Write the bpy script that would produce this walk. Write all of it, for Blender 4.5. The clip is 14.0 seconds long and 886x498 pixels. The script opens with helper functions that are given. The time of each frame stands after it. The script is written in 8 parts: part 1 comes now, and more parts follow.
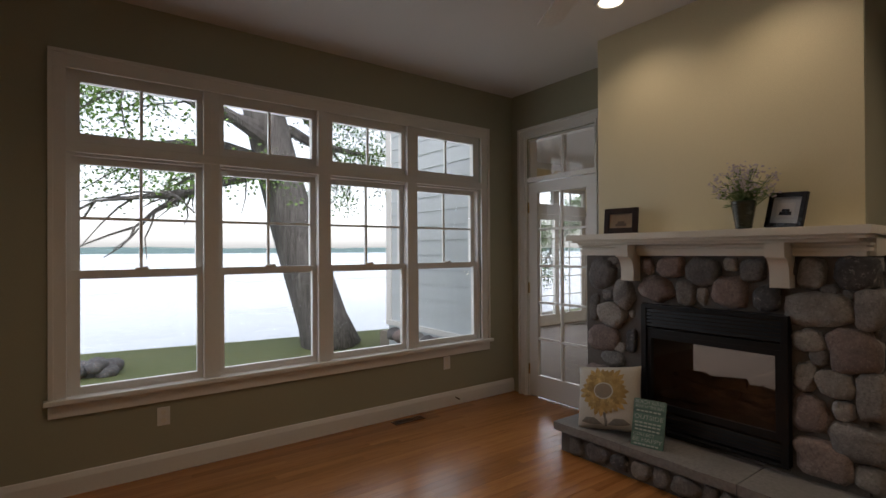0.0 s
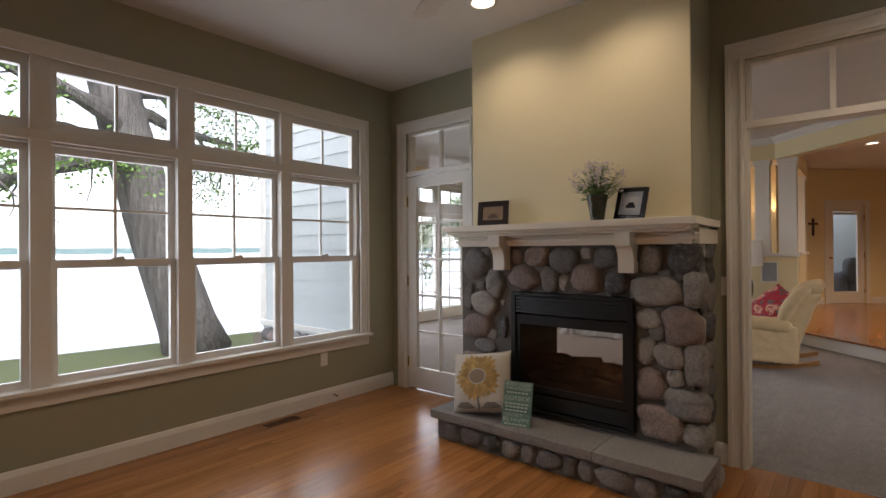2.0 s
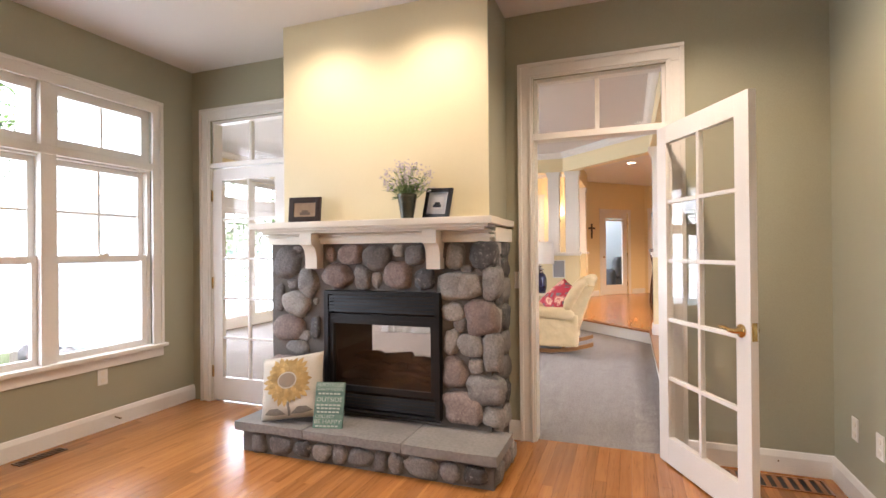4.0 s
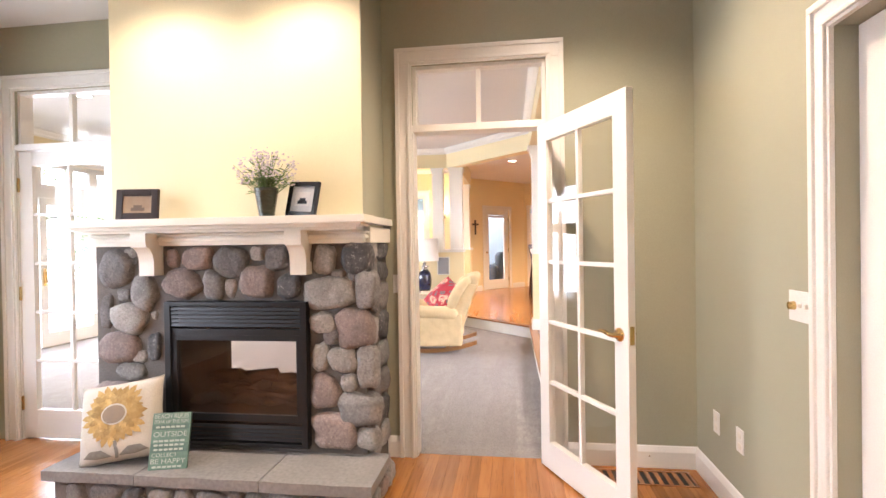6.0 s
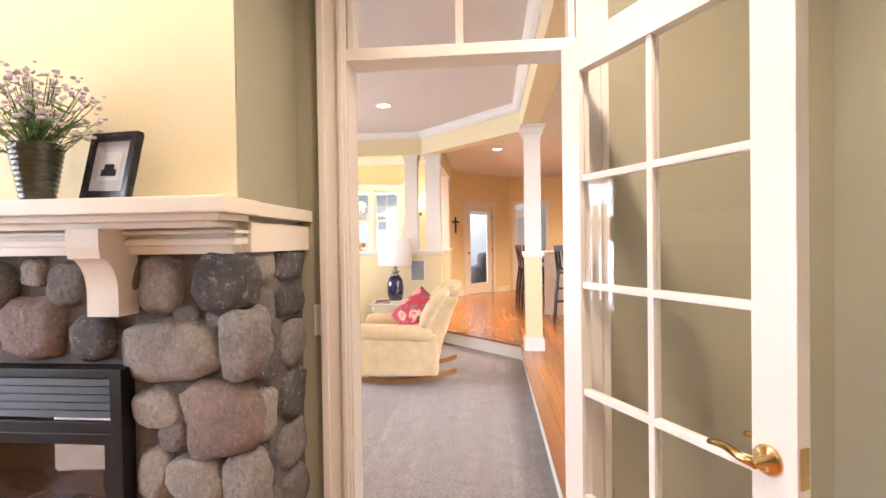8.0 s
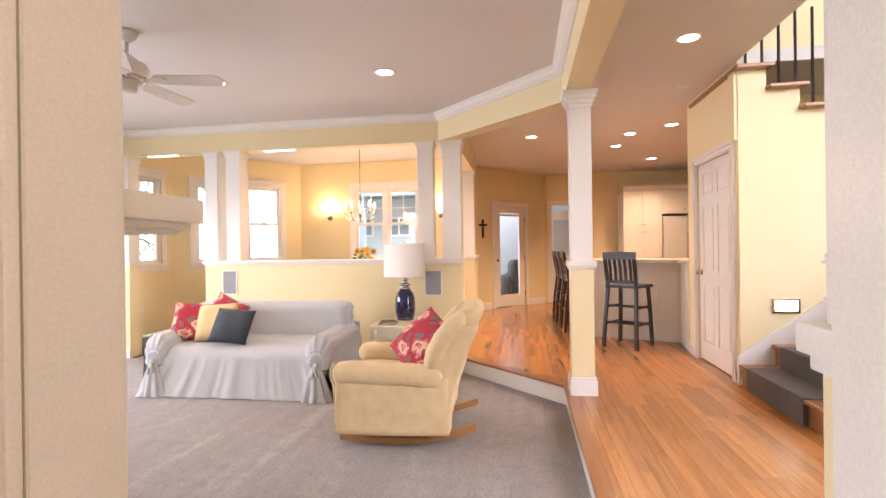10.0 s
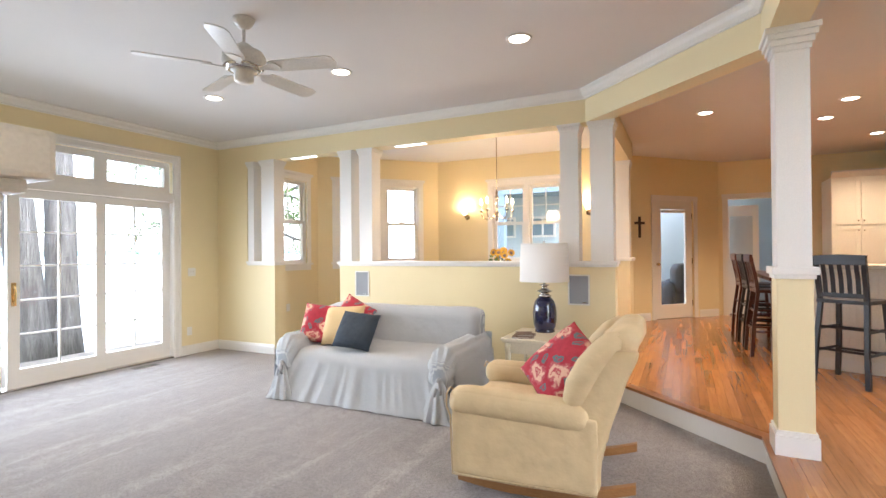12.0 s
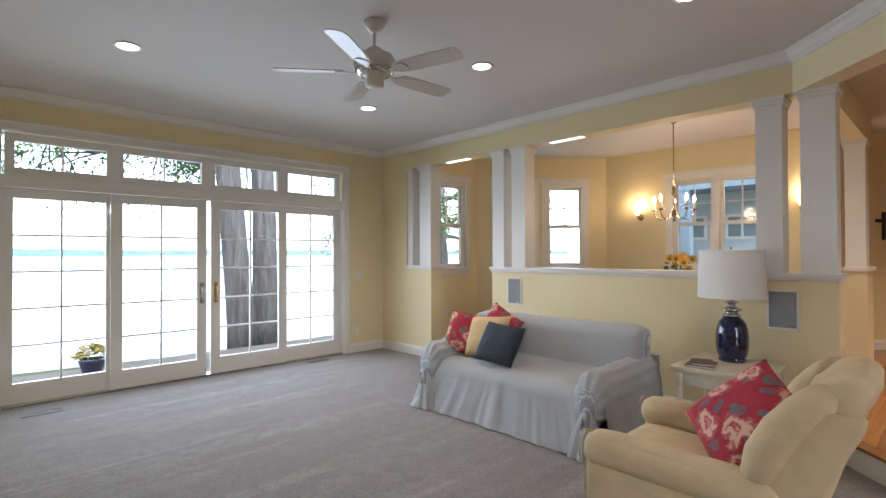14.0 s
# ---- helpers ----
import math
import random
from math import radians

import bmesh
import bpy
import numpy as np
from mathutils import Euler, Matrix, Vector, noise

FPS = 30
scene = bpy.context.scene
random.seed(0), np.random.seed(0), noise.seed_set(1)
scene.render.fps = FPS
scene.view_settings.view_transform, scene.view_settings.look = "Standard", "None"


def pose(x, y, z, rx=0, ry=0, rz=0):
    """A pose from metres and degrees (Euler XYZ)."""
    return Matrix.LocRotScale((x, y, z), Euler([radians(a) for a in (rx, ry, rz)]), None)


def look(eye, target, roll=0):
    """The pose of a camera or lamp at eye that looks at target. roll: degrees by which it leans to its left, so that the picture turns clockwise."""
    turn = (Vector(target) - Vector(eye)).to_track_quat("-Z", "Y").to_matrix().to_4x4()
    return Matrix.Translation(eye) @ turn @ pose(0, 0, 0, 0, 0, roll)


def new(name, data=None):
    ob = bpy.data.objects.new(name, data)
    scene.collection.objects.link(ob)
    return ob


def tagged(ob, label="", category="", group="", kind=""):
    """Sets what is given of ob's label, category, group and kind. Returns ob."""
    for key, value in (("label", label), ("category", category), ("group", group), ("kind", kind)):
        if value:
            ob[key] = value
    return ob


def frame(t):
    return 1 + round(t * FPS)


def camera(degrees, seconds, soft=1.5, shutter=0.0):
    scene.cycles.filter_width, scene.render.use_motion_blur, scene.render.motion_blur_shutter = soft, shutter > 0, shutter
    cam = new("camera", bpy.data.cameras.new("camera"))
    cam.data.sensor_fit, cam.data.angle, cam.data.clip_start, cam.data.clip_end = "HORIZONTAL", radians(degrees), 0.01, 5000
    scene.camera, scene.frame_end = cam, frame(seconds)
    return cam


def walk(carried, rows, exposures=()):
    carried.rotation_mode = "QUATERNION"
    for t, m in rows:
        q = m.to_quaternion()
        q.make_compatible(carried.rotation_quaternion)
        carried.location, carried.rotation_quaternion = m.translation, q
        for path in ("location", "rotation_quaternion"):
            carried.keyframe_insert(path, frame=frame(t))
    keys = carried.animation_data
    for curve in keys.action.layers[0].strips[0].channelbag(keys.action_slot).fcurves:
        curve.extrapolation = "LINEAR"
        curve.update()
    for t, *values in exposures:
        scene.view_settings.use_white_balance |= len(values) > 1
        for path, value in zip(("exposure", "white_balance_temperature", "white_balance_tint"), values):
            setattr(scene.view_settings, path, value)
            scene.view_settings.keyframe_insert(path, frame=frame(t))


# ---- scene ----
# ---- camera ----
cam = camera(83.4, 14.0)
PATH = [
    (0, (0.154, 0.422, 1.394), (1.342, 2.031, 1.404), -0.3),
    (0.5, (0.163, 0.422, 1.372), (1.424, 1.973, 1.381), -0.4),
    (1, (0.175, 0.422, 1.354), (1.516, 1.905, 1.364), -0.3),
    (1.5, (0.193, 0.407, 1.343), (1.625, 1.803, 1.35), -0.4),
    (2, (0.199, 0.405, 1.33), (1.725, 1.697, 1.338), -0.4),
    (2.5, (0.213, 0.385, 1.331), (1.833, 1.559, 1.334), -0.5),
    (3, (0.237, 0.368, 1.322), (1.947, 1.405, 1.325), -0.5),
    (3.5, (0.256, 0.342, 1.32), (2.053, 1.22, 1.321), -0.5),
    (4, (0.27, 0.336, 1.302), (2.142, 1.039, 1.312), -0.5),
    (6.5, (0.804, 0.345, 1.349), (2.79, 0.575, 1.324), -0.8),
    (7, (1.112, 0.374, 1.354), (3.101, 0.582, 1.327), -0.7),
    (7.5, (1.479, 0.416, 1.376), (3.469, 0.607, 1.35), -0.8),
    (10, (3.236, 0.431, 1.389), (5.211, 0.749, 1.387), -0.8),
    (10.5, (3.443, 0.441, 1.377), (5.394, 0.883, 1.381), -0.7),
    (11, (3.636, 0.472, 1.381), (5.55, 1.052, 1.388), -0.6),
    (11.5, (3.784, 0.508, 1.371), (5.652, 1.222, 1.383), -0.6),
    (12, (3.949, 0.533, 1.373), (5.749, 1.405, 1.386), -0.5),
    (12.5, (4.117, 0.55, 1.372), (5.82, 1.597, 1.386), -0.5),
    (13, (4.244, 0.552, 1.387), (5.835, 1.763, 1.403), -0.3),
    (13.5, (4.347, 0.549, 1.401), (5.822, 1.899, 1.417), -0.3),
    (14, (4.444, 0.521, 1.425), (5.829, 1.963, 1.446), -0.2),
]

# stops by which the film's own exposure brightens and darkens along the walk
EXPOSURES = [(0.0, -2.3, 6400, 15), (0.5, -2.3, 6400, 15), (1.0, -2.25, 6400, 15), (1.5, -2.05, 6400, 15), (2.0, -1.55, 6400, 16), (2.5, -1.15, 6450, 16), (3.0, -0.68, 6450, 16),
             (3.5, -0.25, 6300, 17), (4.0, 0.15, 6250, 18), (6.5, 0.65, 6150, 19), (7.5, 0.62, 6200, 21), (10.0, 0.1, 6500, 24), (10.5, 0.12, 6450, 24), (11.0, 0.2, 6150, 17), (12.0, -0.08, 5850, 12), (13.0, -0.45, 5650, 10), (14.0, -1.05, 5700, 11)]
walk(cam, [(t, look(eye, target, roll)) for t, eye, target, roll in PATH], EXPOSURES)

# ---- sky, sun and lamps ----
world = bpy.data.worlds.new("sky")
scene.world = world
world.use_nodes = True
wn = world.node_tree
sky = wn.nodes.new("ShaderNodeTexSky")
sky.sky_type, sky.sun_disc = "NISHITA", False
sky.sun_elevation, sky.sun_rotation = radians(48), radians(200)
sky.air_density, sky.dust_density, sky.ozone_density = 1.0, 2.0, 1.0
soft_sky = wn.nodes.new("ShaderNodeHueSaturation")
soft_sky.inputs["Saturation"].default_value = 0.35
wn.links.new(sky.outputs[0], soft_sky.inputs["Color"])
wn.links.new(soft_sky.outputs[0], wn.nodes["Background"].inputs[0])
wn.nodes["Background"].inputs[1].default_value = 1.8

sun = bpy.data.lights.new("sun", "SUN")
sun.energy, sun.angle, sun.color = 1.2, radians(14), (1.0, 0.96, 0.9)
new("sun", sun).matrix_world = look((0, 0, 30), (-5.6, 15.4, 11.8))


def area_lamp(name, eye, target, w, h, watts, color=(1, 1, 1)):
    d = bpy.data.lights.new(name, "AREA")
    d.shape, d.size, d.size_y, d.energy, d.color = "RECTANGLE", w, h, watts, color
    ob = new(name, d)
    ob.matrix_world = look(eye, target)
    return ob


def spot_lamp(name, place, watts, color=(1.0, 0.79, 0.56), degrees=110, blend=0.8, radius=0.05, target=None):
    d = bpy.data.lights.new(name, "SPOT")
    d.energy, d.color, d.spot_size, d.spot_blend, d.shadow_soft_size = watts, color, radians(degrees), blend, radius
    ob = new(name, d)
    x, y, z = place
    ob.matrix_world = look(place, target or (x, y + 0.001, z - 1))
    return ob


def point_lamp(name, place, watts, color=(1.0, 0.68, 0.38), radius=0.03):
    d = bpy.data.lights.new(name, "POINT")
    d.energy, d.color, d.shadow_soft_size = watts, color, radius
    ob = new(name, d)
    ob.location = place
    return ob


DAY = (0.88, 0.95, 1.0)
# daylight of the open sky at the large openings
area_lamp("sky_sunroom_window", (1.7, 4.30, 1.6), (1.7, 0.0, 0.9), 3.1, 1.8, 82, DAY)
area_lamp("sky_french_doors", (6.5, 6.95, 1.3), (6.5, 2.0, -0.6), 3.6, 2.2, 190, DAY).data.spread = radians(140)
area_lamp("sky_dining_bay", (11.4, 5.7, 1.8), (10.2, 3.6, 1.0), 1.4, 1.2, 30, DAY)

SUNROOM_CEIL, LIVING_CEIL, KITCHEN_CEIL = 2.93, 2.985, 2.985
SUNROOM_LIGHTS = [(2.81, 2.265), (2.81, 1.46), (2.81, 0.1), (0.4, 2.22), (0.4, 0.2)]
LIVING_LIGHTS = [(7.58, 1.64), (7.53, 3.26), (7.53, 4.88), (5.31, 4.81), (5.31, 1.64)]
KITCHEN_LIGHTS = [(7.32, -0.85), (10.55, 0.29), (10.64, -1.09), (11.5, -1.05), (10.2, -1.53), (12.83, -1.91)]
for x, y in SUNROOM_LIGHTS:
    spot_lamp("downlight_beam", (x, y, SUNROOM_CEIL - 0.03), 46 if y > 1 and x > 2 else 98, degrees=145)
for x, y in LIVING_LIGHTS:
    spot_lamp("downlight_beam", (x, y, LIVING_CEIL - 0.03), 24 if y < 2 and x > 7 else 95 if x > 7 else 11 if y < 2 else 64, degrees=130)
for x, y in KITCHEN_LIGHTS:
    spot_lamp("downlight_beam", (x, y, KITCHEN_CEIL - 0.03), 24 if x < 8 else 180 if y < -0.9 else 140, color=(1.0, 0.70, 0.41), degrees=135)

# ---- materials ----
def shader(name):
    m = bpy.data.materials.new(name)
    m.use_nodes = True
    return m, m.node_tree, m.node_tree.nodes["Principled BSDF"]


def node(tree, kind, **values):
    n = tree.nodes.new(kind)
    for key, value in values.items():
        n.inputs[key].default_value = value
    return n


def coords(tree, scale=(1, 1, 1), turn=(0, 0, 0), space="Object"):
    tc, mp = tree.nodes.new("ShaderNodeTexCoord"), tree.nodes.new("ShaderNodeMapping")
    mp.inputs["Scale"].default_value, mp.inputs["Rotation"].default_value = scale, turn
    tree.links.new(tc.outputs[space], mp.inputs[0])
    return mp.outputs[0]


def mixed(tree, fac, a, b):
    mx = tree.nodes.new("ShaderNodeMix")
    mx.data_type = "RGBA"
    for socket, value in ((mx.inputs[0], fac), (mx.inputs[6], a), (mx.inputs[7], b)):
        if hasattr(value, "links"):
            tree.links.new(value, socket)
        else:
            socket.default_value = value if isinstance(value, float) else (*value, 1)
    return mx.outputs[2]


def ramp(tree, fac, lo, hi):
    r = tree.nodes.new("ShaderNodeMapRange")
    r.inputs[1].default_value, r.inputs[2].default_value = lo, hi
    tree.links.new(fac, r.inputs[0])
    return r.outputs[0]


def bumped(tree, bsdf, height, strength, distance=0.01):
    b = node(tree, "ShaderNodeBump", Strength=strength, Distance=distance)
    tree.links.new(height, b.inputs["Height"])
    tree.links.new(b.outputs[0], bsdf.inputs["Normal"])


def surface(name, col, col2=None, rough=0.5, fine=60.0, broad=2.0, bump=0.1, metal=0.0, vary=0.0, stretch=(1, 1, 1), space="Object", coat=0.0, distance=0.004):
    """Two scales of colour change (broad stains, fine grain), fine relief, and a change from piece to piece."""
    m, t, b = shader(name)
    col2 = col2 or tuple(c * 0.86 for c in col)
    v = coords(t, stretch, space=space)
    n1 = node(t, "ShaderNodeTexNoise", Scale=broad, Detail=3.0)
    n2 = node(t, "ShaderNodeTexNoise", Scale=fine, Detail=4.0)
    for n in (n1, n2):
        t.links.new(v, n.inputs[0])
    c = mixed(t, ramp(t, n1.outputs[0], 0.3, 0.7), col, col2)
    c = mixed(t, ramp(t, n2.outputs[0], 0.35, 0.75), c, tuple(x * 0.9 for x in col2))
    if vary:
        info = t.nodes.new("ShaderNodeObjectInfo")
        hsv = node(t, "ShaderNodeHueSaturation")
        t.links.new(c, hsv.inputs["Color"])
        r = t.nodes.new("ShaderNodeMapRange")
        r.inputs[3].default_value, r.inputs[4].default_value = 1 - vary, 1 + vary
        t.links.new(info.outputs["Random"], r.inputs[0])
        t.links.new(r.outputs[0], hsv.inputs["Value"])
        c = hsv.outputs[0]
    t.links.new(c, b.inputs["Base Color"])
    rr = t.nodes.new("ShaderNodeMapRange")
    rr.inputs[3].default_value, rr.inputs[4].default_value = max(rough - 0.06, 0.02), min(rough + 0.08, 1)
    t.links.new(n1.outputs[0], rr.inputs[0])
    t.links.new(rr.outputs[0], b.inputs["Roughness"])
    b.inputs["Metallic"].default_value = metal
    b.inputs["Coat Weight"].default_value = coat
    if bump:
        bumped(t, b, n2.outputs[0], bump, distance)
    return m


def plank_wood(name, light, dark, rough, vary=0.11, island=False, along=0):
    """Strips of oak: long grain, and a tone of its own for every strip."""
    m, t, b = shader(name)
    s = [22.0, 22.0, 22.0]
    s[along] = 1.2
    v = coords(t, s)
    tc = t.nodes.new("ShaderNodeNewGeometry" if island else "ShaderNodeObjectInfo")
    rnd = tc.outputs["Random Per Island" if island else "Random"]
    shift = t.nodes.new("ShaderNodeVectorMath")
    shift.operation = "MULTIPLY_ADD"
    t.links.new(rnd, shift.inputs[0])
    shift.inputs[1].default_value = (37, 53, 71)
    t.links.new(v, shift.inputs[2])
    n1 = node(t, "ShaderNodeTexNoise", Scale=1.0, Detail=5.0, Distortion=0.6)
    n2 = node(t, "ShaderNodeTexNoise", Scale=6.0, Detail=3.0)
    for n in (n1, n2):
        t.links.new(shift.outputs[0], n.inputs[0])
    c = mixed(t, ramp(t, n1.outputs[0], 0.3, 0.7), light, dark)
    c = mixed(t, ramp(t, n2.outputs[0], 0.55, 0.8), c, tuple(x * 0.7 for x in dark))
    hsv = node(t, "ShaderNodeHueSaturation")
    r = t.nodes.new("ShaderNodeMapRange")
    r.inputs[3].default_value, r.inputs[4].default_value = 1 - vary, 1 + vary
    t.links.new(rnd, r.inputs[0])
    t.links.new(r.outputs[0], hsv.inputs["Value"])
    t.links.new(c, hsv.inputs["Color"])
    t.links.new(hsv.outputs[0], b.inputs["Base Color"])
    b.inputs["Roughness"].default_value = rough
    b.inputs["Coat Weight"].default_value, b.inputs["Coat Roughness"].default_value = 0.25, 0.18
    bumped(t, b, n2.outputs[0], 0.06, 0.002)
    return m


def carpet_mat():
    """Cut pile: speckled tufts, brushed patches, and narrow lanes left by a vacuum cleaner."""
    m, t, b = shader("carpet_pile")
    v = coords(t)
    tufts = node(t, "ShaderNodeTexNoise", Scale=210.0, Detail=2.0)
    clumps = node(t, "ShaderNodeTexNoise", Scale=55.0, Detail=5.0, Roughness=0.7)
    mid = node(t, "ShaderNodeTexNoise", Scale=9.0, Detail=5.0, Roughness=0.65)
    for n in (tufts, clumps, mid):
        t.links.new(v, n.inputs[0])
    lanes = []
    for turn, scale in ((0.5, (0.5, 4.5, 1)), (-0.75, (0.35, 5.5, 1))):
        w = node(t, "ShaderNodeTexNoise", Scale=0.8, Detail=4.0, Distortion=0.9)
        t.links.new(coords(t, scale, turn=(0, 0, turn)), w.inputs[0])
        lanes.append(w.outputs[0])
    c = mixed(t, ramp(t, lanes[0], 0.40, 0.60), (0.36, 0.325, 0.31), (0.425, 0.386, 0.367))
    c = mixed(t, ramp(t, lanes[1], 0.59, 0.68), c, (0.49, 0.45, 0.428))
    c = mixed(t, ramp(t, mid.outputs[0], 0.44, 0.70), c, (0.31, 0.28, 0.267))
    c = mixed(t, ramp(t, clumps.outputs[0], 0.46, 0.68), c, (0.20, 0.181, 0.173))
    c = mixed(t, ramp(t, tufts.outputs[0], 0.50, 0.68), c, (0.10, 0.091, 0.087))
    t.links.new(c, b.inputs["Base Color"])
    b.inputs["Roughness"].default_value = 0.95
    b.inputs["Sheen Weight"].default_value = 0.2
    add = t.nodes.new("ShaderNodeMath")
    add.operation = "MULTIPLY_ADD"
    t.links.new(clumps.outputs[0], add.inputs[0])
    add.inputs[1].default_value = 1.5
    t.links.new(tufts.outputs[0], add.inputs[2])
    bumped(t, b, add.outputs[0], 0.9, 0.010)
    return m


def stripe_cloth():
    """Ticking: thin blue-grey stripes on an off-white weave."""
    m, t, b = shader("ticking_cloth")
    v = coords(t, space="UV")
    w = node(t, "ShaderNodeTexWave", Scale=48.0, Distortion=0.25)
    w.wave_type, w.bands_direction = "BANDS", "X"
    t.links.new(v, w.inputs[0])
    n = node(t, "ShaderNodeTexNoise", Scale=6.0, Detail=4.0)
    t.links.new(coords(t), n.inputs[0])
    c = mixed(t, ramp(t, w.outputs[1], 0.4, 0.6), (0.55, 0.56, 0.56), (0.25, 0.28, 0.32))
    c = mixed(t, ramp(t, n.outputs[0], 0.3, 0.8), c, (0.44, 0.45, 0.46))
    t.links.new(c, b.inputs["Base Color"])
    b.inputs["Roughness"].default_value = 0.9
    b.inputs["Sheen Weight"].default_value = 0.2
    bumped(t, b, n.outputs[0], 0.35, 0.03)
    return m


def floral_cloth():
    """Red cotton with pale blossoms and blue-green leaves."""
    m, t, b = shader("floral_cotton")
    v = coords(t, turn=(math.pi / 2, 0, 0))
    warp = node(t, "ShaderNodeTexNoise", Scale=9.0, Detail=3.0)
    t.links.new(v, warp.inputs[0])
    vm = t.nodes.new("ShaderNodeVectorMath")
    vm.operation = "MULTIPLY_ADD"
    t.links.new(warp.outputs[1], vm.inputs[0])
    vm.inputs[1].default_value = (0.16, 0.16, 0.16)
    t.links.new(v, vm.inputs[2])
    big = node(t, "ShaderNodeTexVoronoi", Scale=5.2)
    big.voronoi_dimensions = "2D"
    small = node(t, "ShaderNodeTexVoronoi", Scale=10.0)
    small.voronoi_dimensions = "2D"
    ruffle = node(t, "ShaderNodeTexNoise", Scale=42.0, Detail=3.0)
    vein = node(t, "ShaderNodeTexNoise", Scale=34.0, Detail=3.0)
    for n in (big, small):
        t.links.new(vm.outputs[0], n.inputs[0])
    for n in (vein, ruffle):
        t.links.new(v, n.inputs[0])
    edge = t.nodes.new("ShaderNodeMath")
    edge.operation = "MULTIPLY_ADD"
    t.links.new(ruffle.outputs[0], edge.inputs[0])
    edge.inputs[1].default_value = 0.36
    t.links.new(big.outputs[0], edge.inputs[2])
    c = mixed(t, ramp(t, vein.outputs[0], 0.3, 0.8), (0.42, 0.025, 0.045), (0.30, 0.018, 0.034))
    c = mixed(t, ramp(t, small.outputs[0], 0.26, 0.20), c, (0.11, 0.15, 0.16))
    c = mixed(t, ramp(t, small.outputs[0], 0.12, 0.08), c, (0.34, 0.05, 0.07))
    c = mixed(t, ramp(t, edge.outputs[0], 0.57, 0.52), c, (0.42, 0.09, 0.10))
    c = mixed(t, ramp(t, edge.outputs[0], 0.49, 0.43), c, (0.66, 0.40, 0.29))
    c = mixed(t, ramp(t, edge.outputs[0], 0.34, 0.30), c, (0.42, 0.06, 0.08))
    c = mixed(t, ramp(t, edge.outputs[0], 0.26, 0.22), c, (0.55, 0.30, 0.22))
    t.links.new(c, b.inputs["Base Color"])
    b.inputs["Roughness"].default_value = 0.85
    bumped(t, b, vein.outputs[0], 0.15, 0.003)
    return m


def glass_mat(name, tint=(1, 1, 1), gloss=0.07):
    """A thin clear pane: mostly see-through, with a gloss that grows at grazing angles."""
    m = bpy.data.materials.new(name)
    m.use_nodes = True
    t = m.node_tree
    t.nodes.clear()
    out, mix = t.nodes.new("ShaderNodeOutputMaterial"), t.nodes.new("ShaderNodeMixShader")
    see, shine = node(t, "ShaderNodeBsdfTransparent", Color=(*tint, 1)), node(t, "ShaderNodeBsdfGlossy", Roughness=0.0)
    f = node(t, "ShaderNodeLayerWeight", Blend=0.5)
    p = t.nodes.new("ShaderNodeMath")
    p.operation = "POWER"
    t.links.new(f.outputs["Facing"], p.inputs[0])
    p.inputs[1].default_value = 4.0
    k = t.nodes.new("ShaderNodeMath")
    k.operation = "MULTIPLY_ADD"
    t.links.new(p.outputs[0], k.inputs[0])
    k.inputs[1].default_value, k.inputs[2].default_value = 0.5, gloss * 0.35
    t.links.new(k.outputs[0], mix.inputs[0])
    t.links.new(see.outputs[0], mix.inputs[1])
    t.links.new(shine.outputs[0], mix.inputs[2])
    t.links.new(mix.outputs[0], out.inputs[0])
    return m


def glow(name, color, strength):
    m, t, b = shader(name)
    b.inputs["Base Color"].default_value = (*color, 1)
    b.inputs["Emission Color"].default_value = (*color, 1)
    b.inputs["Emission Strength"].default_value = strength
    return m


SAGE = surface("sage_wall_paint", (0.37, 0.365, 0.27), (0.355, 0.35, 0.255), 0.6, 260, 1.2, 0.05)
CREAM = surface("cream_wall_paint", (0.72, 0.655, 0.45), (0.70, 0.635, 0.43), 0.55, 260, 1.2, 0.05)
YELLOW = surface("yellow_wall_paint", (0.81, 0.695, 0.43), (0.79, 0.675, 0.41), 0.55, 260, 1.2, 0.05)
CEILING = surface("ceiling_paint", (0.72, 0.70, 0.69), (0.70, 0.68, 0.67), 0.75, 300, 1.5, 0.06)
WHITE = surface("white_trim_paint", (0.80, 0.78, 0.74), (0.785, 0.765, 0.725), 0.32, 200, 0.8, 0.008)
OFFWHITE = surface("mantel_paint", (0.80, 0.76, 0.67), (0.785, 0.745, 0.655), 0.35, 200, 0.8, 0.008)
OAK = plank_wood("oak_strip", (0.44, 0.188, 0.054), (0.32, 0.127, 0.034), 0.26, 0.2)
OAK_REST = plank_wood("oak_strip_rest", (0.44, 0.188, 0.054), (0.32, 0.127, 0.034), 0.26, 0.2, island=True)
PALE_BLUE = surface("pale_blue_paint", (0.55, 0.62, 0.66), (0.50, 0.58, 0.62), 0.7, 120, 2, 0.04)
OAK_TRIM = plank_wood("oak_trim", (0.36, 0.15, 0.05), (0.27, 0.10, 0.03), 0.3)
CARPET = carpet_mat()
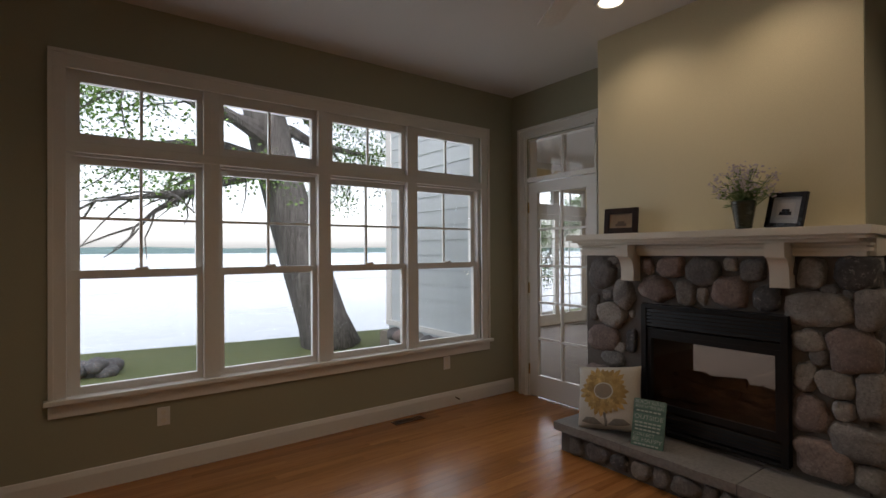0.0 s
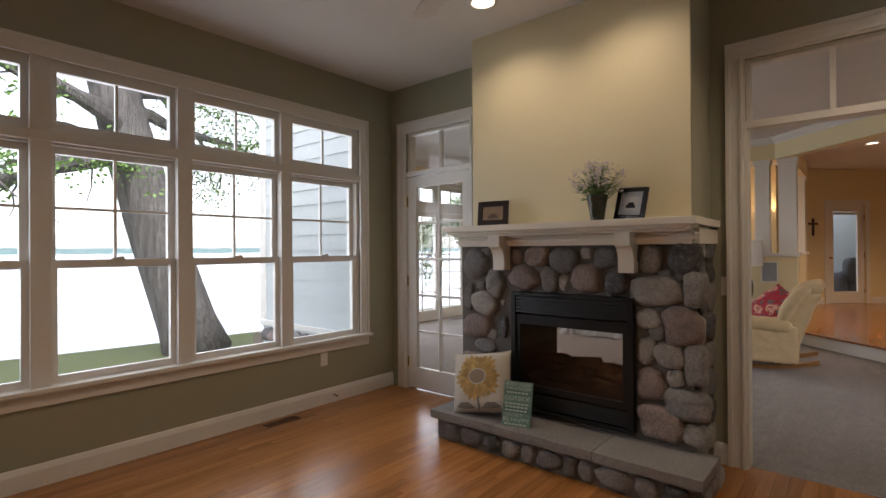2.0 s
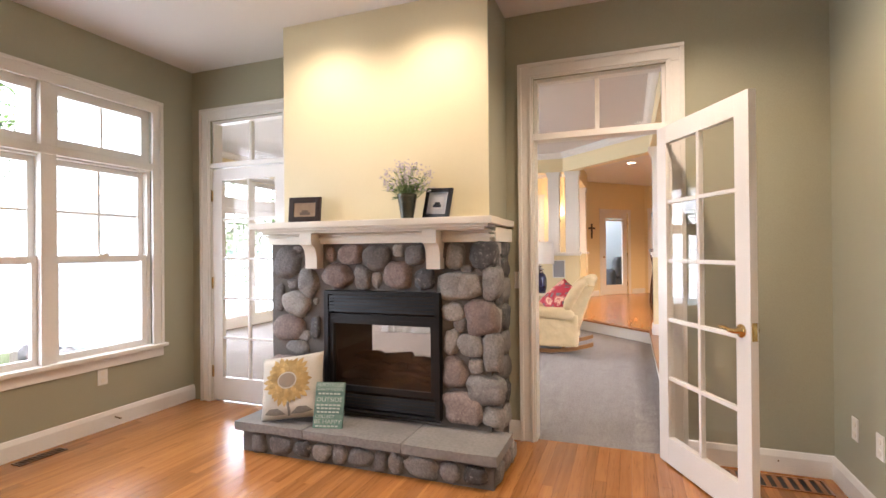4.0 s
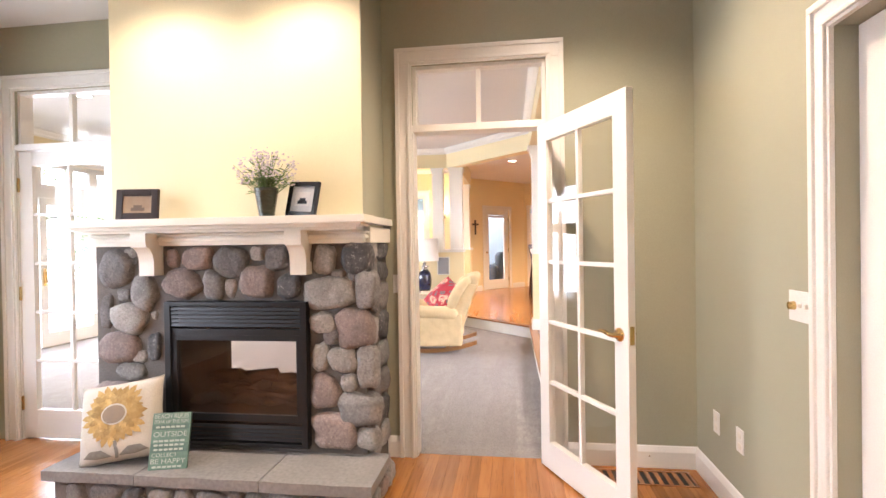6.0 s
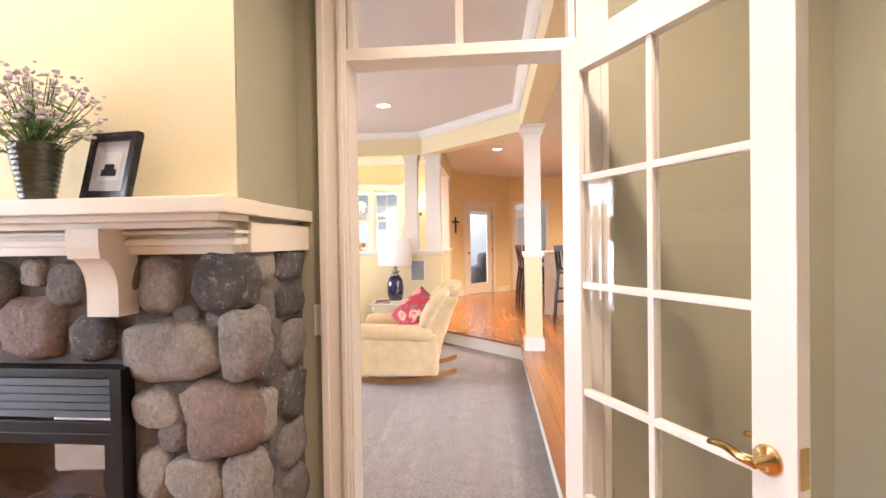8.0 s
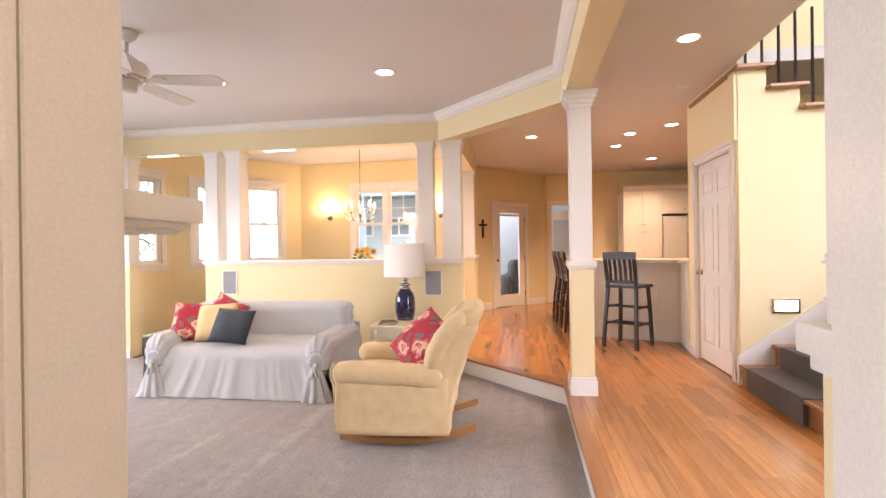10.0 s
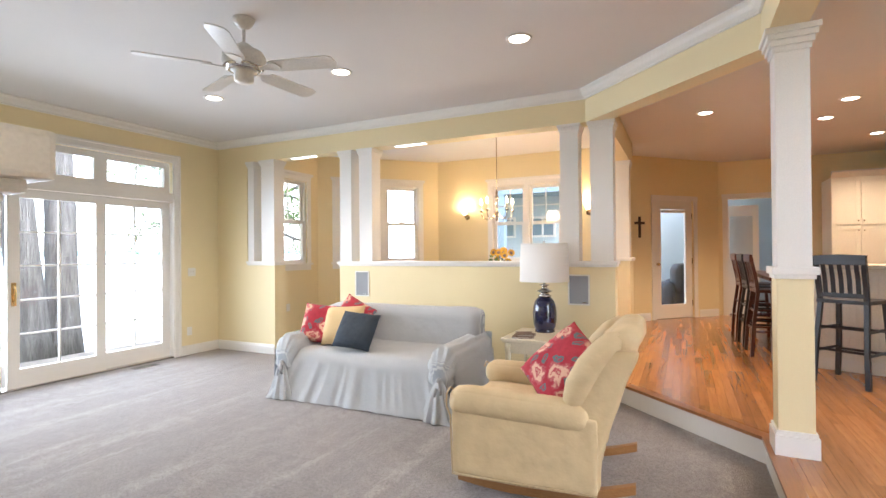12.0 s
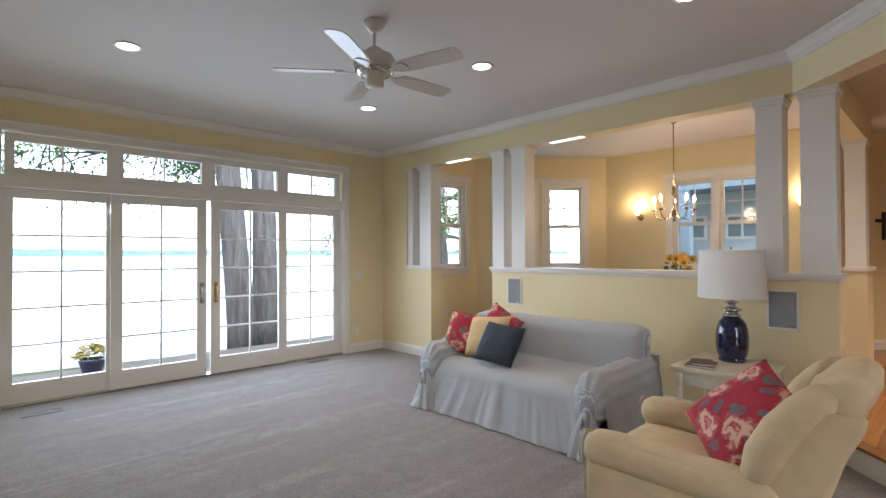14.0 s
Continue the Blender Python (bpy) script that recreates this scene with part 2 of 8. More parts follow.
def stone_mat(name, light, dark, fleck, vary, grain=1.0):
    """Water-worn stone: cloudy patches, a crystal grain with flecks and pits, and a tone for each stone."""
    m, t, b = shader(name)
    info = t.nodes.new("ShaderNodeObjectInfo")
    shift = t.nodes.new("ShaderNodeVectorMath")
    shift.operation = "MULTIPLY_ADD"
    t.links.new(info.outputs["Random"], shift.inputs[0])
    shift.inputs[1].default_value = (31, 47, 59)
    t.links.new(coords(t), shift.inputs[2])
    cloud = node(t, "ShaderNodeTexNoise", Scale=8.0, Detail=6.0, Roughness=0.62, Distortion=0.5)
    fine = node(t, "ShaderNodeTexNoise", Scale=70.0 * grain, Detail=6.0, Roughness=0.72)
    dents = node(t, "ShaderNodeTexNoise", Scale=22.0, Detail=5.0, Roughness=0.6)
    pits = node(t, "ShaderNodeTexVoronoi", Scale=85.0 * grain)
    for n in (cloud, fine, dents, pits):
        t.links.new(shift.outputs[0], n.inputs[0])
    c = mixed(t, ramp(t, cloud.outputs[0], 0.36, 0.66), light, dark)
    c = mixed(t, ramp(t, fine.outputs[0], 0.50, 0.68), c, tuple(x * 0.80 for x in dark))
    c = mixed(t, ramp(t, fine.outputs[0], 0.44, 0.34), c, fleck)
    c = mixed(t, ramp(t, pits.outputs[0], 0.20, 0.10), c, tuple(x * 0.78 for x in dark))
    hsv = node(t, "ShaderNodeHueSaturation")
    r = t.nodes.new("ShaderNodeMapRange")
    r.inputs[3].default_value, r.inputs[4].default_value = 1 - vary, 1 + vary
    t.links.new(info.outputs["Random"], r.inputs[0])
    t.links.new(r.outputs[0], hsv.inputs["Value"])
    t.links.new(c, hsv.inputs["Color"])
    t.links.new(hsv.outputs[0], b.inputs["Base Color"])
    b.inputs["Roughness"].default_value = 0.72
    add = t.nodes.new("ShaderNodeMath")
    add.operation = "MULTIPLY_ADD"
    t.links.new(dents.outputs[0], add.inputs[0])
    add.inputs[1].default_value = 2.5
    t.links.new(fine.outputs[0], add.inputs[2])
    bumped(t, b, add.outputs[0], 0.75, 0.008)
    return m


STONE = stone_mat("river_stone", (0.235, 0.222, 0.212), (0.15, 0.142, 0.14), (0.29, 0.275, 0.262), 0.3)
STONE_PINK = stone_mat("river_stone_pink", (0.29, 0.222, 0.197), (0.19, 0.148, 0.135), (0.34, 0.275, 0.25), 0.22)
STONE_LIGHT = stone_mat("river_stone_light", (0.38, 0.355, 0.325), (0.265, 0.247, 0.23), (0.44, 0.415, 0.385), 0.16)
STONE_DARK = stone_mat("river_stone_dark", (0.11, 0.107, 0.108), (0.06, 0.06, 0.064), (0.30, 0.29, 0.28), 0.2, 0.6)
MORTAR = surface("mortar", (0.18, 0.163, 0.15), (0.13, 0.118, 0.108), 0.95, 120, 6, 0.8)
SLATE = surface("hearth_slab", (0.28, 0.265, 0.25), (0.20, 0.19, 0.182), 0.7, 50, 3, 0.35, vary=0.08)
BLACK = surface("black_metal", (0.018, 0.018, 0.02), (0.012, 0.012, 0.013), 0.35, 150, 5, 0.05, metal=0.3)
BRASS = surface("polished_brass", (0.78, 0.56, 0.24), (0.66, 0.46, 0.2), 0.16, 80, 9, 0.02, metal=1.0)
CHROME = surface("brushed_nickel", (0.62, 0.60, 0.57), (0.5, 0.48, 0.46), 0.22, 80, 9, 0.02, metal=1.0)
GLASS = glass_mat("window_glass")
FIRE_GLASS = glass_mat("firebox_glass", (0.86, 0.82, 0.79))
SIDING = surface("white_siding", (0.62, 0.66, 0.66), (0.57, 0.61, 0.62), 0.6, 80, 1.5, 0.08, vary=0.04)
BLUE_SIDING = surface("blue_grey_siding", (0.09, 0.12, 0.15), (0.075, 0.10, 0.13), 0.6, 80, 1.5, 0.08, vary=0.05)
GRASS = surface("lawn", (0.085, 0.125, 0.035), (0.13, 0.15, 0.055), 0.9, 60, 0.8, 0.8, distance=0.03)
# the sky's glare on the lake is put into this pale base colour
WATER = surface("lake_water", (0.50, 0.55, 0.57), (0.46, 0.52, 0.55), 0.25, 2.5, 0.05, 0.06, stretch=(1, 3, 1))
BARK = surface("bark", (0.27, 0.255, 0.24), (0.10, 0.093, 0.086), 0.95, 11, 3, 1.0, stretch=(4, 4, 0.45), distance=0.06)
LEAF = surface("oak_leaf", (0.11, 0.21, 0.05), (0.15, 0.25, 0.06), 0.6, 20, 2, 0.1, vary=0.3)
DECK = surface("deck_board", (0.30, 0.26, 0.21), (0.24, 0.21, 0.17), 0.8, 40, 3, 0.3, stretch=(1, 8, 1), vary=0.12)
# blue-green tone holds the haze of distance, painted into the trees
FAR_TREES = surface("far_trees", (0.16, 0.24, 0.22), (0.12, 0.19, 0.19), 1.0, 0.3, 0.05, 0.0)
LAMP_GLOW = glow("lamp_lens", (1.0, 0.86, 0.66), 14.0)
BULB = glow("candle_bulb", (1.0, 0.72, 0.42), 40.0)

# ---- building helpers ----
def box(bm, x0, y0, z0, x1, y1, z1, bevel=0.0):
    """A box between two corners, with its edges eased."""
    x0, x1, y0, y1, z0, z1 = min(x0, x1), max(x0, x1), min(y0, y1), max(y0, y1), min(z0, z1), max(z0, z1)
    made = bmesh.ops.create_cube(bm, size=1.0, matrix=Matrix.LocRotScale(((x0 + x1) / 2, (y0 + y1) / 2, (z0 + z1) / 2), None, (x1 - x0, y1 - y0, z1 - z0)))
    if bevel:
        edges = list({e for v in made["verts"] for e in v.link_edges})
        bmesh.ops.bevel(bm, geom=edges, offset=bevel, segments=2, affect="EDGES", profile=0.7)
    return bm


def boxes(*list_of_boxes, bevel=0.0):
    bm = bmesh.new()
    for b in list_of_boxes:
        box(bm, *b, bevel=bevel)
    return bm


def lathe(profile, steps=24, bm=None, at=(0, 0, 0), ends=True):
    """A turned body from (radius, height) pairs, with closed ends."""
    bm = bm or bmesh.new()
    rings = []
    for r, z in profile:
        rings.append([bm.verts.new((at[0] + r * math.cos(2 * math.pi * i / steps), at[1] + r * math.sin(2 * math.pi * i / steps), at[2] + z)) for i in range(steps)])
    for a, b in zip(rings, rings[1:]):
        for i in range(steps):
            bm.faces.new((a[i], a[(i + 1) % steps], b[(i + 1) % steps], b[i]))
    for ring, flip in ((rings[0], True), (rings[-1], False)):
        if ends:
            bm.faces.new(ring[::-1] if flip else ring)
    return bm


def tube(points, radius, steps=8, bm=None, closed_ends=True):
    """A round bar along points; radius may be one number or one a point."""
    bm = bm or bmesh.new()
    pts = [Vector(p) for p in points]
    radii = radius if isinstance(radius, (list, tuple)) else [radius] * len(pts)
    rings = []
    for i, p in enumerate(pts):
        d = (pts[min(i + 1, len(pts) - 1)] - pts[max(i - 1, 0)]).normalized()
        u = d.orthogonal().normalized() if not rings else (u - d * u.dot(d)).normalized()
        w = d.cross(u)
        rings.append([bm.verts.new(p + radii[i] * (math.cos(2 * math.pi * k / steps) * u + math.sin(2 * math.pi * k / steps) * w)) for k in range(steps)])
    for a, b in zip(rings, rings[1:]):
        for k in range(steps):
            bm.faces.new((a[k], a[(k + 1) % steps], b[(k + 1) % steps], b[k]))
    if closed_ends:
        bm.faces.new(rings[0][::-1]), bm.faces.new(rings[-1])
    return bm


def prism(outline, axis, lo, hi, bm=None, bevel=0.0):
    """An outline of (a, b) pairs pushed along an axis: 'x' takes (y, z), 'y' takes (x, z), 'z' takes (x, y)."""
    bm = bm or bmesh.new()
    put = {"x": lambda a, b, c: (c, a, b), "y": lambda a, b, c: (a, c, b), "z": lambda a, b, c: (a, b, c)}[axis]
    low, high = ([bm.verts.new(put(a, b, c)) for a, b in outline] for c in (lo, hi))
    n = len(outline)
    made = [bm.faces.new(low), bm.faces.new(high)] + [bm.faces.new((low[i], low[(i + 1) % n], high[(i + 1) % n], high[i])) for i in range(n)]
    bmesh.ops.recalc_face_normals(bm, faces=made)
    if bevel:
        bmesh.ops.bevel(bm, geom=list({e for f in made[:2] for e in f.edges}), offset=bevel, segments=2, affect="EDGES", profile=0.7)
    return bm


def mesh_of(bm, name, material, smooth=False):
    me = bpy.data.meshes.new(name)
    bm.normal_update()
    bm.to_mesh(me)
    bm.free()
    me.materials.append(material)
    if smooth:
        me.polygons.foreach_set("use_smooth", [True] * len(me.polygons))
    return me


def thing(name, bm, material, label="", category="", group="", kind="", smooth=False):
    ob = new(name, mesh_of(bm, name, material, smooth))
    return tagged(ob, label, category, group, kind)


def holder(name, label="", category="", group="", kind="", at=(0, 0, 0)):
    ob = new(name)
    ob.empty_display_size = 0.1
    ob.location = at
    return tagged(ob, label, category, group, kind)


def part(name, bm, material, parent, label="", smooth=False, m=None):
    ob = new(name, mesh_of(bm, name, material, smooth))
    ob.parent = parent
    if m is not None:
        ob.matrix_local = m
    if label:
        ob["label"] = label
    return ob


def wall_with_holes(bm, axis, lo, hi, a0, a1, z0, z1, holes):
    """A wall of thickness lo..hi on an axis ('x' or 'y'), from a0 to a1, with openings (a, b, low, high)."""
    def put(a, b, c, d):
        if b - a > 1e-4 and d - c > 1e-4:
            box(bm, *((lo, a, c, hi, b, d) if axis == "x" else (a, lo, c, b, hi, d)))
    at = a0
    for a, b, low, high in sorted(holes):
        put(at, a, z0, z1)
        put(a, b, z0, low)
        put(a, b, high, z1)
        at = b
    put(at, a1, z0, z1)
    return bm


# ---- walls, floors and ceilings ----
XE, XL, YW, YS = 3.675, 3.795, 4.02, -0.735          # sunroom: east face, living face, window wall, south wall
YN, XH = 6.66, 9.06                                # living room: north face, half wall
XW = -1.7                                          # sunroom: west wall behind the walk
STEP = 0.17
WX = 3.88                                          # outer face of the wing north of the sunroom
DOOR_R, DOOR_L, DOOR_TOP = (0.115, 0.945), (3.02, 3.81), 2.475

# the shared wall: two doors with transoms and the firebox
thing("wall_sunroom_east", wall_with_holes(bmesh.new(), "x", XE, XE + 0.06, YS - 0.15, YW + 0.15, 0, SUNROOM_CEIL, [(*DOOR_R, 0, DOOR_TOP), (*DOOR_L, 0, DOOR_TOP), (1.45, 2.31, 0.25, 1.04)]), SAGE, "sage green painted wall with two glazed door openings", "wall", kind="structure")
thing("wall_living_west", wall_with_holes(bmesh.new(), "x", XE + 0.06, XL, -6.05, YW + 0.155, 0, 3.05, [(*DOOR_R, 0, DOOR_TOP), (*DOOR_L, 0, DOOR_TOP), (1.45, 2.31, 0.25, 1.04), (-5.85, -3.3, 0.1, 2.9)]), YELLOW, "pale yellow painted wall beside the fireplace", "wall", kind="structure")
thing("wall_living_west_north", boxes((WX + 0.02, YW + 0.155, -0.2, 4.03, YN, 3.05), (XL + 0.001, YW + 0.03, 0, 4.03, YW + 0.154, 3.05)), YELLOW, "plain yellow end wall beside the patio doors", "wall", kind="structure")
WIN = (0.09, 3.28, 0.535, 2.48)
thing("wall_sunroom_north", wall_with_holes(bmesh.new(), "y", YW, YW + 0.16, XW, XE, -0.4, SUNROOM_CEIL, [WIN]), SAGE, "sage green wall round a bank of windows", "wall", kind="structure")
thing("wall_sunroom_south", wall_with_holes(bmesh.new(), "y", YS - 0.15, YS, XW, XE, 0, SUNROOM_CEIL, [(1.50, 2.40, 0, 2.05)]), SAGE, "sage green wall with a white cased door", "wall", kind="structure")
thing("wall_sunroom_west", boxes((XW - 0.15, YS - 0.15, 0, XW, YW + 0.16, SUNROOM_CEIL)), SAGE, "plain sage green painted end wall", "wall", kind="structure")
thing("ceiling_sunroom", boxes((XW - 0.15, YS - 0.15, SUNROOM_CEIL, XE, YW + 0.16, SUNROOM_CEIL + 0.1)), CEILING, "flat white painted sunroom ceiling", "ceiling", kind="structure")
thing("subfloor", boxes((XW - 0.15, YS - 0.15, -0.2, XE + 0.05, YW + 0.16, -0.016)), MORTAR, "bare floor under the strips", "floor", kind="structure")

# panelled slab added to keep the sun from streaming through the south opening
sun_block = holder("door_sun_block", "plain white door slab added to shut the opening", "door", kind="structure")
part("slab", boxes((1.505, YS - 0.11, 0.01, 2.395, YS - 0.07, 2.045), bevel=0.003), WHITE, sun_block)
for x0, x1 in ((1.61, 1.90), (2.0, 2.29)):
    for z0, z1 in ((0.2, 0.86), (1.0, 1.9)):
        part("raised_panel", boxes((x0, YS - 0.071, z0, x1, YS - 0.062, z1), bevel=0.006), WHITE, sun_block)

# living room
FD = (4.66, 8.36, 0.0, 2.60)
thing("wall_living_north", wall_with_holes(bmesh.new(), "y", YN, YN + 0.16, WX + 0.02, XH + 0.2, -0.2, 3.05, [FD]), YELLOW, "pale yellow wall round wide glazed patio doors", "wall", kind="structure")
bm = bmesh.new()
box(bm, XH, 6.075, 0, XH + 0.2, YN, 2.985)
box(bm, XH, 5.565, 0, XH + 0.2, 6.075, 1.225)
thing("wall_living_northeast", bm, YELLOW, "pale yellow wall stub with a low part under posts", "wall", kind="structure")
thing("half_wall", boxes((XH, 1.14, 0, XH + 0.2, 4.465, 1.225)), YELLOW, "pale yellow half wall between living room and dining nook", "half wall", kind="structure")
thing("header_dining", boxes((XH, 1.14, 2.665, XH + 0.2, 6.075, 2.985)), YELLOW, "pale yellow header beam over the half wall", "beam", kind="structure")
C = 7.65                                           # the diagonal runs on x - y = C
corner = (C + 0.07, 0.07)
thing("header_kitchen", prism([(XL, 0.07), corner, (XH, XH - C), (XH, XH - C - 0.26), (corner[0] + 0.08, -0.12), (XL, -0.12)], "z", 2.665, 2.985), YELLOW, "pale yellow beam that turns over the step", "beam", kind="structure")
thing("ceiling_living", prism([(XL, 0.01), (C, 0.01), (XH + 0.09, XH + 0.09 - C), (XH + 0.09, YN), (WX + 0.02, YN), (WX + 0.02, YW + 0.155), (XL, YW + 0.155)], "z", 2.985, 3.101), CEILING, "flat white painted living room ceiling", "ceiling", kind="structure")
thing("carpet", prism([(XE + 0.05, 0.15), (XE + 0.05, 0.945), (XL, 0.945), (XL, 3.02), (XE + 0.05, 3.02), (XE + 0.05, 3.81), (XL, 3.81), (XL, YW + 0.03), (4.02, YW + 0.03), (4.02, YN), (XH, YN), (XH, 5.5), (XH + 0.2, 5.5), (XH + 0.2, 4.43), (XH, 4.43), (XH, XH - C), (corner[0], 0.07), (XL, 0.07), (XL, 0.15)], "z", -0.12, 0.0), CARPET, "grey-beige cut pile carpet with vacuum marks", "carpet", kind="structure")
# raised kitchen and dining floor
outline = [(XL, 0.06), (corner[0] - 0.004, 0.06), (XH, XH - C - 0.012), (XH + 0.2, XH - C), (XH + 0.2, 5.9), (15.5, 5.9), (15.5, -6.0), (XL, -6.0)]
thing("floor_raised_base", prism(outline, "z", -0.1, STEP - 0.018), MORTAR, "floor base under the kitchen strips", "floor", kind="structure")
bm = bmesh.new()
prism([(XL, 0.06), (corner[0], 0.06), (corner[0], 0.075), (XL, 0.075)], "z", 0.0, STEP - 0.02, bm)
prism([(corner[0], 0.06), (XH, XH - C - 0.01), (XH, XH - C + 0.008), (corner[0] - 0.006, 0.075)], "z", 0.0, STEP - 0.02, bm)
thing("step_riser", bm, WHITE, "white painted riser of the step up from the carpet", "step", kind="structure")
bm = bmesh.new()
prism([(XL, 0.0), (corner[0] + 0.03, 0.0), (corner[0] - 0.008, 0.095), (XL, 0.095)], "z", STEP - 0.02, STEP + 0.002, bm)
prism([(corner[0] + 0.03, 0.0), (XH, XH - C - 0.10), (XH, XH - C + 0.03), (corner[0] - 0.008, 0.095)], "z", STEP - 0.02, STEP + 0.002, bm)
thing("step_nosing", bm, OAK_TRIM, "varnished oak nosing along the edge of the step", "step", kind="structure")

# dining nook
XD, YD = 11.95, 5.98
bm = wall_with_holes(bmesh.new(), "y", YD, YD + 0.15, XH + 0.2, 10.5, STEP, 2.985, [(9.52, 10.18, 1.22, 2.52)])
thing("wall_dining_north", bm, YELLOW, "yellow dining wall with a sash window", "wall", kind="structure")
thing("wall_dining_east", wall_with_holes(bmesh.new(), "x", XD, XD + 0.15, 1.72, 4.52, STEP, 2.985, [(2.28, 3.46, 1.22, 2.48)]), YELLOW, "yellow dining wall with a pair of windows and sconces", "wall", kind="structure")
dx, dy = XD - 10.45, 4.5 - YD
bay_len = math.hypot(dx, dy)
bay = holder("wall_dining_bay", "yellow slanted bay wall with two sash windows", "wall", kind="structure", at=(10.45, YD, 0))
bay.rotation_euler = (0, 0, math.atan2(dy, dx))
part("bay_wall", wall_with_holes(bmesh.new(), "y", 0, 0.15, 0, bay_len, STEP, 2.985, [(0.32, 0.92, 1.22, 2.52), (1.14, 1.74, 1.22, 2.52)]), YELLOW, bay)
# kitchen side: slanted door wall, far wall, pantry block, stair well
slant = holder("wall_slanted", "orange-lit yellow slanted wall with a glazed door", "wall", kind="structure", at=(11.655, 2.522, 0))
slant.rotation_euler = (0, 0, radians(-43.5))
thing("wall_return", boxes((XD + 0.151, 1.75, STEP, 12.60, 1.88, 2.985)), YELLOW, "short yellow wall behind the dining nook", "wall", kind="structure")
part("slant_wall", wall_with_holes(bmesh.new(), "y", 0, 0.15, 1.12, 3.72, STEP, 2.985, [(2.24, 3.12, STEP, 2.25)]), YELLOW, slant)
XF = 14.42
thing("wall_kitchen_east", wall_with_holes(bmesh.new(), "x", XF, XF + 0.15, -5.9, 0.0, STEP, 2.985, [(-0.95, -0.2, STEP, 2.3)]), YELLOW, "yellow kitchen wall with a cased opening", "wall", kind="structure")
thing("wall_pantry", wall_with_holes(bmesh.new(), "y", -1.57, -1.43, 7.92, 9.26, STEP, 2.985, [(8.05, 8.96, STEP, 2.24)]), YELLOW, "yellow pantry wall with a white panelled door", "wall", kind="structure")
thing("wall_stair", boxes((7.92, -5.9, STEP, 8.06, -1.57, 2.35)), YELLOW, "yellow wall beside the carpeted stairs", "wall", kind="structure")
thing("wall_pantry_side", boxes((9.12, -5.9, STEP, 9.26, -1.57, 2.985)), YELLOW, "yellow side of the pantry block", "wall", kind="structure")
thing("wall_hall_south", boxes((XL, -6.05, 0, 15.6, -5.9, 5.2)), YELLOW, "plain yellow wall behind the stairs", "wall", kind="structure")
thing("wall_kitchen_end", boxes((15.45, -5.9, 0, 15.6, 2.2, 2.985)), PALE_BLUE, "pale blue wall of the room behind the kitchen", "wall", kind="structure")
bm = prism([(XL, -1.43), (8.0, -1.43), (8.0, -5.9), (15.6, -5.9), (15.6, -0.6), (14.6, 0.42), (12.1, 2.80), (12.1, 4.56), (10.5, YD + 0.15), (XH + 0.1, YD + 0.15), (XH + 0.1, XH + 0.1 - C), (C, 0.0), (XL, 0.0)], "z", 2.985, 3.1)
thing("ceiling_kitchen", bm, CEILING, "flat ceiling over the kitchen and dining nook", "ceiling", kind="structure")
thing("ceiling_stairwell", boxes((XL, -5.9, 5.2, 8.2, -1.3, 5.3)), CEILING, "high ceiling over the stairs", "ceiling", kind="structure")
thing("wall_stairwell_upper", boxes((XL, -1.43, 3.1, 8.2, -1.3, 5.2), (8.06, -5.9, 3.1, 8.2, -1.43, 5.2), (XL - 0.06, -6.05, 3.051, XL - 0.001, -5.7, 5.2), (XL - 0.06, -1.7, 3.051, XL - 0.001, -1.3, 5.2)), YELLOW, "upper yellow walls of the stairwell", "wall", kind="structure")

# ---- trim: baseboards, crown, casings ----
def baseboard(name, a, b, z=0.0, h=0.13, out=(0, 1)):
    """A moulded white board along a wall from a to b; out: the way that the wall faces."""
    (x0, y0), (x1, y1) = a, b
    n = math.hypot(x1 - x0, y1 - y0)
    bm = prism([(0, 0), (0.016, 0), (0.016, h - 0.035), (0.011, h - 0.02), (0.006, h - 0.006), (0, h)], "x", 0, n)
    ob = thing(name, bm, WHITE, "white moulded baseboard along the wall", "baseboard", kind="structure")
    ux, uy = (x1 - x0) / n, (y1 - y0) / n
    ob.matrix_world = Matrix(((ux, out[0], 0, x0), (uy, out[1], 0, y0), (0, 0, 1, z), (0, 0, 0, 1)))
    return ob


baseboard("baseboard", (XW, YW), (XE, YW), out=(0, -1))
baseboard("baseboard", (XE, YS), (XE, 0.05), out=(-1, 0))
baseboard("baseboard", (XE, 1.05), (XE, 1.16), out=(-1, 0))
baseboard("baseboard", (2.51, YS), (XE, YS), out=(0, 1))
baseboard("baseboard", (XW, YS), (1.39, YS), out=(0, 1))
baseboard("baseboard", (4.03, YW + 0.03), (4.03, YN), out=(1, 0))
baseboard("baseboard", (8.46, YN), (XH, YN), out=(0, -1))
baseboard("baseboard", (XH, 5.565), (XH, YN), out=(-1, 0))
baseboard("baseboard", (XH, 1.2), (XH, 4.465), out=(-1, 0))
baseboard("baseboard", (9.0, -1.43), (9.26, -1.43), z=STEP, out=(0, 1))
for a, b in ((1.12, 2.12), (3.24, 3.70)):
    u = Vector((math.cos(radians(-43.5)), math.sin(radians(-43.5))))
    p, q = Vector((11.655, 2.522)) + a * u, Vector((11.655, 2.522)) + b * u
    baseboard("baseboard", tuple(p), tuple(q), z=STEP, out=(u.y, -u.x))


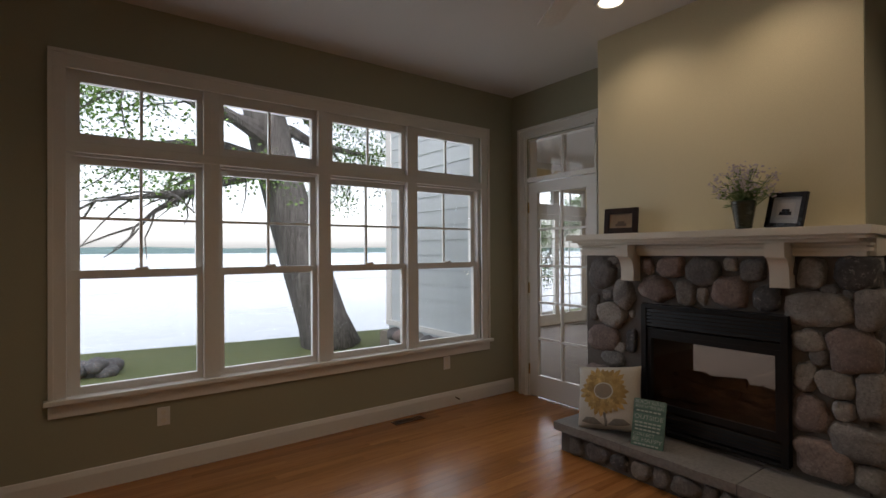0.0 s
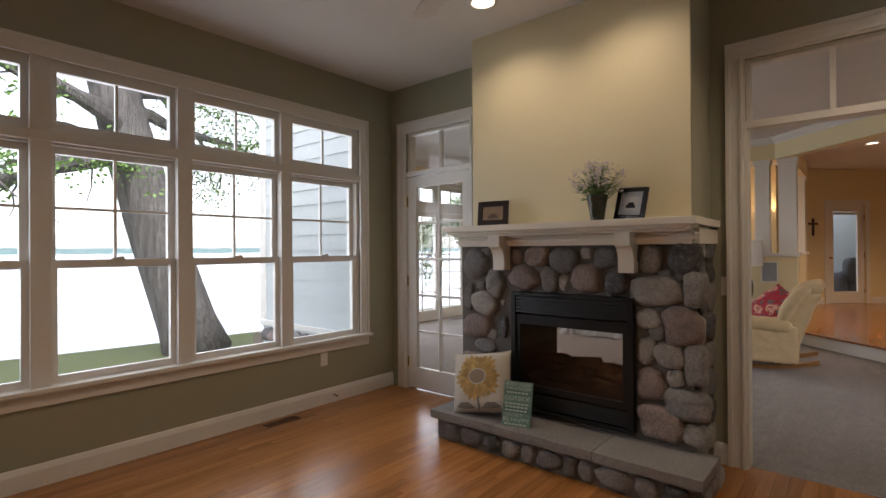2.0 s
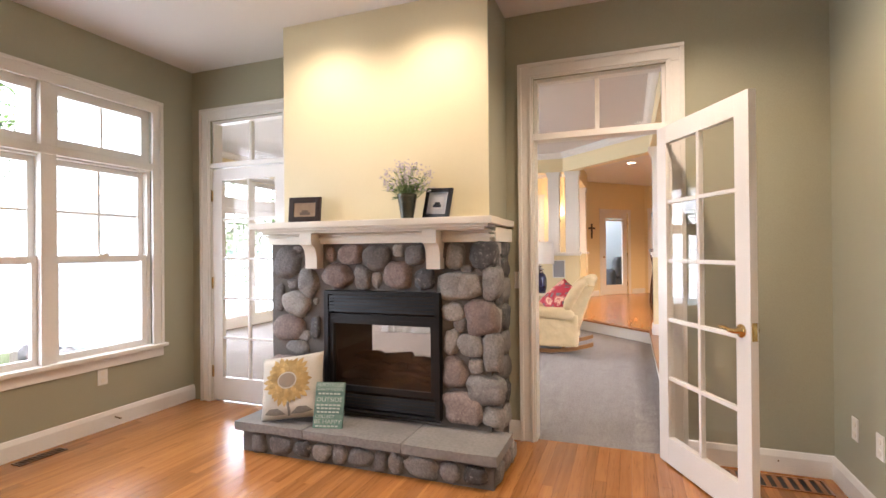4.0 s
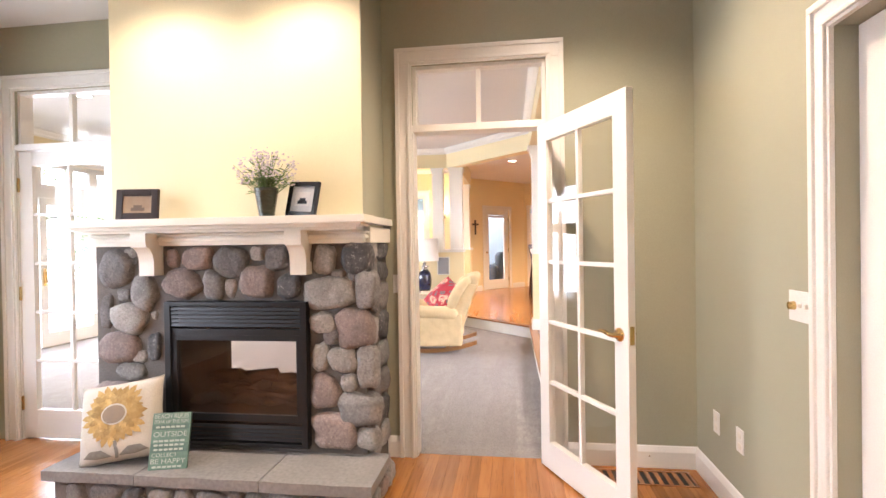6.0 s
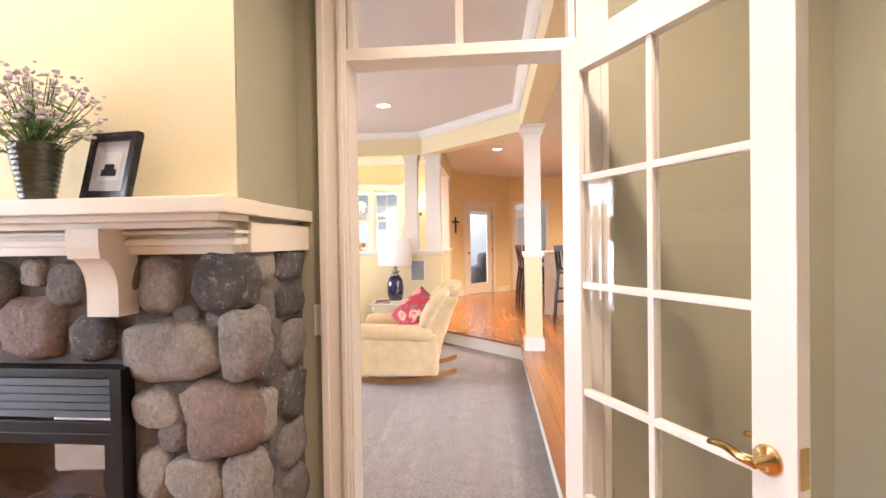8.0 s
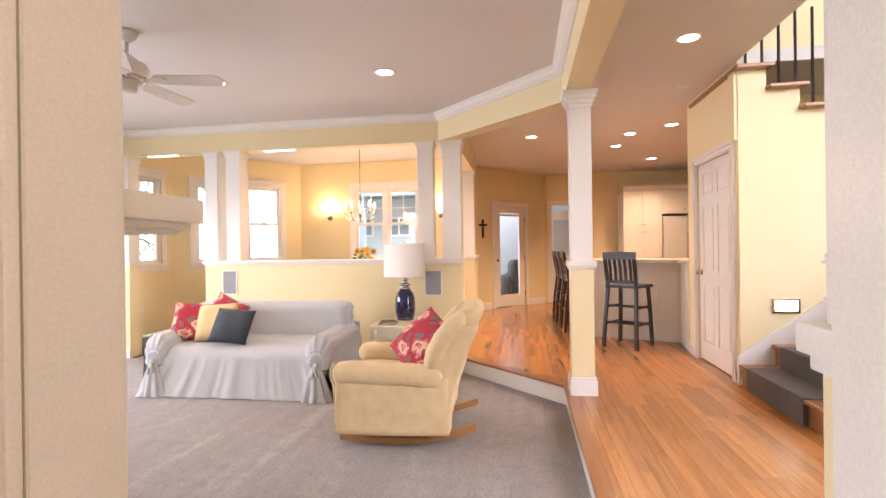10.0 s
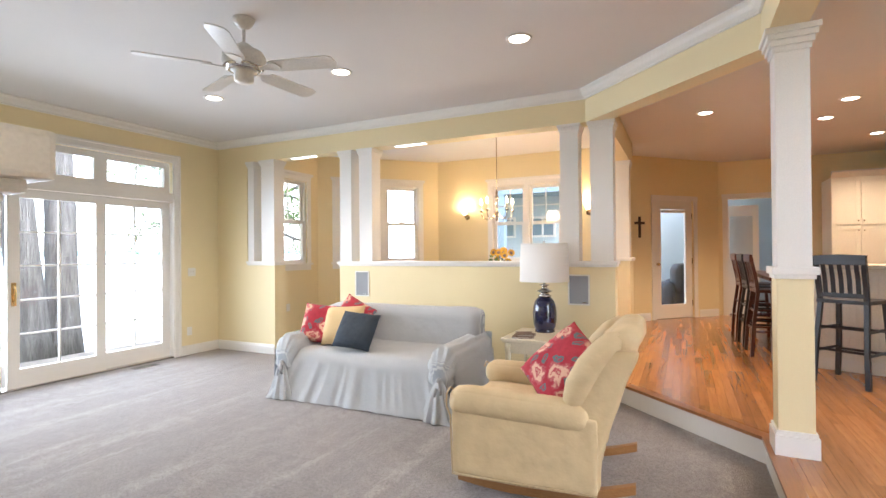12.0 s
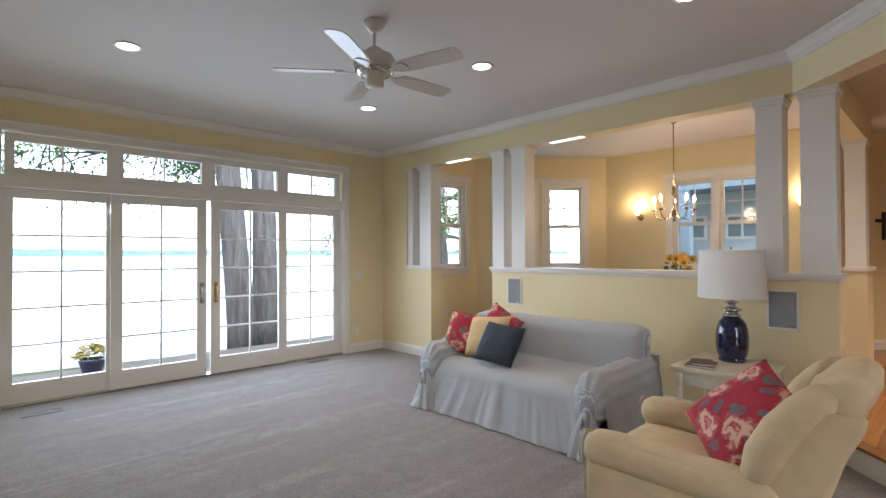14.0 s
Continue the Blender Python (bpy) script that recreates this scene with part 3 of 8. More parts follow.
def crown(name, a, b, z, out):
    (x0, y0), (x1, y1) = a, b
    n = math.hypot(x1 - x0, y1 - y0)
    bm = prism([(0, 0), (0.085, 0), (0.085, -0.012), (0.062, -0.03), (0.045, -0.058), (0.016, -0.075), (0.016, -0.09), (0, -0.09)], "x", 0, n)
    ob = thing(name, bm, WHITE, "white crown moulding under the ceiling", "moulding", kind="structure")
    ux, uy = (x1 - x0) / n, (y1 - y0) / n
    ob.matrix_world = Matrix(((ux, out[0], 0, x0), (uy, out[1], 0, y0), (0, 0, 1, z), (0, 0, 0, 1)))


crown("trim_crown", (4.03, YN), (XH, YN), 2.985, (0, -1))
crown("trim_crown", (XH, XH - C), (XH, YN), 2.985, (-1, 0))
s = math.sqrt(0.5)
crown("trim_crown", corner, (XH, XH - C), 2.985, (-s, s))
crown("trim_crown", (XL, 0.07), (corner[0] - 0.03, 0.07), 2.985, (0, 1))
crown("trim_crown", (XL, 0.07), (XL, YW + 0.03), 2.985, (1, 0))


def casing(name, axis, face, out, a0, a1, z0, z1, w=0.105, floor=True):
    """White moulded boards round an opening a0..a1, z0..z1 on a wall face; out: the way that it faces."""
    root = holder(name, "white moulded casing round an opening", "casing", kind="structure")
    t1, t2 = face + out * 0.018, face + out * 0.030
    def put(pname, a, b, c, d):
        bm = bmesh.new()
        box(bm, *((face, a, c, t1, b, d) if axis == "x" else (a, face, c, b, t1, d)), bevel=0.004)
        return bm
    def bead(bm, a, b, c, d):
        box(bm, *((t1 - out * 0.004, a, c, t2, b, d) if axis == "x" else (a, t1 - out * 0.004, c, b, t2, d)), bevel=0.005)
    low = z0 if floor else z0 - w
    for side, a, b in (("jamb_board", a0 - w, a0), ("jamb_board", a1, a1 + w)):
        bm = put(side, a, b, z0, z1)
        outer = (a, a + 0.026) if a < a0 else (b - 0.026, b)
        bead(bm, *outer, z0, z1 + w - 0.026)
        inner = (a0 - 0.03, a0 - 0.012) if a < a0 else (a1 + 0.012, a1 + 0.03)
        bead(bm, *inner, z0, z1 + 0.012)
        part(side, bm, WHITE, root)
    bm = put("head_board", a0 - w, a1 + w, z1, z1 + w)
    bead(bm, a0 - w, a1 + w, z1 + w - 0.026, z1 + w)
    bead(bm, a0 - 0.03, a1 + 0.03, z1 + 0.012, z1 + 0.03)
    part("head_board", bm, WHITE, root)
    return root


casing("trim_door_right", "x", XE, -1, *DOOR_R, 0, DOOR_TOP)
casing("trim_door_left", "x", XE, -1, *DOOR_L, 0, DOOR_TOP)
casing("trim_door_right_living", "x", XL, 1, *DOOR_R, 0, DOOR_TOP)
casing("trim_door_left_living", "x", XL, 1, *DOOR_L, 0, DOOR_TOP)
casing("trim_french_doors", "y", YN, -1, FD[0] + 0.02, FD[1] - 0.02, 0, 2.59)
casing("trim_south_door", "y", YS, 1, 1.50, 2.40, 0, 2.05)
casing("trim_pantry_door", "y", -1.43, 1, 8.05, 8.96, STEP, 2.24, w=0.075)


def transom(name, y0, y1):
    """Frame with two panes above a door in the shared wall."""
    root = holder(name, "fixed transom window with two panes over a door", "transom window", kind="structure")
    x0, x1 = XE + 0.02, XL - 0.02
    f = 0.022
    part("bar", boxes((x0 - 0.03, y0, 2.055, x1 + 0.02, y1, 2.098), bevel=0.004), WHITE, root)
    part("frame", boxes((x0, y0, 2.098, x1, y0 + f, DOOR_TOP), (x0, y1 - f, 2.098, x1, y1, DOOR_TOP), (x0 + 0.002, y0 + f, DOOR_TOP - f, x1 - 0.002, y1 - f, DOOR_TOP)), WHITE, root)
    m = (y0 + y1) / 2
    part("muntin", boxes((XE + 0.05, m - 0.014, 2.098, XE + 0.09, m + 0.014, DOOR_TOP - f), bevel=0.003), WHITE, root)
    for a, b in ((y0 + f, m - 0.014), (m + 0.014, y1 - f)):
        part("pane", boxes((XE + 0.066, a, 2.098, XE + 0.070, b, DOOR_TOP - f)), GLASS, root).visible_shadow = False
    part("jamb", boxes((XE + 0.002, y0 - 0.001, 0, XL - 0.002, y0 + 0.006, 2.056), (XE + 0.002, y1 - 0.005, 0, XL - 0.002, y1 + 0.001, 2.056)), WHITE, root)
    return root


transom("window_transom_right", *DOOR_R)
transom("window_transom_left", *DOOR_L)


# ---- windows and doors ----
def glazed_leaf(name, w, h, cols, rows, stile, top, bottom, label, t=0.04, kind="", category="door", muntin=0.022, mat=None):
    """A glazed door leaf: hinge edge at x=0, width along x, thickness along y, foot at z=0."""
    mat = mat or WHITE
    root = holder(name, label, category, kind=kind)
    part("stile", boxes((0, -t / 2, 0, stile, t / 2, h), bevel=0.003), mat, root)
    part("stile", boxes((w - stile, -t / 2, 0, w, t / 2, h), bevel=0.003), mat, root)
    part("top_rail", boxes((stile, -t / 2 + 0.001, h - top, w - stile, t / 2 - 0.001, h)), mat, root)
    part("bottom_rail", boxes((stile, -t / 2 + 0.001, 0, w - stile, t / 2 - 0.001, bottom)), mat, root)
    gx, gz = w - 2 * stile, h - top - bottom
    for i in range(1, cols):
        x = stile + gx * i / cols
        part("muntin", boxes((x - muntin / 2, -t * 0.35, bottom, x + muntin / 2, t * 0.35, h - top), bevel=0.004), mat, root)
    for j in range(1, rows):
        z = bottom + gz * j / rows
        part("muntin", boxes((stile, -t * 0.33, z - muntin / 2, w - stile, t * 0.33, z + muntin / 2), bevel=0.004), mat, root)
    for i in range(cols):
        for j in range(rows):
            part("pane", boxes((stile + gx * i / cols + muntin / 2 * (i > 0), -0.002, bottom + gz * j / rows + muntin / 2 * (j > 0), stile + gx * (i + 1) / cols - muntin / 2 * (i < cols - 1), 0.002, bottom + gz * (j + 1) / rows - muntin / 2 * (j < rows - 1))), GLASS, root).visible_shadow = False
    return root


def lever(parent, x, z, side, toward=-1):
    """A curved brass lever on its round rose."""
    bm = lathe([(0.001, 0.0), (0.032, 0.0), (0.033, 0.004), (0.028, 0.009), (0.013, 0.012), (0.011, 0.045)], 20)
    bmesh.ops.transform(bm, matrix=Matrix.Translation((x, side * 0.02, z)) @ Matrix.Rotation(radians(-90 * side), 4, "X"), verts=bm.verts)
    y = side * 0.062
    tube([(x, y, z), (x + toward * 0.03, y + side * 0.004, z + 0.003), (x + toward * 0.06, y + side * 0.004, z + 0.012), (x + toward * 0.09, y, z + 0.010), (x + toward * 0.115, y - side * 0.004, z + 0.004)], [0.011, 0.010, 0.009, 0.008, 0.006], 10, bm)
    return part("lever_handle", bm, BRASS, parent, "polished brass lever handle", smooth=True)


leaf = glazed_leaf("door_french_open", 0.795, 2.035, 2, 5, 0.098, 0.105, 0.16, "white french door leaf with ten panes, standing open", kind="structure")
leaf.location = (XE - 0.03, 0.155, 0.012)
leaf.rotation_euler = (0, 0, math.atan2(-0.362, -0.72))
lever(leaf, 0.735, 0.90, 1)
lever(leaf, 0.735, 0.90, -1)
part("latch_plate", boxes((0.794, -0.012, 0.86, 0.798, 0.012, 0.945)), BRASS, leaf, "brass latch plate on the edge")
for z in (0.25, 1.03, 1.80):
    part("hinge", tube([(0.0, 0.024, z - 0.045), (0.0, 0.024, z + 0.045)], 0.007, 8), BRASS, leaf, "small brass butt hinge")

leaf2 = glazed_leaf("door_french_closed", 0.78, 2.035, 2, 5, 0.105, 0.10, 0.20, "white french door leaf with ten panes, closed", kind="structure")
leaf2.location = (XE + 0.035, 3.805, 0.012)
leaf2.rotation_euler = (0, 0, radians(-90))
for z in (0.25, 1.03, 1.80):
    part("hinge", tube([(0.004, -0.03, z - 0.05), (0.004, -0.03, z + 0.05)], 0.008, 8), BRASS, leaf2, "dark hinge barrel")


def sash(bm_list, x0, x1, z0, z1, y, stile, t=0.035):
    return boxes((x0, y, z0, x0 + stile, y + t, z1), (x1 - stile, y, z0, x1, y + t, z1), (x0 + stile, y + 0.001, z1 - stile, x1 - stile, y + t - 0.001, z1), (x0 + stile, y + 0.001, z0, x1 - stile, y + t - 0.001, z0 + stile))


def double_hung(root, x0, x1, z0, z1, y, with_transom=None, grid_rows=2, stile=0.042):
    """One sash window in x0..x1, z0..z1 of a wall that faces -y with its inner face at y; parts go under root."""
    mid = (z0 + z1) / 2 - 0.005
    win = part("sash_window", boxes((x0, y + 0.02, z0, x0 + 0.028, y + 0.12, z1), (x1 - 0.028, y + 0.02, z0, x1, y + 0.12, z1), (x0 + 0.028, y + 0.021, z0, x1 - 0.028, y + 0.12, z0 + 0.02), (x0 + 0.028, y + 0.021, z1 - 0.02, x1 - 0.028, y + 0.12, z1)), WHITE, root)
    a, b = x0 + 0.028, x1 - 0.028
    part("lower_sash", sash(None, a, b, z0 + 0.02, mid + 0.03, y + 0.03, stile), WHITE, win)
    part("upper_sash", sash(None, a, b, mid - 0.022, z1 - 0.02, y + 0.072, stile), WHITE, win)
    part("pane", boxes((a + stile, y + 0.045, z0 + 0.02 + stile, b - stile, y + 0.048, mid + 0.03 - stile)), GLASS, win).visible_shadow = False
    part("pane", boxes((a + stile, y + 0.088, mid - 0.022 + stile, b - stile, y + 0.091, z1 - 0.02 - stile)), GLASS, win).visible_shadow = False
    c, lo, hi = (a + b) / 2, mid - 0.022 + stile, z1 - 0.02 - stile
    part("muntin", boxes((c - 0.009, y + 0.078, lo, c + 0.009, y + 0.10, hi), bevel=0.003), WHITE, win)
    part("muntin", boxes((a + stile, y + 0.079, (lo + hi) / 2 - 0.009, b - stile, y + 0.099, (lo + hi) / 2 + 0.009), bevel=0.003), WHITE, win)
    part("sash_lock", boxes((c - 0.035, y + 0.02, mid + 0.03, c + 0.035, y + 0.06, mid + 0.042), (c - 0.008, y + 0.01, mid + 0.034, c + 0.03, y + 0.03, mid + 0.048), bevel=0.003), WHITE, win)
    return win


bank = holder("window_sunroom", "bank of four white sash windows with transoms above", "window", kind="structure")
UNITS = [(0.104 + 0.797 * i, 0.104 + 0.797 * i + 0.768) for i in range(4)]
for a, b in UNITS:
    double_hung(bank, a, b, 0.545, 1.99, YW)
    # transom sash
    tr = part("transom_frame", sash(None, a, b, 2.035, 2.478, YW + 0.03, 0.07, 0.05), WHITE, bank)
    part("pane", boxes((a + 0.07, YW + 0.054, 2.105, b - 0.07, YW + 0.058, 2.408)), GLASS, tr).visible_shadow = False
    c = (a + b) / 2
    part("muntin", boxes((c - 0.009, YW + 0.044, 2.105, c + 0.009, YW + 0.068, 2.408), bevel=0.003), WHITE, tr)
for i in range(3):
    x = UNITS[i][1] + 0.0145
    part("mullion", boxes((x - 0.05, YW - 0.012, 0.56, x + 0.05, YW + 0.03, 2.468), bevel=0.004), WHITE, bank)
    part("mullion_core", boxes((x - 0.0145, YW + 0.03, 0.56, x + 0.0145, YW + 0.12, 2.468)), WHITE, bank)
part("transom_bar", boxes((0.105, YW - 0.014, 1.985, 3.262, YW + 0.03, 2.045), bevel=0.004), WHITE, bank)
part("head_casing", boxes((0.025, YW - 0.02, 2.468, 3.352, YW, 2.565), (0.025, YW - 0.032, 2.545, 3.352, YW - 0.018, 2.567), bevel=0.004), WHITE, bank)
part("side_casing", boxes((0.025, YW - 0.019, 0.56, 0.110, YW, 2.469), (0.025, YW - 0.03, 0.56, 0.050, YW - 0.017, 2.545), bevel=0.003), WHITE, bank)
part("side_casing", boxes((3.258, YW - 0.019, 0.56, 3.352, YW, 2.469), (3.327, YW - 0.03, 0.56, 3.352, YW - 0.017, 2.545), bevel=0.003), WHITE, bank)
part("window_sill", boxes((0.005, YW - 0.055, 0.534, 3.372, YW + 0.03, 0.562), bevel=0.006), WHITE, bank)
part("apron", boxes((0.025, YW - 0.018, 0.455, 3.352, YW, 0.535), bevel=0.003), WHITE, bank)

# patio doors of four leaves with transoms
patio = holder("door_patio", "four white glazed patio door leaves with transoms, closed", "door", kind="structure")
LEAVES = [(4.66, 5.615), (5.54, 6.497), (6.545, 7.50), (7.42, 8.345)]
for i, (a, b) in enumerate(LEAVES):
    lf = glazed_leaf("leaf", b - a, 2.05, 2, 5, 0.108, 0.095, 0.19, "", t=0.04, muntin=0.018)
    del lf["category"]
    lf.parent = patio
    lf.location = (a, YN + (0.04 if i in (1, 2) else 0.09), 0.02)
    if i in (1, 2):
        hx = (b - a - 0.055) if i == 1 else 0.055
        bm = boxes((hx - 0.022, -0.028, 0.84, hx + 0.022, -0.018, 1.08), bevel=0.006)
        tube([(hx, -0.03, 0.88), (hx, -0.055, 0.90), (hx, -0.06, 0.96), (hx, -0.055, 1.02), (hx, -0.03, 1.04)], 0.009, 10, bm)
        ob = part("pull_handle", bm, BRASS if i == 2 else CHROME, lf, "metal pull handle with a back plate", smooth=False)
part("head_rail", boxes((4.64, YN - 0.012, 2.07, 8.38, YN + 0.13, 2.185), bevel=0.004), WHITE, patio)
for a, b in ((4.70, 5.583), (5.583, 6.52), (6.52, 7.452), (7.452, 8.32)):
    tr = part("transom_frame", sash(None, a, b, 2.185, 2.585, YN + 0.03, 0.075, 0.06), WHITE, patio)
    part("pane", boxes((a + 0.075, YN + 0.055, 2.26, b - 0.075, YN + 0.059, 2.51)), GLASS, tr).visible_shadow = False
    c = (a + b) / 2
    part("muntin", boxes((c - 0.008, YN + 0.046, 2.26, c + 0.008, YN + 0.068, 2.51)), WHITE, tr)
part("threshold", boxes((4.66, YN - 0.01, 0.0, 8.36, YN + 0.15, 0.022), bevel=0.004), CHROME, patio, "worn metal threshold track")
part("side_jamb", boxes((8.344, YN + 0.005, 0.02, 8.362, YN + 0.15, 2.06)), WHITE, patio)
part("side_jamb", boxes((4.642, YN + 0.005, 0.02, 4.659, YN + 0.15, 2.06)), WHITE, patio)


# ---- fireplace: core, stones, mantel, firebox ----
FX = 3.225
core = holder("fireplace", "two-sided gas fireplace faced with round river stones", "fireplace", kind="structure")
bm = boxes((FX + 0.005, 1.143, 1.36, XE, 2.668, SUNROOM_CEIL))
part("chimney_breast", bm, CREAM, core, "cream painted chimney breast")
part("breast_side", boxes((FX + 0.008, 1.138, 1.509, XE - 0.002, 1.1435, SUNROOM_CEIL - 0.002)), SAGE, core, "sage painted side of the chimney breast")
bm = boxes((FX - 0.022, 1.13, 0.0, XE, 1.455, 1.37), (FX - 0.022, 2.31, 0.0, XE, 2.755, 1.37), (FX - 0.022, 1.455, 1.045, XE, 2.31, 1.37), (FX - 0.022, 1.455, 0.0, XE, 2.31, 0.22))
part("mortar_bed", bm, MORTAR, core, "rough grey mortar between the stones")

# ---- outdoors: lawn, lake, far shore, trees, deck ----
ground = thing("ground", prism([(-400, -60), (400, -60), (400, 11.0), (30, 10.6), (7, 10.4), (3, 10.9), (-1, 11.6), (-30, 13), (-400, 14)], "z", -1.2, -0.4), GRASS, "green mown lawn down to the lake", "lawn", kind="structure")
thing("water", boxes((-2500, 4, -1.5, 2500, 2400, -0.75)), WATER, "lake water, paled for the glare of the sky on it", "lake", kind="structure")
rng = random.Random(4)
bm = bmesh.new()
xs = [-2400 + 40 * i for i in range(121)]
hs = [9 + 6 * noise.noise((x * 0.004, 0, 3)) + 3.5 * noise.noise((x * 0.03, 1, 3)) for x in xs]
low = [bm.verts.new((x, 1500 + 60 * noise.noise((x * 0.001, 5, 0)), -0.8)) for x in xs]
top = [bm.verts.new((v.co.x, v.co.y + 30, h + 6)) for v, h in zip(low, hs)]
for i in range(120):
    bm.faces.new((low[i], low[i + 1], top[i + 1], top[i]))
thing("backdrop", bm, FAR_TREES, "hazy wooded far shore of the lake", "far shore", kind="structure")


def tree(name, base, lean, height, r0, seed, crown_at, crown_r, n_limbs, n_leaves, label, low_limbs=0, spread=(2.4, 3.9), floor=2.7):
    """A tapered, leaning trunk with a flared foot, limbs that fork, and a crown of many single leaves."""
    rnd = random.Random(seed)
    root = holder(name, label, "tree", at=base)
    pts, radii = [], []
    for i in range(15):
        k = i / 14
        pts.append((lean[0] * k + 0.07 * math.sin(5 * k + seed), lean[1] * k + 0.05 * math.sin(4 * k), height * k - 0.1))
        radii.append(r0 * (1 - 0.35 * k) + r0 * 0.22 * math.exp(-k * 26))
    bm = tube(pts, radii, 28)
    for v in bm.verts:
        a = math.atan2(v.co.y - lean[1] * v.co.z / height, v.co.x - lean[0] * v.co.z / height)
        v.co += 0.012 * math.sin(a * 14 + 3 * noise.noise((a, v.co.z * 2, seed))) * Vector((math.cos(a), math.sin(a), 0))
    part("trunk", bm, BARK, root, smooth=True)
    tips = []
    for j in range(n_limbs):
        k = rnd.uniform(0.5, 0.98) if j >= low_limbs else rnd.uniform(0.36, 0.5)
        p = Vector((lean[0] * k, lean[1] * k, height * k))
        a = rnd.uniform(0, 2 * math.pi) if j >= low_limbs else rnd.uniform(*spread)
        d = Vector((math.cos(a), math.sin(a), rnd.uniform(0.0, 0.55)))
        run, line, rad = rnd.uniform(0.7, 1.2) * crown_r, [p.copy()], [r0 * 0.3]
        for s_ in range(7):
            d = (d + Vector((rnd.uniform(-.3, .3), rnd.uniform(-.3, .3), rnd.uniform(-.30, .18)))).normalized()
            if base[1] + p.y < 8.2:                # limbs keep clear of the house
                d.y = abs(d.y)
            p = p + d * run / 7
            line.append(p.copy())
            rad.append(r0 * 0.3 * (1 - (s_ + 1) / 8))
            if s_ > 1:
                for _ in range(2):
                    q, e = p.copy(), (d + Vector((rnd.uniform(-1, 1), rnd.uniform(-1, 1), rnd.uniform(-.9, .5)))).normalized()
                    twig = [q.copy()]
                    for _t in range(3):
                        e = (e + Vector((rnd.uniform(-.4, .4), rnd.uniform(-.4, .4), rnd.uniform(-.4, .2)))).normalized()
                        q = q + e * run * 0.09
                        twig.append(q.copy())
                        tips.append(q.copy())
                    tube(twig, [0.022, 0.016, 0.011, 0.006], 5, limbs_bm[0])
        tube(line, rad, 8, limbs_bm[0])
    part("limbs", limbs_bm[0], BARK, root)
    limbs_bm[0] = bmesh.new()
    verts, faces = [], []
    per = max(1, n_leaves // max(len(tips), 1))
    for tip in tips:
        if tip.z < floor:                            # the browsed skirt of the crown is bare
            continue
        for _ in range(per):
            c = tip + Vector((rnd.gauss(0, .22), rnd.gauss(0, .22), rnd.gauss(0, .16)))
            u = Vector((rnd.uniform(-1, 1), rnd.uniform(-1, 1), rnd.uniform(-1, .4))).normalized()
            w = u.orthogonal().normalized()
            w.rotate(Matrix.Rotation(rnd.uniform(0, 6.28), 3, u))
            L = rnd.uniform(0.045, 0.085)
            i = len(verts)
            verts += [c, c + u * L * .5 + w * L * .33, c + u * L, c + u * L * .5 - w * L * .33]
            faces.append((i, i + 1, i + 2, i + 3))
    me = bpy.data.meshes.new("crown")
    me.from_pydata([tuple(v) for v in verts], [], faces)
    me.materials.append(LEAF)
    ob = new("crown", me)
    ob.parent = root
    ob["kind"] = "stuff"
    return root


limbs_bm = [bmesh.new()]
tree("oak_tree", (4.12, 9.4, -0.4), (-1.86, 1.3), 8.4, 0.46, 3, None, 4.2, 26, 34000, "large leaning oak tree on the lawn by the lake", low_limbs=7)
tree("oak_tree", (8.05, 9.6, -0.4), (-0.32, 0.3), 9.0, 0.24, 8, None, 3.4, 14, 14000, "tall straight oak trunk beside the deck", low_limbs=3, spread=(0.2, 1.9))
tree("oak_tree", (8.65, 9.75, -0.4), (-0.18, 0.5), 9.0, 0.24, 12, None, 3.4, 14, 14000, "tall straight oak trunk beside the deck", low_limbs=3, spread=(0.2, 1.9))
tree("oak_tree", (14.9, 11.4, -0.4), (0.3, 0.5), 6.4, 0.26, 21, None, 3.2, 18, 26000, "leafy tree beyond the bay windows", low_limbs=9, spread=(0.0, 6.2), floor=0.8)

deck = holder("deck", "weathered grey timber deck outside the patio doors", "deck", kind="structure")
part("deck_frame", boxes((4.72, 6.84, -0.4, 9.7, 8.60, -0.09)), DECK, deck)
board = mesh_of(boxes((0, -0.068, 0, 5.0, 0.068, 0.028), bevel=0.004), "deck_board", DECK)
for i in range(12):
    ob = new("deck_board", board)
    ob.parent, ob.location = deck, (4.72, 6.92 + 0.141 * i, -0.09)

# outside wall of the living room: lap siding over a stone foot
outer = holder("house_wing", "white lap-sided house wing over a river stone foot", "house wall", kind="structure")
part("sheathing", boxes((WX, YW + 0.16, -0.4, WX + 0.02, YN + 0.16, 4.4)), SIDING, outer)
lap = mesh_of(prism([(0, 0), (-0.016, 0), (-0.004, 0.205), (0, 0.205)], "y", YW + 0.16, YN + 0.12), "siding_board", SIDING)
for i in range(21):
    ob = new("siding_board", lap)
    ob.parent, ob.location = outer, (WX, 0, 0.40 + 0.19 * i)
part("corner_board", boxes((WX - 0.025, YN + 0.06, 0.32, WX + 0.02, YN + 0.20, 4.4), bevel=0.004), WHITE, outer)
part("water_table", boxes((WX - 0.04, YW + 0.16, 0.33, WX, YN + 0.18, 0.40), bevel=0.005), WHITE, outer)

SITE_STONE = [STONE, STONE_LIGHT, STONE_DARK, STONE_PINK]


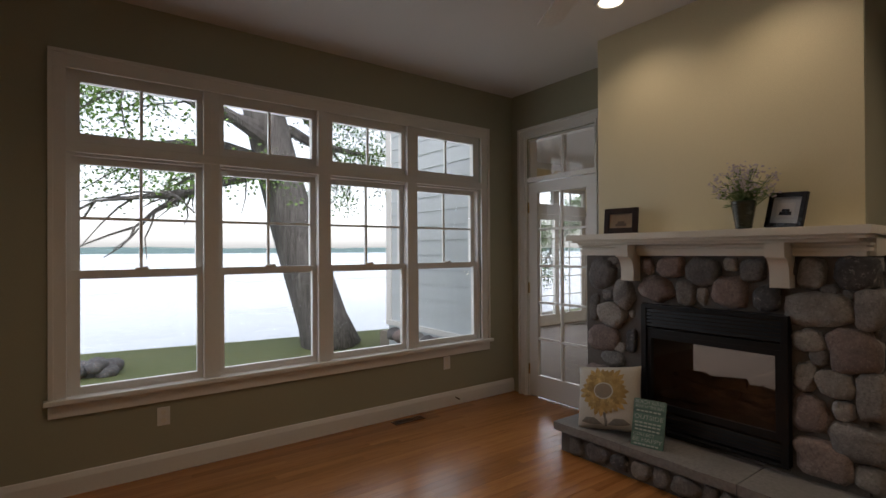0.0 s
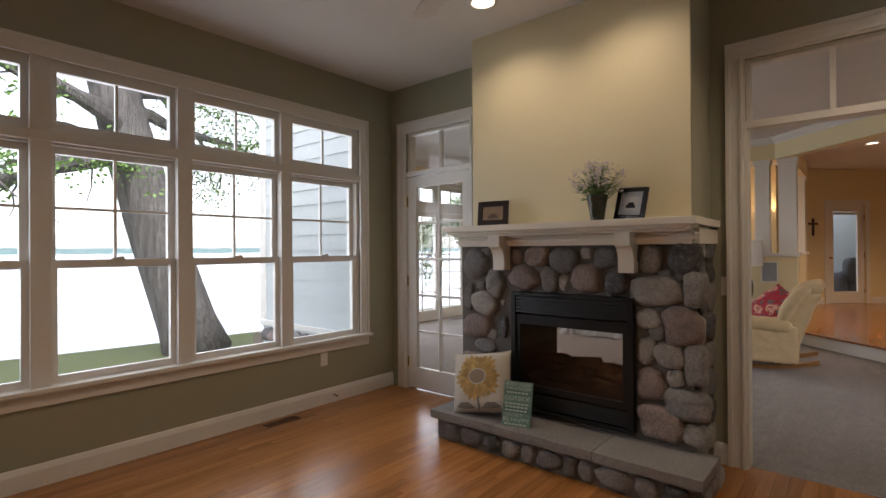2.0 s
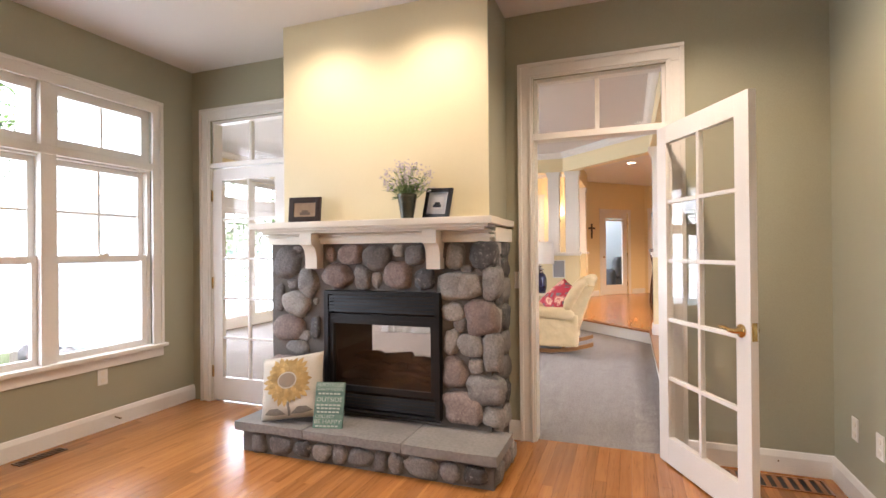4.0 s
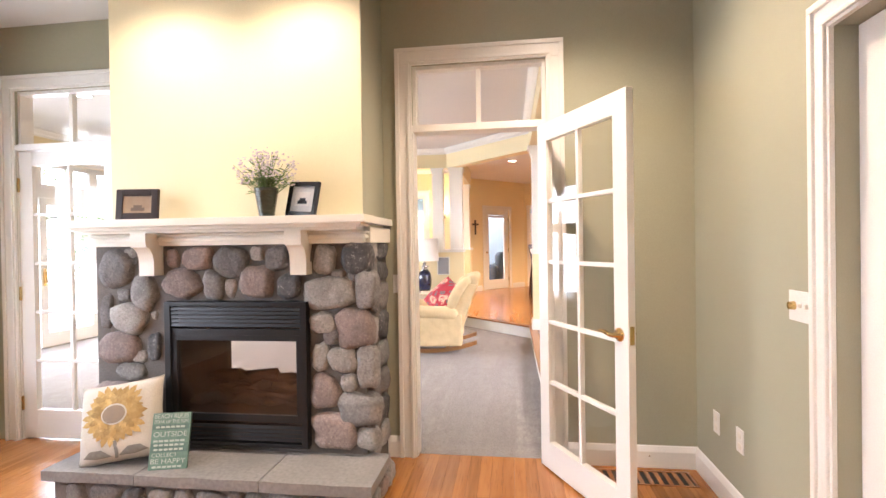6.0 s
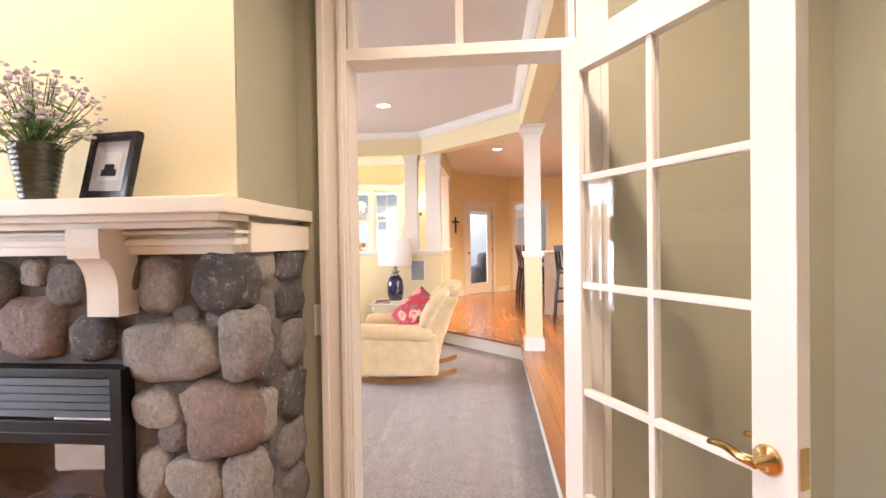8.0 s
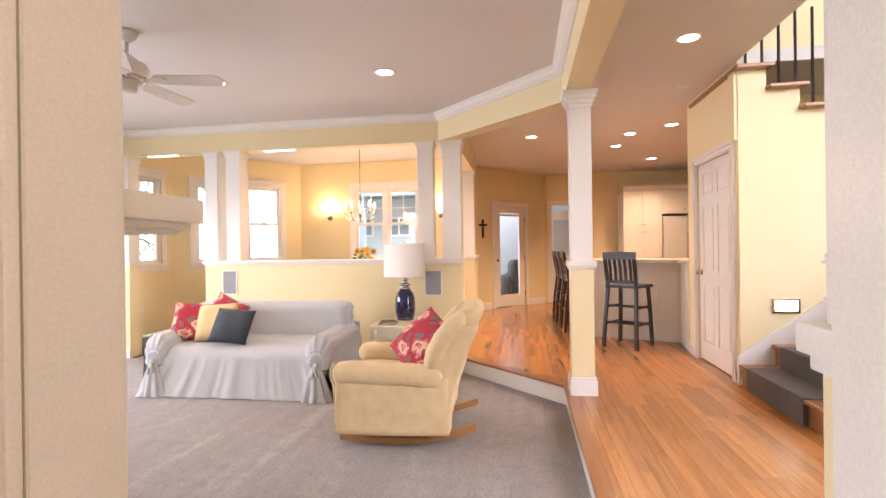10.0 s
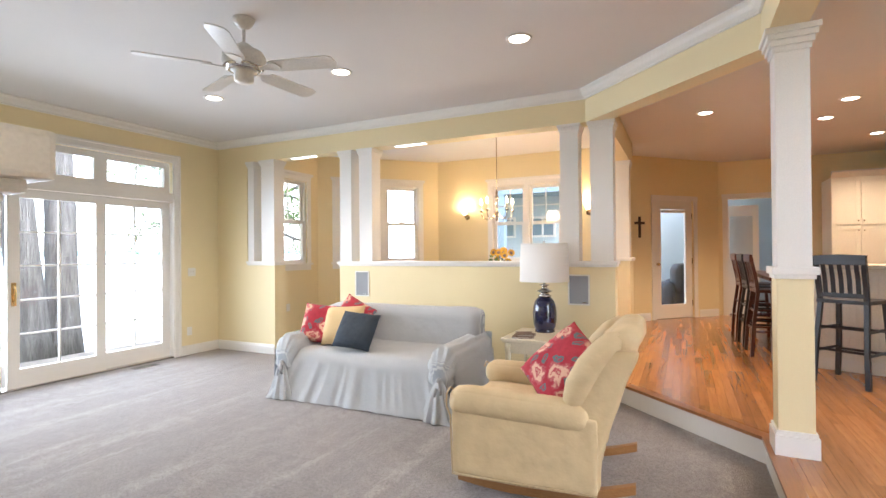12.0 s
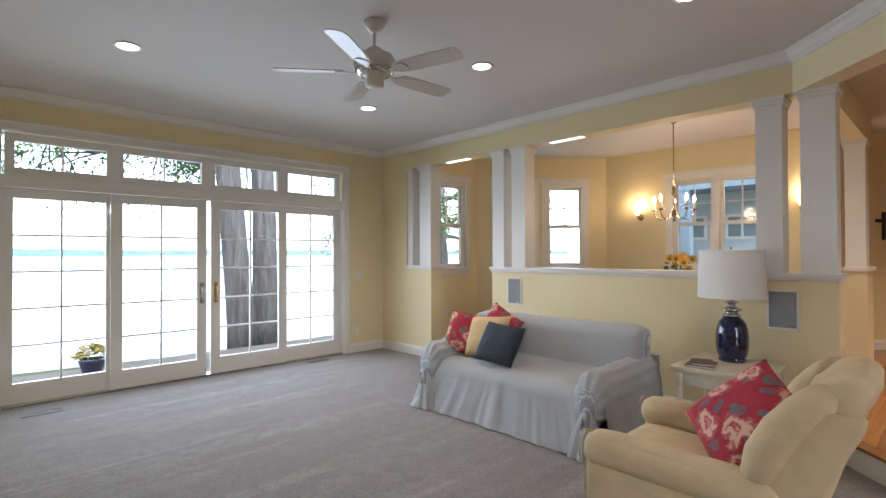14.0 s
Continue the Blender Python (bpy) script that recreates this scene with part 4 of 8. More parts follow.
def boulder(seed, r):
    """A rounded field stone."""
    rnd = random.Random(seed)
    bm = bmesh.new()
    bmesh.ops.create_icosphere(bm, subdivisions=2, radius=1.0)
    off = Vector((rnd.uniform(0, 50), rnd.uniform(0, 50), 0))
    for v in bm.verts:
        v.co = Vector((v.co.x * r, v.co.y * r * rnd.uniform(0.95, 1.05), v.co.z * r * 0.72)) * (1 + 0.25 * noise.noise(v.co * 1.3 + off))
    return bm


rnd = random.Random(61)
for i in range(12):                                # cobble foot of the wing
    part("foot_stone", boulder(i, rnd.uniform(0.13, 0.2)), SITE_STONE[i % 4], outer, smooth=True, m=Matrix.Translation((WX - 0.03, 4.35 + 0.205 * i, -0.02 + rnd.uniform(-0.06, 0.03))))
    part("foot_stone", boulder(30 + i, rnd.uniform(0.13, 0.2)), SITE_STONE[(i + 2) % 4], outer, smooth=True, m=Matrix.Translation((WX - 0.05, 4.3 + 0.21 * i, -0.28)))
    part("foot_stone", boulder(50 + i, rnd.uniform(0.12, 0.17)), SITE_STONE[(i + 1) % 4], outer, smooth=True, m=Matrix.Translation((WX - 0.01, 4.33 + 0.207 * i, 0.21)))
for i in range(11):
    ob = thing("garden_rock", boulder(80 + i, rnd.uniform(0.10, 0.19)), STONE_DARK, "dark wet rock in a heap on the lawn", "rock", "heap of rocks on the lawn", smooth=True)
    ob.location = (0.05 + 0.16 * (i % 4) + rnd.uniform(-.05, .05), 9.2 + 0.17 * (i // 4), -0.34 + 0.05 * (i % 3))

# river stones: place along the face, height, width, height, kind (0 grey, 1 pink, 2 light, 3 dark)
STONES_A = [(2.608, 1.236, 0.238, 0.22, 0), (2.531, 1.324, 0.092, 0.062, 0), (2.44, 1.095, 0.177, 0.198, 0), (2.537, 0.942, 0.226, 0.181, 2), (2.605, 0.767, 0.275, 0.186, 1), (2.574, 1.078, 0.086, 0.073, 0), (2.684, 0.982, 0.079, 0.226, 0), (2.384, 0.962, 0.049, 0.056, 2), (2.476, 0.722, 0.092, 0.073, 2), (2.384, 0.778, 0.086, 0.169, 3), (2.537, 0.637, 0.196, 0.102, 0), (2.629, 0.49, 0.257, 0.175, 1), (2.421, 0.51, 0.128, 0.169, 0), (2.58, 0.318, 0.293, 0.158, 0), (2.384, 0.341, 0.104, 0.13, 2)]
STONES_B = [(2.259, 1.287, 0.086, 0.107, 1), (2.1, 1.287, 0.183, 0.136, 1), (1.901, 1.267, 0.196, 0.181, 0), (1.746, 1.31, 0.086, 0.085, 2), (1.626, 1.281, 0.135, 0.141, 0), (1.477, 1.301, 0.104, 0.113, 0), (1.351, 1.276, 0.135, 0.164, 2), (1.175, 1.278, 0.18, 0.175, 3), (2.207, 1.14, 0.245, 0.175, 1), (2.008, 1.132, 0.128, 0.169, 0), (1.908, 1.117, 0.067, 0.107, 2), (1.752, 1.154, 0.208, 0.192, 1), (1.559, 1.129, 0.141, 0.147, 3), (1.333, 1.084, 0.306, 0.192, 2), (1.278, 1.191, 0.086, 0.062, 0), (1.12, 1.109, 0.125, 0.198, 0), (1.201, 1.174, 0.049, 0.051, 0)]
STONES_C = [(1.367, 0.92, 0.153, 0.119, 2), (1.321, 0.849, 0.092, 0.102, 0), (1.188, 0.894, 0.21, 0.22, 1), (1.382, 0.736, 0.104, 0.158, 2), (1.253, 0.722, 0.159, 0.136, 2), (1.12, 0.688, 0.12, 0.243, 0), (1.36, 0.547, 0.177, 0.198, 1), (1.223, 0.598, 0.098, 0.102, 2), (1.165, 0.454, 0.25, 0.186, 0), (1.311, 0.332, 0.257, 0.198, 1), (1.12, 0.293, 0.125, 0.124, 2)]
STONE_MATS = [STONE, STONE_PINK, STONE_LIGHT, STONE_DARK]


def stone_mesh(seed, w, h, depth):
    """A water-worn cobble: a rounded block, bulged and dented, its back half in the mortar."""
    rnd = random.Random(seed)
    bm = bmesh.new()
    bmesh.ops.create_icosphere(bm, subdivisions=3, radius=1.0)
    off = Vector((rnd.uniform(0, 90), rnd.uniform(0, 90), rnd.uniform(0, 90)))
    p, skew = rnd.uniform(2.3, 3.4), rnd.uniform(-0.22, 0.22)
    for v in bm.verts:
        c = v.co
        k = (abs(c.x) ** p + abs(c.y) ** p + abs(c.z) ** p) ** (-1 / p)
        c = c * k
        n = 1 + 0.22 * noise.noise(c * 1.2 + off) + 0.10 * noise.noise(c * 2.8 + off) + 0.045 * noise.noise(c * 6.5 + off) + 0.02 * noise.noise(c * 14 + off)
        c = c * n
        v.co = Vector((max(-1.0, min(1.0, c.x * 1.25)) * depth + 0.12 * depth * c.x, (c.y + skew * c.z * 0.5) * w * 0.50, c.z * h * 0.51))
    return bm


for i, (y, z, w, h, k) in enumerate(STONES_A + STONES_B + STONES_C):
    part("stone", stone_mesh(i, w, h, min(0.055, 0.3 * min(w, h) + 0.012)), STONE_MATS[k], core, smooth=True, m=Matrix.Translation((FX - 0.004, y, z)))
rnd = random.Random(11)
for side, face in ((1, 1.146), (-1, 2.739)):        # stones on the two short sides
    z = 0.12
    while z < 1.3:
        h = rnd.uniform(0.11, 0.2)
        split = rnd.uniform(0.4, 0.6)
        for a, b in ((FX + 0.02, FX + 0.44 * split), (FX + 0.44 * split, XE)):
            w = b - a - 0.015
            part("stone", stone_mesh(int(z * 999) + int(a * 77) + side, w, h, 0.035), STONE_MATS[rnd.choice((0, 0, 1, 2, 3))], core, smooth=True,
                 m=Matrix.Translation(((a + b) / 2, face, z + h / 2)) @ Matrix.Rotation(radians(90), 4, "Z"))
        z += h + 0.012
# hearth: three stone slabs over a low cobble base
HX, HY0, HY1 = 2.845, 1.005, 2.775
part("hearth_bed", boxes((HX + 0.048, HY0 + 0.032, 0, FX + 0.01, HY1 - 0.032, 0.152)), MORTAR, core)
cuts = [HY0, 1.575, 2.245, HY1]
for a, b in zip(cuts, cuts[1:]):
    bm = boxes((HX, a + 0.003, 0.150, FX + 0.005, b - 0.003, 0.203))
    bmesh.ops.subdivide_edges(bm, edges=bm.edges, cuts=14, use_grid_fill=True)
    for v in bm.verts:
        edge = v.co.x < HX + 0.004 or v.co.y < HY0 + 0.004 or v.co.y > HY1 - 0.004
        n = noise.noise(v.co * 9) * 0.5 + noise.noise(v.co * 31) * 0.25
        v.co.z += 0.003 * n
        if edge:
            v.co.x += 0.010 * n if v.co.x < HX + 0.004 else 0
    part("hearth_slab", bm, SLATE, core, "grey split stone hearth slab", smooth=False)
y, i = HY0 + 0.06, 0
while y < HY1 - 0.1:
    w = rnd.uniform(0.08, 0.21)
    h = rnd.uniform(0.10, 0.14)
    part("stone", stone_mesh(500 + i, w, h, 0.045), STONE_MATS[rnd.choice((0, 0, 3, 2, 0))], core, smooth=True, m=Matrix.Translation((HX + 0.07, y + w / 2, 0.07)))
    y, i = y + w + 0.008, i + 1
for k in range(3):
    part("stone", stone_mesh(540 + k, 0.15, 0.13, 0.04), STONE_MATS[k], core, smooth=True, m=Matrix.Translation((HX + 0.14 + 0.155 * k, HY0 + 0.05, 0.07)) @ Matrix.Rotation(radians(90), 4, "Z"))

# firebox: black frame with louvres, glass, gas logs
FB0, FB1 = 1.447, 2.288
part("firebox_frame", boxes((FX - 0.075, FB0, 0.245, FX + 0.02, FB0 + 0.035, 1.043), (FX - 0.075, FB1 - 0.035, 0.245, FX + 0.02, FB1, 1.043), (FX - 0.074, FB0 + 0.035, 1.018, FX + 0.02, FB1 - 0.035, 1.042), (FX - 0.074, FB0 + 0.035, 0.246, FX + 0.02, FB1 - 0.035, 0.262), (FX - 0.06, FB0 + 0.035, 0.855, FX - 0.045, FB1 - 0.035, 0.89), bevel=0.002), BLACK, core, "black steel firebox surround")
for z0, n in ((0.905, 5), (0.275, 4)):
    for k in range(n):
        z = z0 + k * 0.0225
        part("louvre", prism([(FX - 0.07, z), (FX - 0.066, z + 0.018), (FX - 0.045, z + 0.006), (FX - 0.045, z)], "y", FB0 + 0.035, FB1 - 0.035), BLACK, core)
part("firebox_door_frame", boxes((FX - 0.062, FB0 + 0.035, 0.375, FX - 0.035, FB0 + 0.065, 0.857), (FX - 0.062, FB1 - 0.065, 0.375, FX - 0.035, FB1 - 0.035, 0.857), (FX - 0.061, FB0 + 0.065, 0.825, FX - 0.036, FB1 - 0.065, 0.856), (FX - 0.061, FB0 + 0.065, 0.376, FX - 0.036, FB1 - 0.065, 0.415), bevel=0.002), BLACK, core)
part("firebox_glass", boxes((FX - 0.05, FB0 + 0.06, 0.41, FX - 0.046, FB1 - 0.06, 0.83)), FIRE_GLASS, core).visible_shadow = False
CHAR = surface("firebox_lining", (0.10, 0.055, 0.035), (0.065, 0.04, 0.028), 0.9, 30, 5, 0.4)
LOG = surface("ceramic_log", (0.22, 0.125, 0.08), (0.045, 0.03, 0.024), 0.95, 18, 6, 0.9, stretch=(1, 0.35, 1), distance=0.02)
part("firebox_lining", boxes((FX, FB0 + 0.002, 0.22, XL, FB1 - 0.002, 0.40), (FX, FB0 + 0.002, 0.88, XL, FB1 - 0.002, 1.04), (FX, FB1 - 0.018, 0.40, XL, FB1 - 0.003, 0.90), (FX, FB0 + 0.003, 0.40, XL, FB0 + 0.02, 0.90), (XL - 0.04, FB0 + 0.02, 0.40, XL - 0.01, FB1 - 0.018, 0.42)), CHAR, core, "sooty firebox lining")
for k in range(13):
    r2 = random.Random(70 + k)
    a, zz = r2.uniform(-0.6, 0.6), 0.43 + 0.045 * (k % 3)
    c = Vector((FX + 0.16 + 0.07 * (k % 3), FB0 + 0.10 + 0.052 * k, zz))
    d = Vector((0.35 * math.sin(a), math.cos(a), r2.uniform(-0.25, 0.25))).normalized() * r2.uniform(0.1, 0.19)
    bm = tube([c - d, c - d * 0.4 + Vector((0, 0, .012)), c + d * 0.3, c + d], [0.020, 0.031, 0.028, 0.016], 14)
    for v in bm.verts:
        v.co += Vector((0.6, 0.6, 1)) * (0.050 * noise.noise(v.co * 15) + 0.022 * noise.noise(v.co * 40))
    part("ceramic_log", bm, LOG, core, "charred ceramic gas log")
# living room side of the chimney: plain face with a painted mantel on brackets
part("living_face", boxes((XL, 1.35, 0, XL + 0.02, FB0, 1.3), (XL, FB1, 0, XL + 0.02, 2.6, 1.3), (XL, FB0, 1.04, XL + 0.02, FB1, 1.3), (XL, FB0, 0, XL + 0.02, FB1, 0.22)), CREAM, core)


def mantel(name, wall_x, out, front, y0, y1, top, frieze, bracket_y, label):
    """A painted shelf with mouldings over a frieze, on curved brackets; out: the way that it faces."""
    root = holder(name, label, "mantel")
    def X(d):
        return wall_x + out * d
    depth = abs(front - wall_x)
    part("shelf", boxes((X(0), y0, top - 0.042, X(depth), y1, top), bevel=0.005), OFFWHITE, root)
    for a, b, d in ((top - 0.06, top - 0.041, depth - 0.03), (top - 0.078, top - 0.059, depth - 0.06)):
        part("cove_moulding", boxes((X(0), y0 + (depth - d), a, X(d), y1 - (depth - d), b), bevel=0.006), OFFWHITE, root)
    part("frieze", boxes((X(0), y0 + 0.05, frieze, X(depth - 0.135), y1 - 0.05, top - 0.077), bevel=0.003), OFFWHITE, root)
    part("bead", boxes((X(0), y0 + 0.035, frieze + 0.025, X(depth - 0.12), y1 - 0.035, frieze + 0.045), bevel=0.005), OFFWHITE, root)
    part("bead", boxes((X(0), y0 + 0.03, frieze + 0.055, X(depth - 0.11), y1 - 0.03, frieze + 0.066), bevel=0.004), OFFWHITE, root)
    for y in bracket_y:
        prof = [(X(depth - 0.20), top - 0.078), (X(depth - 0.025), top - 0.078), (X(depth - 0.025), top - 0.125)]
        for k in range(13):
            a = radians(90 * k / 12)
            prof.append((X(depth - 0.03 - 0.06 * math.sin(a)), top - 0.125 - 0.03 - 0.10 * (1 - math.cos(a))))
        prof += [(X(depth - 0.09), top - 0.315), (X(depth - 0.22), top - 0.315), (X(depth - 0.22), top - 0.1)]
        part("bracket", prism(prof, "y", y - 0.046, y + 0.046), OFFWHITE, root)
    return root


mantel("mantel_shelf", FX, -1, 3.035, 1.075, 2.815, 1.508, 1.36, (1.475, 2.37), "off-white painted mantel shelf on two curved brackets")
part("return", boxes((FX, 1.10, 1.362, XE - 0.001, 1.139, 1.45), (FX, 1.085, 1.466, XE - 0.001, 1.137, 1.507), bevel=0.003), OFFWHITE, bpy.data.objects["mantel_shelf"])
part("return", boxes((FX, 2.765, 1.362, XE - 0.001, 2.81, 1.45), (FX, 2.668, 1.466, XE - 0.001, 2.82, 1.507), bevel=0.003), OFFWHITE, bpy.data.objects["mantel_shelf"])
# the living room side has a thick plain shelf on plain quarter-round brackets
liv = holder("mantel_shelf", "white painted plank mantel shelf on curved brackets", "mantel")
part("shelf", boxes((XL, 1.13, 1.452, 4.245, 2.80, 1.505), bevel=0.007), WHITE, liv)
part("cove_moulding", boxes((XL, 1.15, 1.438, 4.228, 2.78, 1.453), (XL, 1.165, 1.428, 4.214, 2.765, 1.439), bevel=0.005), WHITE, liv)
part("frieze", boxes((XL, 1.24, 1.294, XL + 0.05, 2.69, 1.429), bevel=0.004), WHITE, liv)
for y in (1.28, 2.56):
    prof = [(XL + 0.001, 1.429), (XL + 0.30, 1.429), (XL + 0.30, 1.416)]
    prof += [(XL + 0.30 - 0.24 * math.sin(radians(7.5 * k)), 1.416 - 0.22 * (1 - math.cos(radians(7.5 * k)))) for k in range(1, 13)]
    part("bracket", prism(prof + [(XL + 0.06, 1.164), (XL + 0.001, 1.164)], "y", y - 0.045, y + 0.045, bevel=0.003), WHITE, liv)

# ---- on the mantel and hearth ----
def cushion(bm, w, h, t, n=20, seed=0, ears=0.06):
    """A stuffed square cushion with pinched corners, standing in the x-z plane, thickness along y."""
    grid = {}
    for s_ in (1, -1):
        for i in range(n + 1):
            for j in range(n + 1):
                u, v = 2 * i / n - 1, 2 * j / n - 1
                rim = max(0, (1 - u ** 4) * (1 - v ** 4)) ** 0.55
                pull = 1 - ears * (1 - u * u * v * v) * (abs(u) ** 3 + abs(v) ** 3) * 0.8
                wr = 0.06 * noise.noise((u * 2.2 + seed, v * 2.2, s_)) + 0.03 * noise.noise((u * 6, v * 6 + seed, s_))
                edge = i in (0, n) or j in (0, n)
                key = (i, j, 0 if edge else s_)
                if key not in grid:
                    grid[key] = bm.verts.new((u * w / 2 * pull, 0 if edge else s_ * t / 2 * rim * (1 + wr * 2), v * h / 2 * pull))
    for s_ in (1, -1):
        for i in range(n):
            for j in range(n):
                q = [grid[(a, b, 0 if a in (0, n) or b in (0, n) else s_)] for a, b in ((i, j), (i + 1, j), (i + 1, j + 1), (i, j + 1))]
                bm.faces.new(q if s_ < 0 else q[::-1])
    return bm


LINEN = surface("white_linen", (0.56, 0.52, 0.45), (0.48, 0.445, 0.38), 0.85, 180, 4, 0.25)
PETAL = surface("printed_petal", (0.50, 0.35, 0.14), (0.34, 0.21, 0.065), 0.85, 60, 22, 0.1, vary=0.3)
PRINT_DARK = surface("printed_grey", (0.20, 0.16, 0.13), (0.26, 0.20, 0.14), 0.85, 60, 20, 0.1)
PRINT_STEM = surface("printed_stem", (0.22, 0.21, 0.18), (0.17, 0.16, 0.14), 0.85, 60, 14, 0.1)


def cushion_y(x, z, w, h, t):
    u, v = 2 * x / w, 2 * z / h
    return -t / 2 * max(0, (1 - min(1, u ** 4)) * (1 - min(1, v ** 4))) ** 0.55


def printed(outline, w, h, t, lift):
    """A thin printed patch that follows the cushion's swell; outline in the cushion's own x, z."""
    bm = bmesh.new()
    cx, cz = sum(p[0] for p in outline) / len(outline), sum(p[1] for p in outline) / len(outline)
    rings = []
    for k in (1.0, 0.66, 0.33):
        rings.append([bm.verts.new((x := cx + k * (a - cx), cushion_y(x, z := cz + k * (b - cz), w, h, t) * 1.02 - lift, z)) for a, b in outline])
    n = len(outline)
    for a, b in zip(rings, rings[1:]):
        for i in range(n):
            bm.faces.new((a[i], a[(i + 1) % n], b[(i + 1) % n], b[i]))
    bm.faces.new(rings[-1])
    return bm


sun_cushion = holder("throw_pillow", "white linen pillow printed with a golden sunflower", "pillow", at=(3.03, 2.45, 0.40))
W, H, T = 0.45, 0.42, 0.13
part("cover", cushion(bmesh.new(), W, H, T, seed=3), LINEN, sun_cushion, smooth=True)
FCX, FCZ = 0.0, 0.035
for ring, count, r0, r1, lift in ((0, 26, 0.05, 0.182, 0.004), (1, 23, 0.05, 0.158, 0.006), (0.3, 19, 0.05, 0.125, 0.008)):
    for k in range(count):
        a = 2 * math.pi * (k + 0.5 * ring) / count
        r2 = r1 * (0.93 + 0.1 * math.sin(5 * k))
        pts = [(r0, 0), (r0 + (r2 - r0) * .45, 0.021), (r0 + (r2 - r0) * .8, 0.015), (r2, 0), (r0 + (r2 - r0) * .8, -0.015), (r0 + (r2 - r0) * .45, -0.021)]
        part("petal_print", printed([(FCX + x * math.cos(a) - y * math.sin(a), FCZ + (x * math.sin(a) + y * math.cos(a)) * 0.92) for x, y in pts], W, H, T, lift), PETAL, sun_cushion)
part("seed_ring_print", printed([(FCX + 0.068 * math.cos(i * .314), FCZ + 0.054 * math.sin(i * .314)) for i in range(20)], W, H, T, 0.010), LINEN, sun_cushion)
part("seed_head_print", printed([(FCX + 0.060 * math.cos(i * .314), FCZ + 0.046 * math.sin(i * .314)) for i in range(20)], W, H, T, 0.012), PRINT_DARK, sun_cushion)
part("stem_print", printed([(-0.008, -0.10), (0.012, -0.10), (0.02, -0.155), (0.012, -0.185), (-0.004, -0.185), (0.0, -0.15)], W, H, T, 0.004), PRINT_STEM, sun_cushion)
for s_ in (-1, 1):
    part("leaf_print", printed([(s_ * 0.015, -0.175), (s_ * 0.07, -0.135), (s_ * 0.13, -0.135), (s_ * 0.17, -0.165), (s_ * 0.10, -0.178)], W, H, T, 0.004), PRINT_STEM, sun_cushion)
sun_cushion.matrix_world = pose(3.005, 2.435, 0.415, -20, -9, -80)

sign = holder("tin_sign", "small green beach sign with pale lettering, leaning", "sign", at=(0, 0, 0))
SIGN = surface("sea_green_paint", (0.16, 0.27, 0.22), (0.11, 0.20, 0.165), 0.55, 60, 16, 0.2)
SIGN2 = surface("sea_green_band", (0.10, 0.185, 0.16), (0.08, 0.15, 0.13), 0.55, 60, 16, 0.2)
INK = surface("pale_lettering", (0.50, 0.56, 0.50), (0.42, 0.49, 0.44), 0.6, 60, 16, 0.1)
part("panel", boxes((-0.095, 0, 0, 0.095, 0.018, 0.28), bevel=0.002), SIGN, sign)
for z0, z1 in ((0.196, 0.222), (0.085, 0.128)):
    part("band", boxes((-0.093, -0.001, z0, 0.093, 0.002, z1)), SIGN2, sign)


def words(text, size, x, z, parent, material, y=-0.002, wide=None):
    cu = bpy.data.curves.new("lettering", "FONT")
    cu.body, cu.size, cu.align_x, cu.align_y, cu.extrude = text, size, "CENTER", "CENTER", 0.0006
    tmp = bpy.data.objects.new("tmp", cu)
    scene.collection.objects.link(tmp)
    me = bpy.data.meshes.new_from_object(tmp.evaluated_get(bpy.context.evaluated_depsgraph_get()))
    bpy.data.objects.remove(tmp)
    span = max(v.co.x for v in me.vertices) - min(v.co.x for v in me.vertices)
    k = (wide / span) if wide else 1
    me.transform(Matrix.Translation((x, y, z)) @ Matrix.Rotation(radians(90), 4, "X") @ Matrix.Diagonal((k, 1, 1, 1)))
    me.materials.append(material)
    ob = new("lettering", me)
    ob.parent = parent
    return ob


words("BEACH RULES", 0.032, 0, 0.262, sign, INK, wide=0.172)
words("SOAK UP THE SUN", 0.024, 0, 0.236, sign, INK, wide=0.168)
words("OUTSIDE", 0.036, 0, 0.172, sign, INK, wide=0.168)
words("COLLECT", 0.026, -0.02, 0.070, sign, INK, wide=0.125)
words("BE HAPPY", 0.034, 0, 0.040, sign, INK, wide=0.172)
for z, w in ((0.209, 0.15), (0.140, 0.16), (0.120, 0.155), (0.098, 0.15), (0.014, 0.15)):
    for k in range(6):
        part("illegible_line", boxes((-w / 2 + k * w / 6, -0.003, z - 0.005, -w / 2 + k * w / 6 + w / 6 - 0.006, -0.001, z + 0.005)), INK, sign)
sign.matrix_world = pose(2.92, 2.115, 0.204, -17, 0, -76)

FRAME_WOOD = surface("dark_frame_wood", (0.035, 0.018, 0.013), (0.02, 0.011, 0.009), 0.3, 40, 8, 0.1, stretch=(4, 4, 0.6))
FRAME_BLACK = surface("black_frame_lacquer", (0.02, 0.02, 0.024), (0.013, 0.013, 0.016), 0.22, 60, 6, 0.03)
SEPIA = surface("sepia_print", (0.36, 0.26, 0.17), (0.24, 0.165, 0.105), 0.5, 9, 4, 0.0)
SEPIA_DARK = surface("sepia_shape", (0.10, 0.07, 0.05), (0.14, 0.10, 0.07), 0.5, 30, 9, 0.0)
MAT_BOARD = surface("grey_mount", (0.40, 0.41, 0.43), (0.36, 0.37, 0.39), 0.7, 90, 5, 0.05)
PHOTO = surface("pale_photo", (0.55, 0.53, 0.50), (0.40, 0.40, 0.40), 0.4, 14, 6, 0.0)


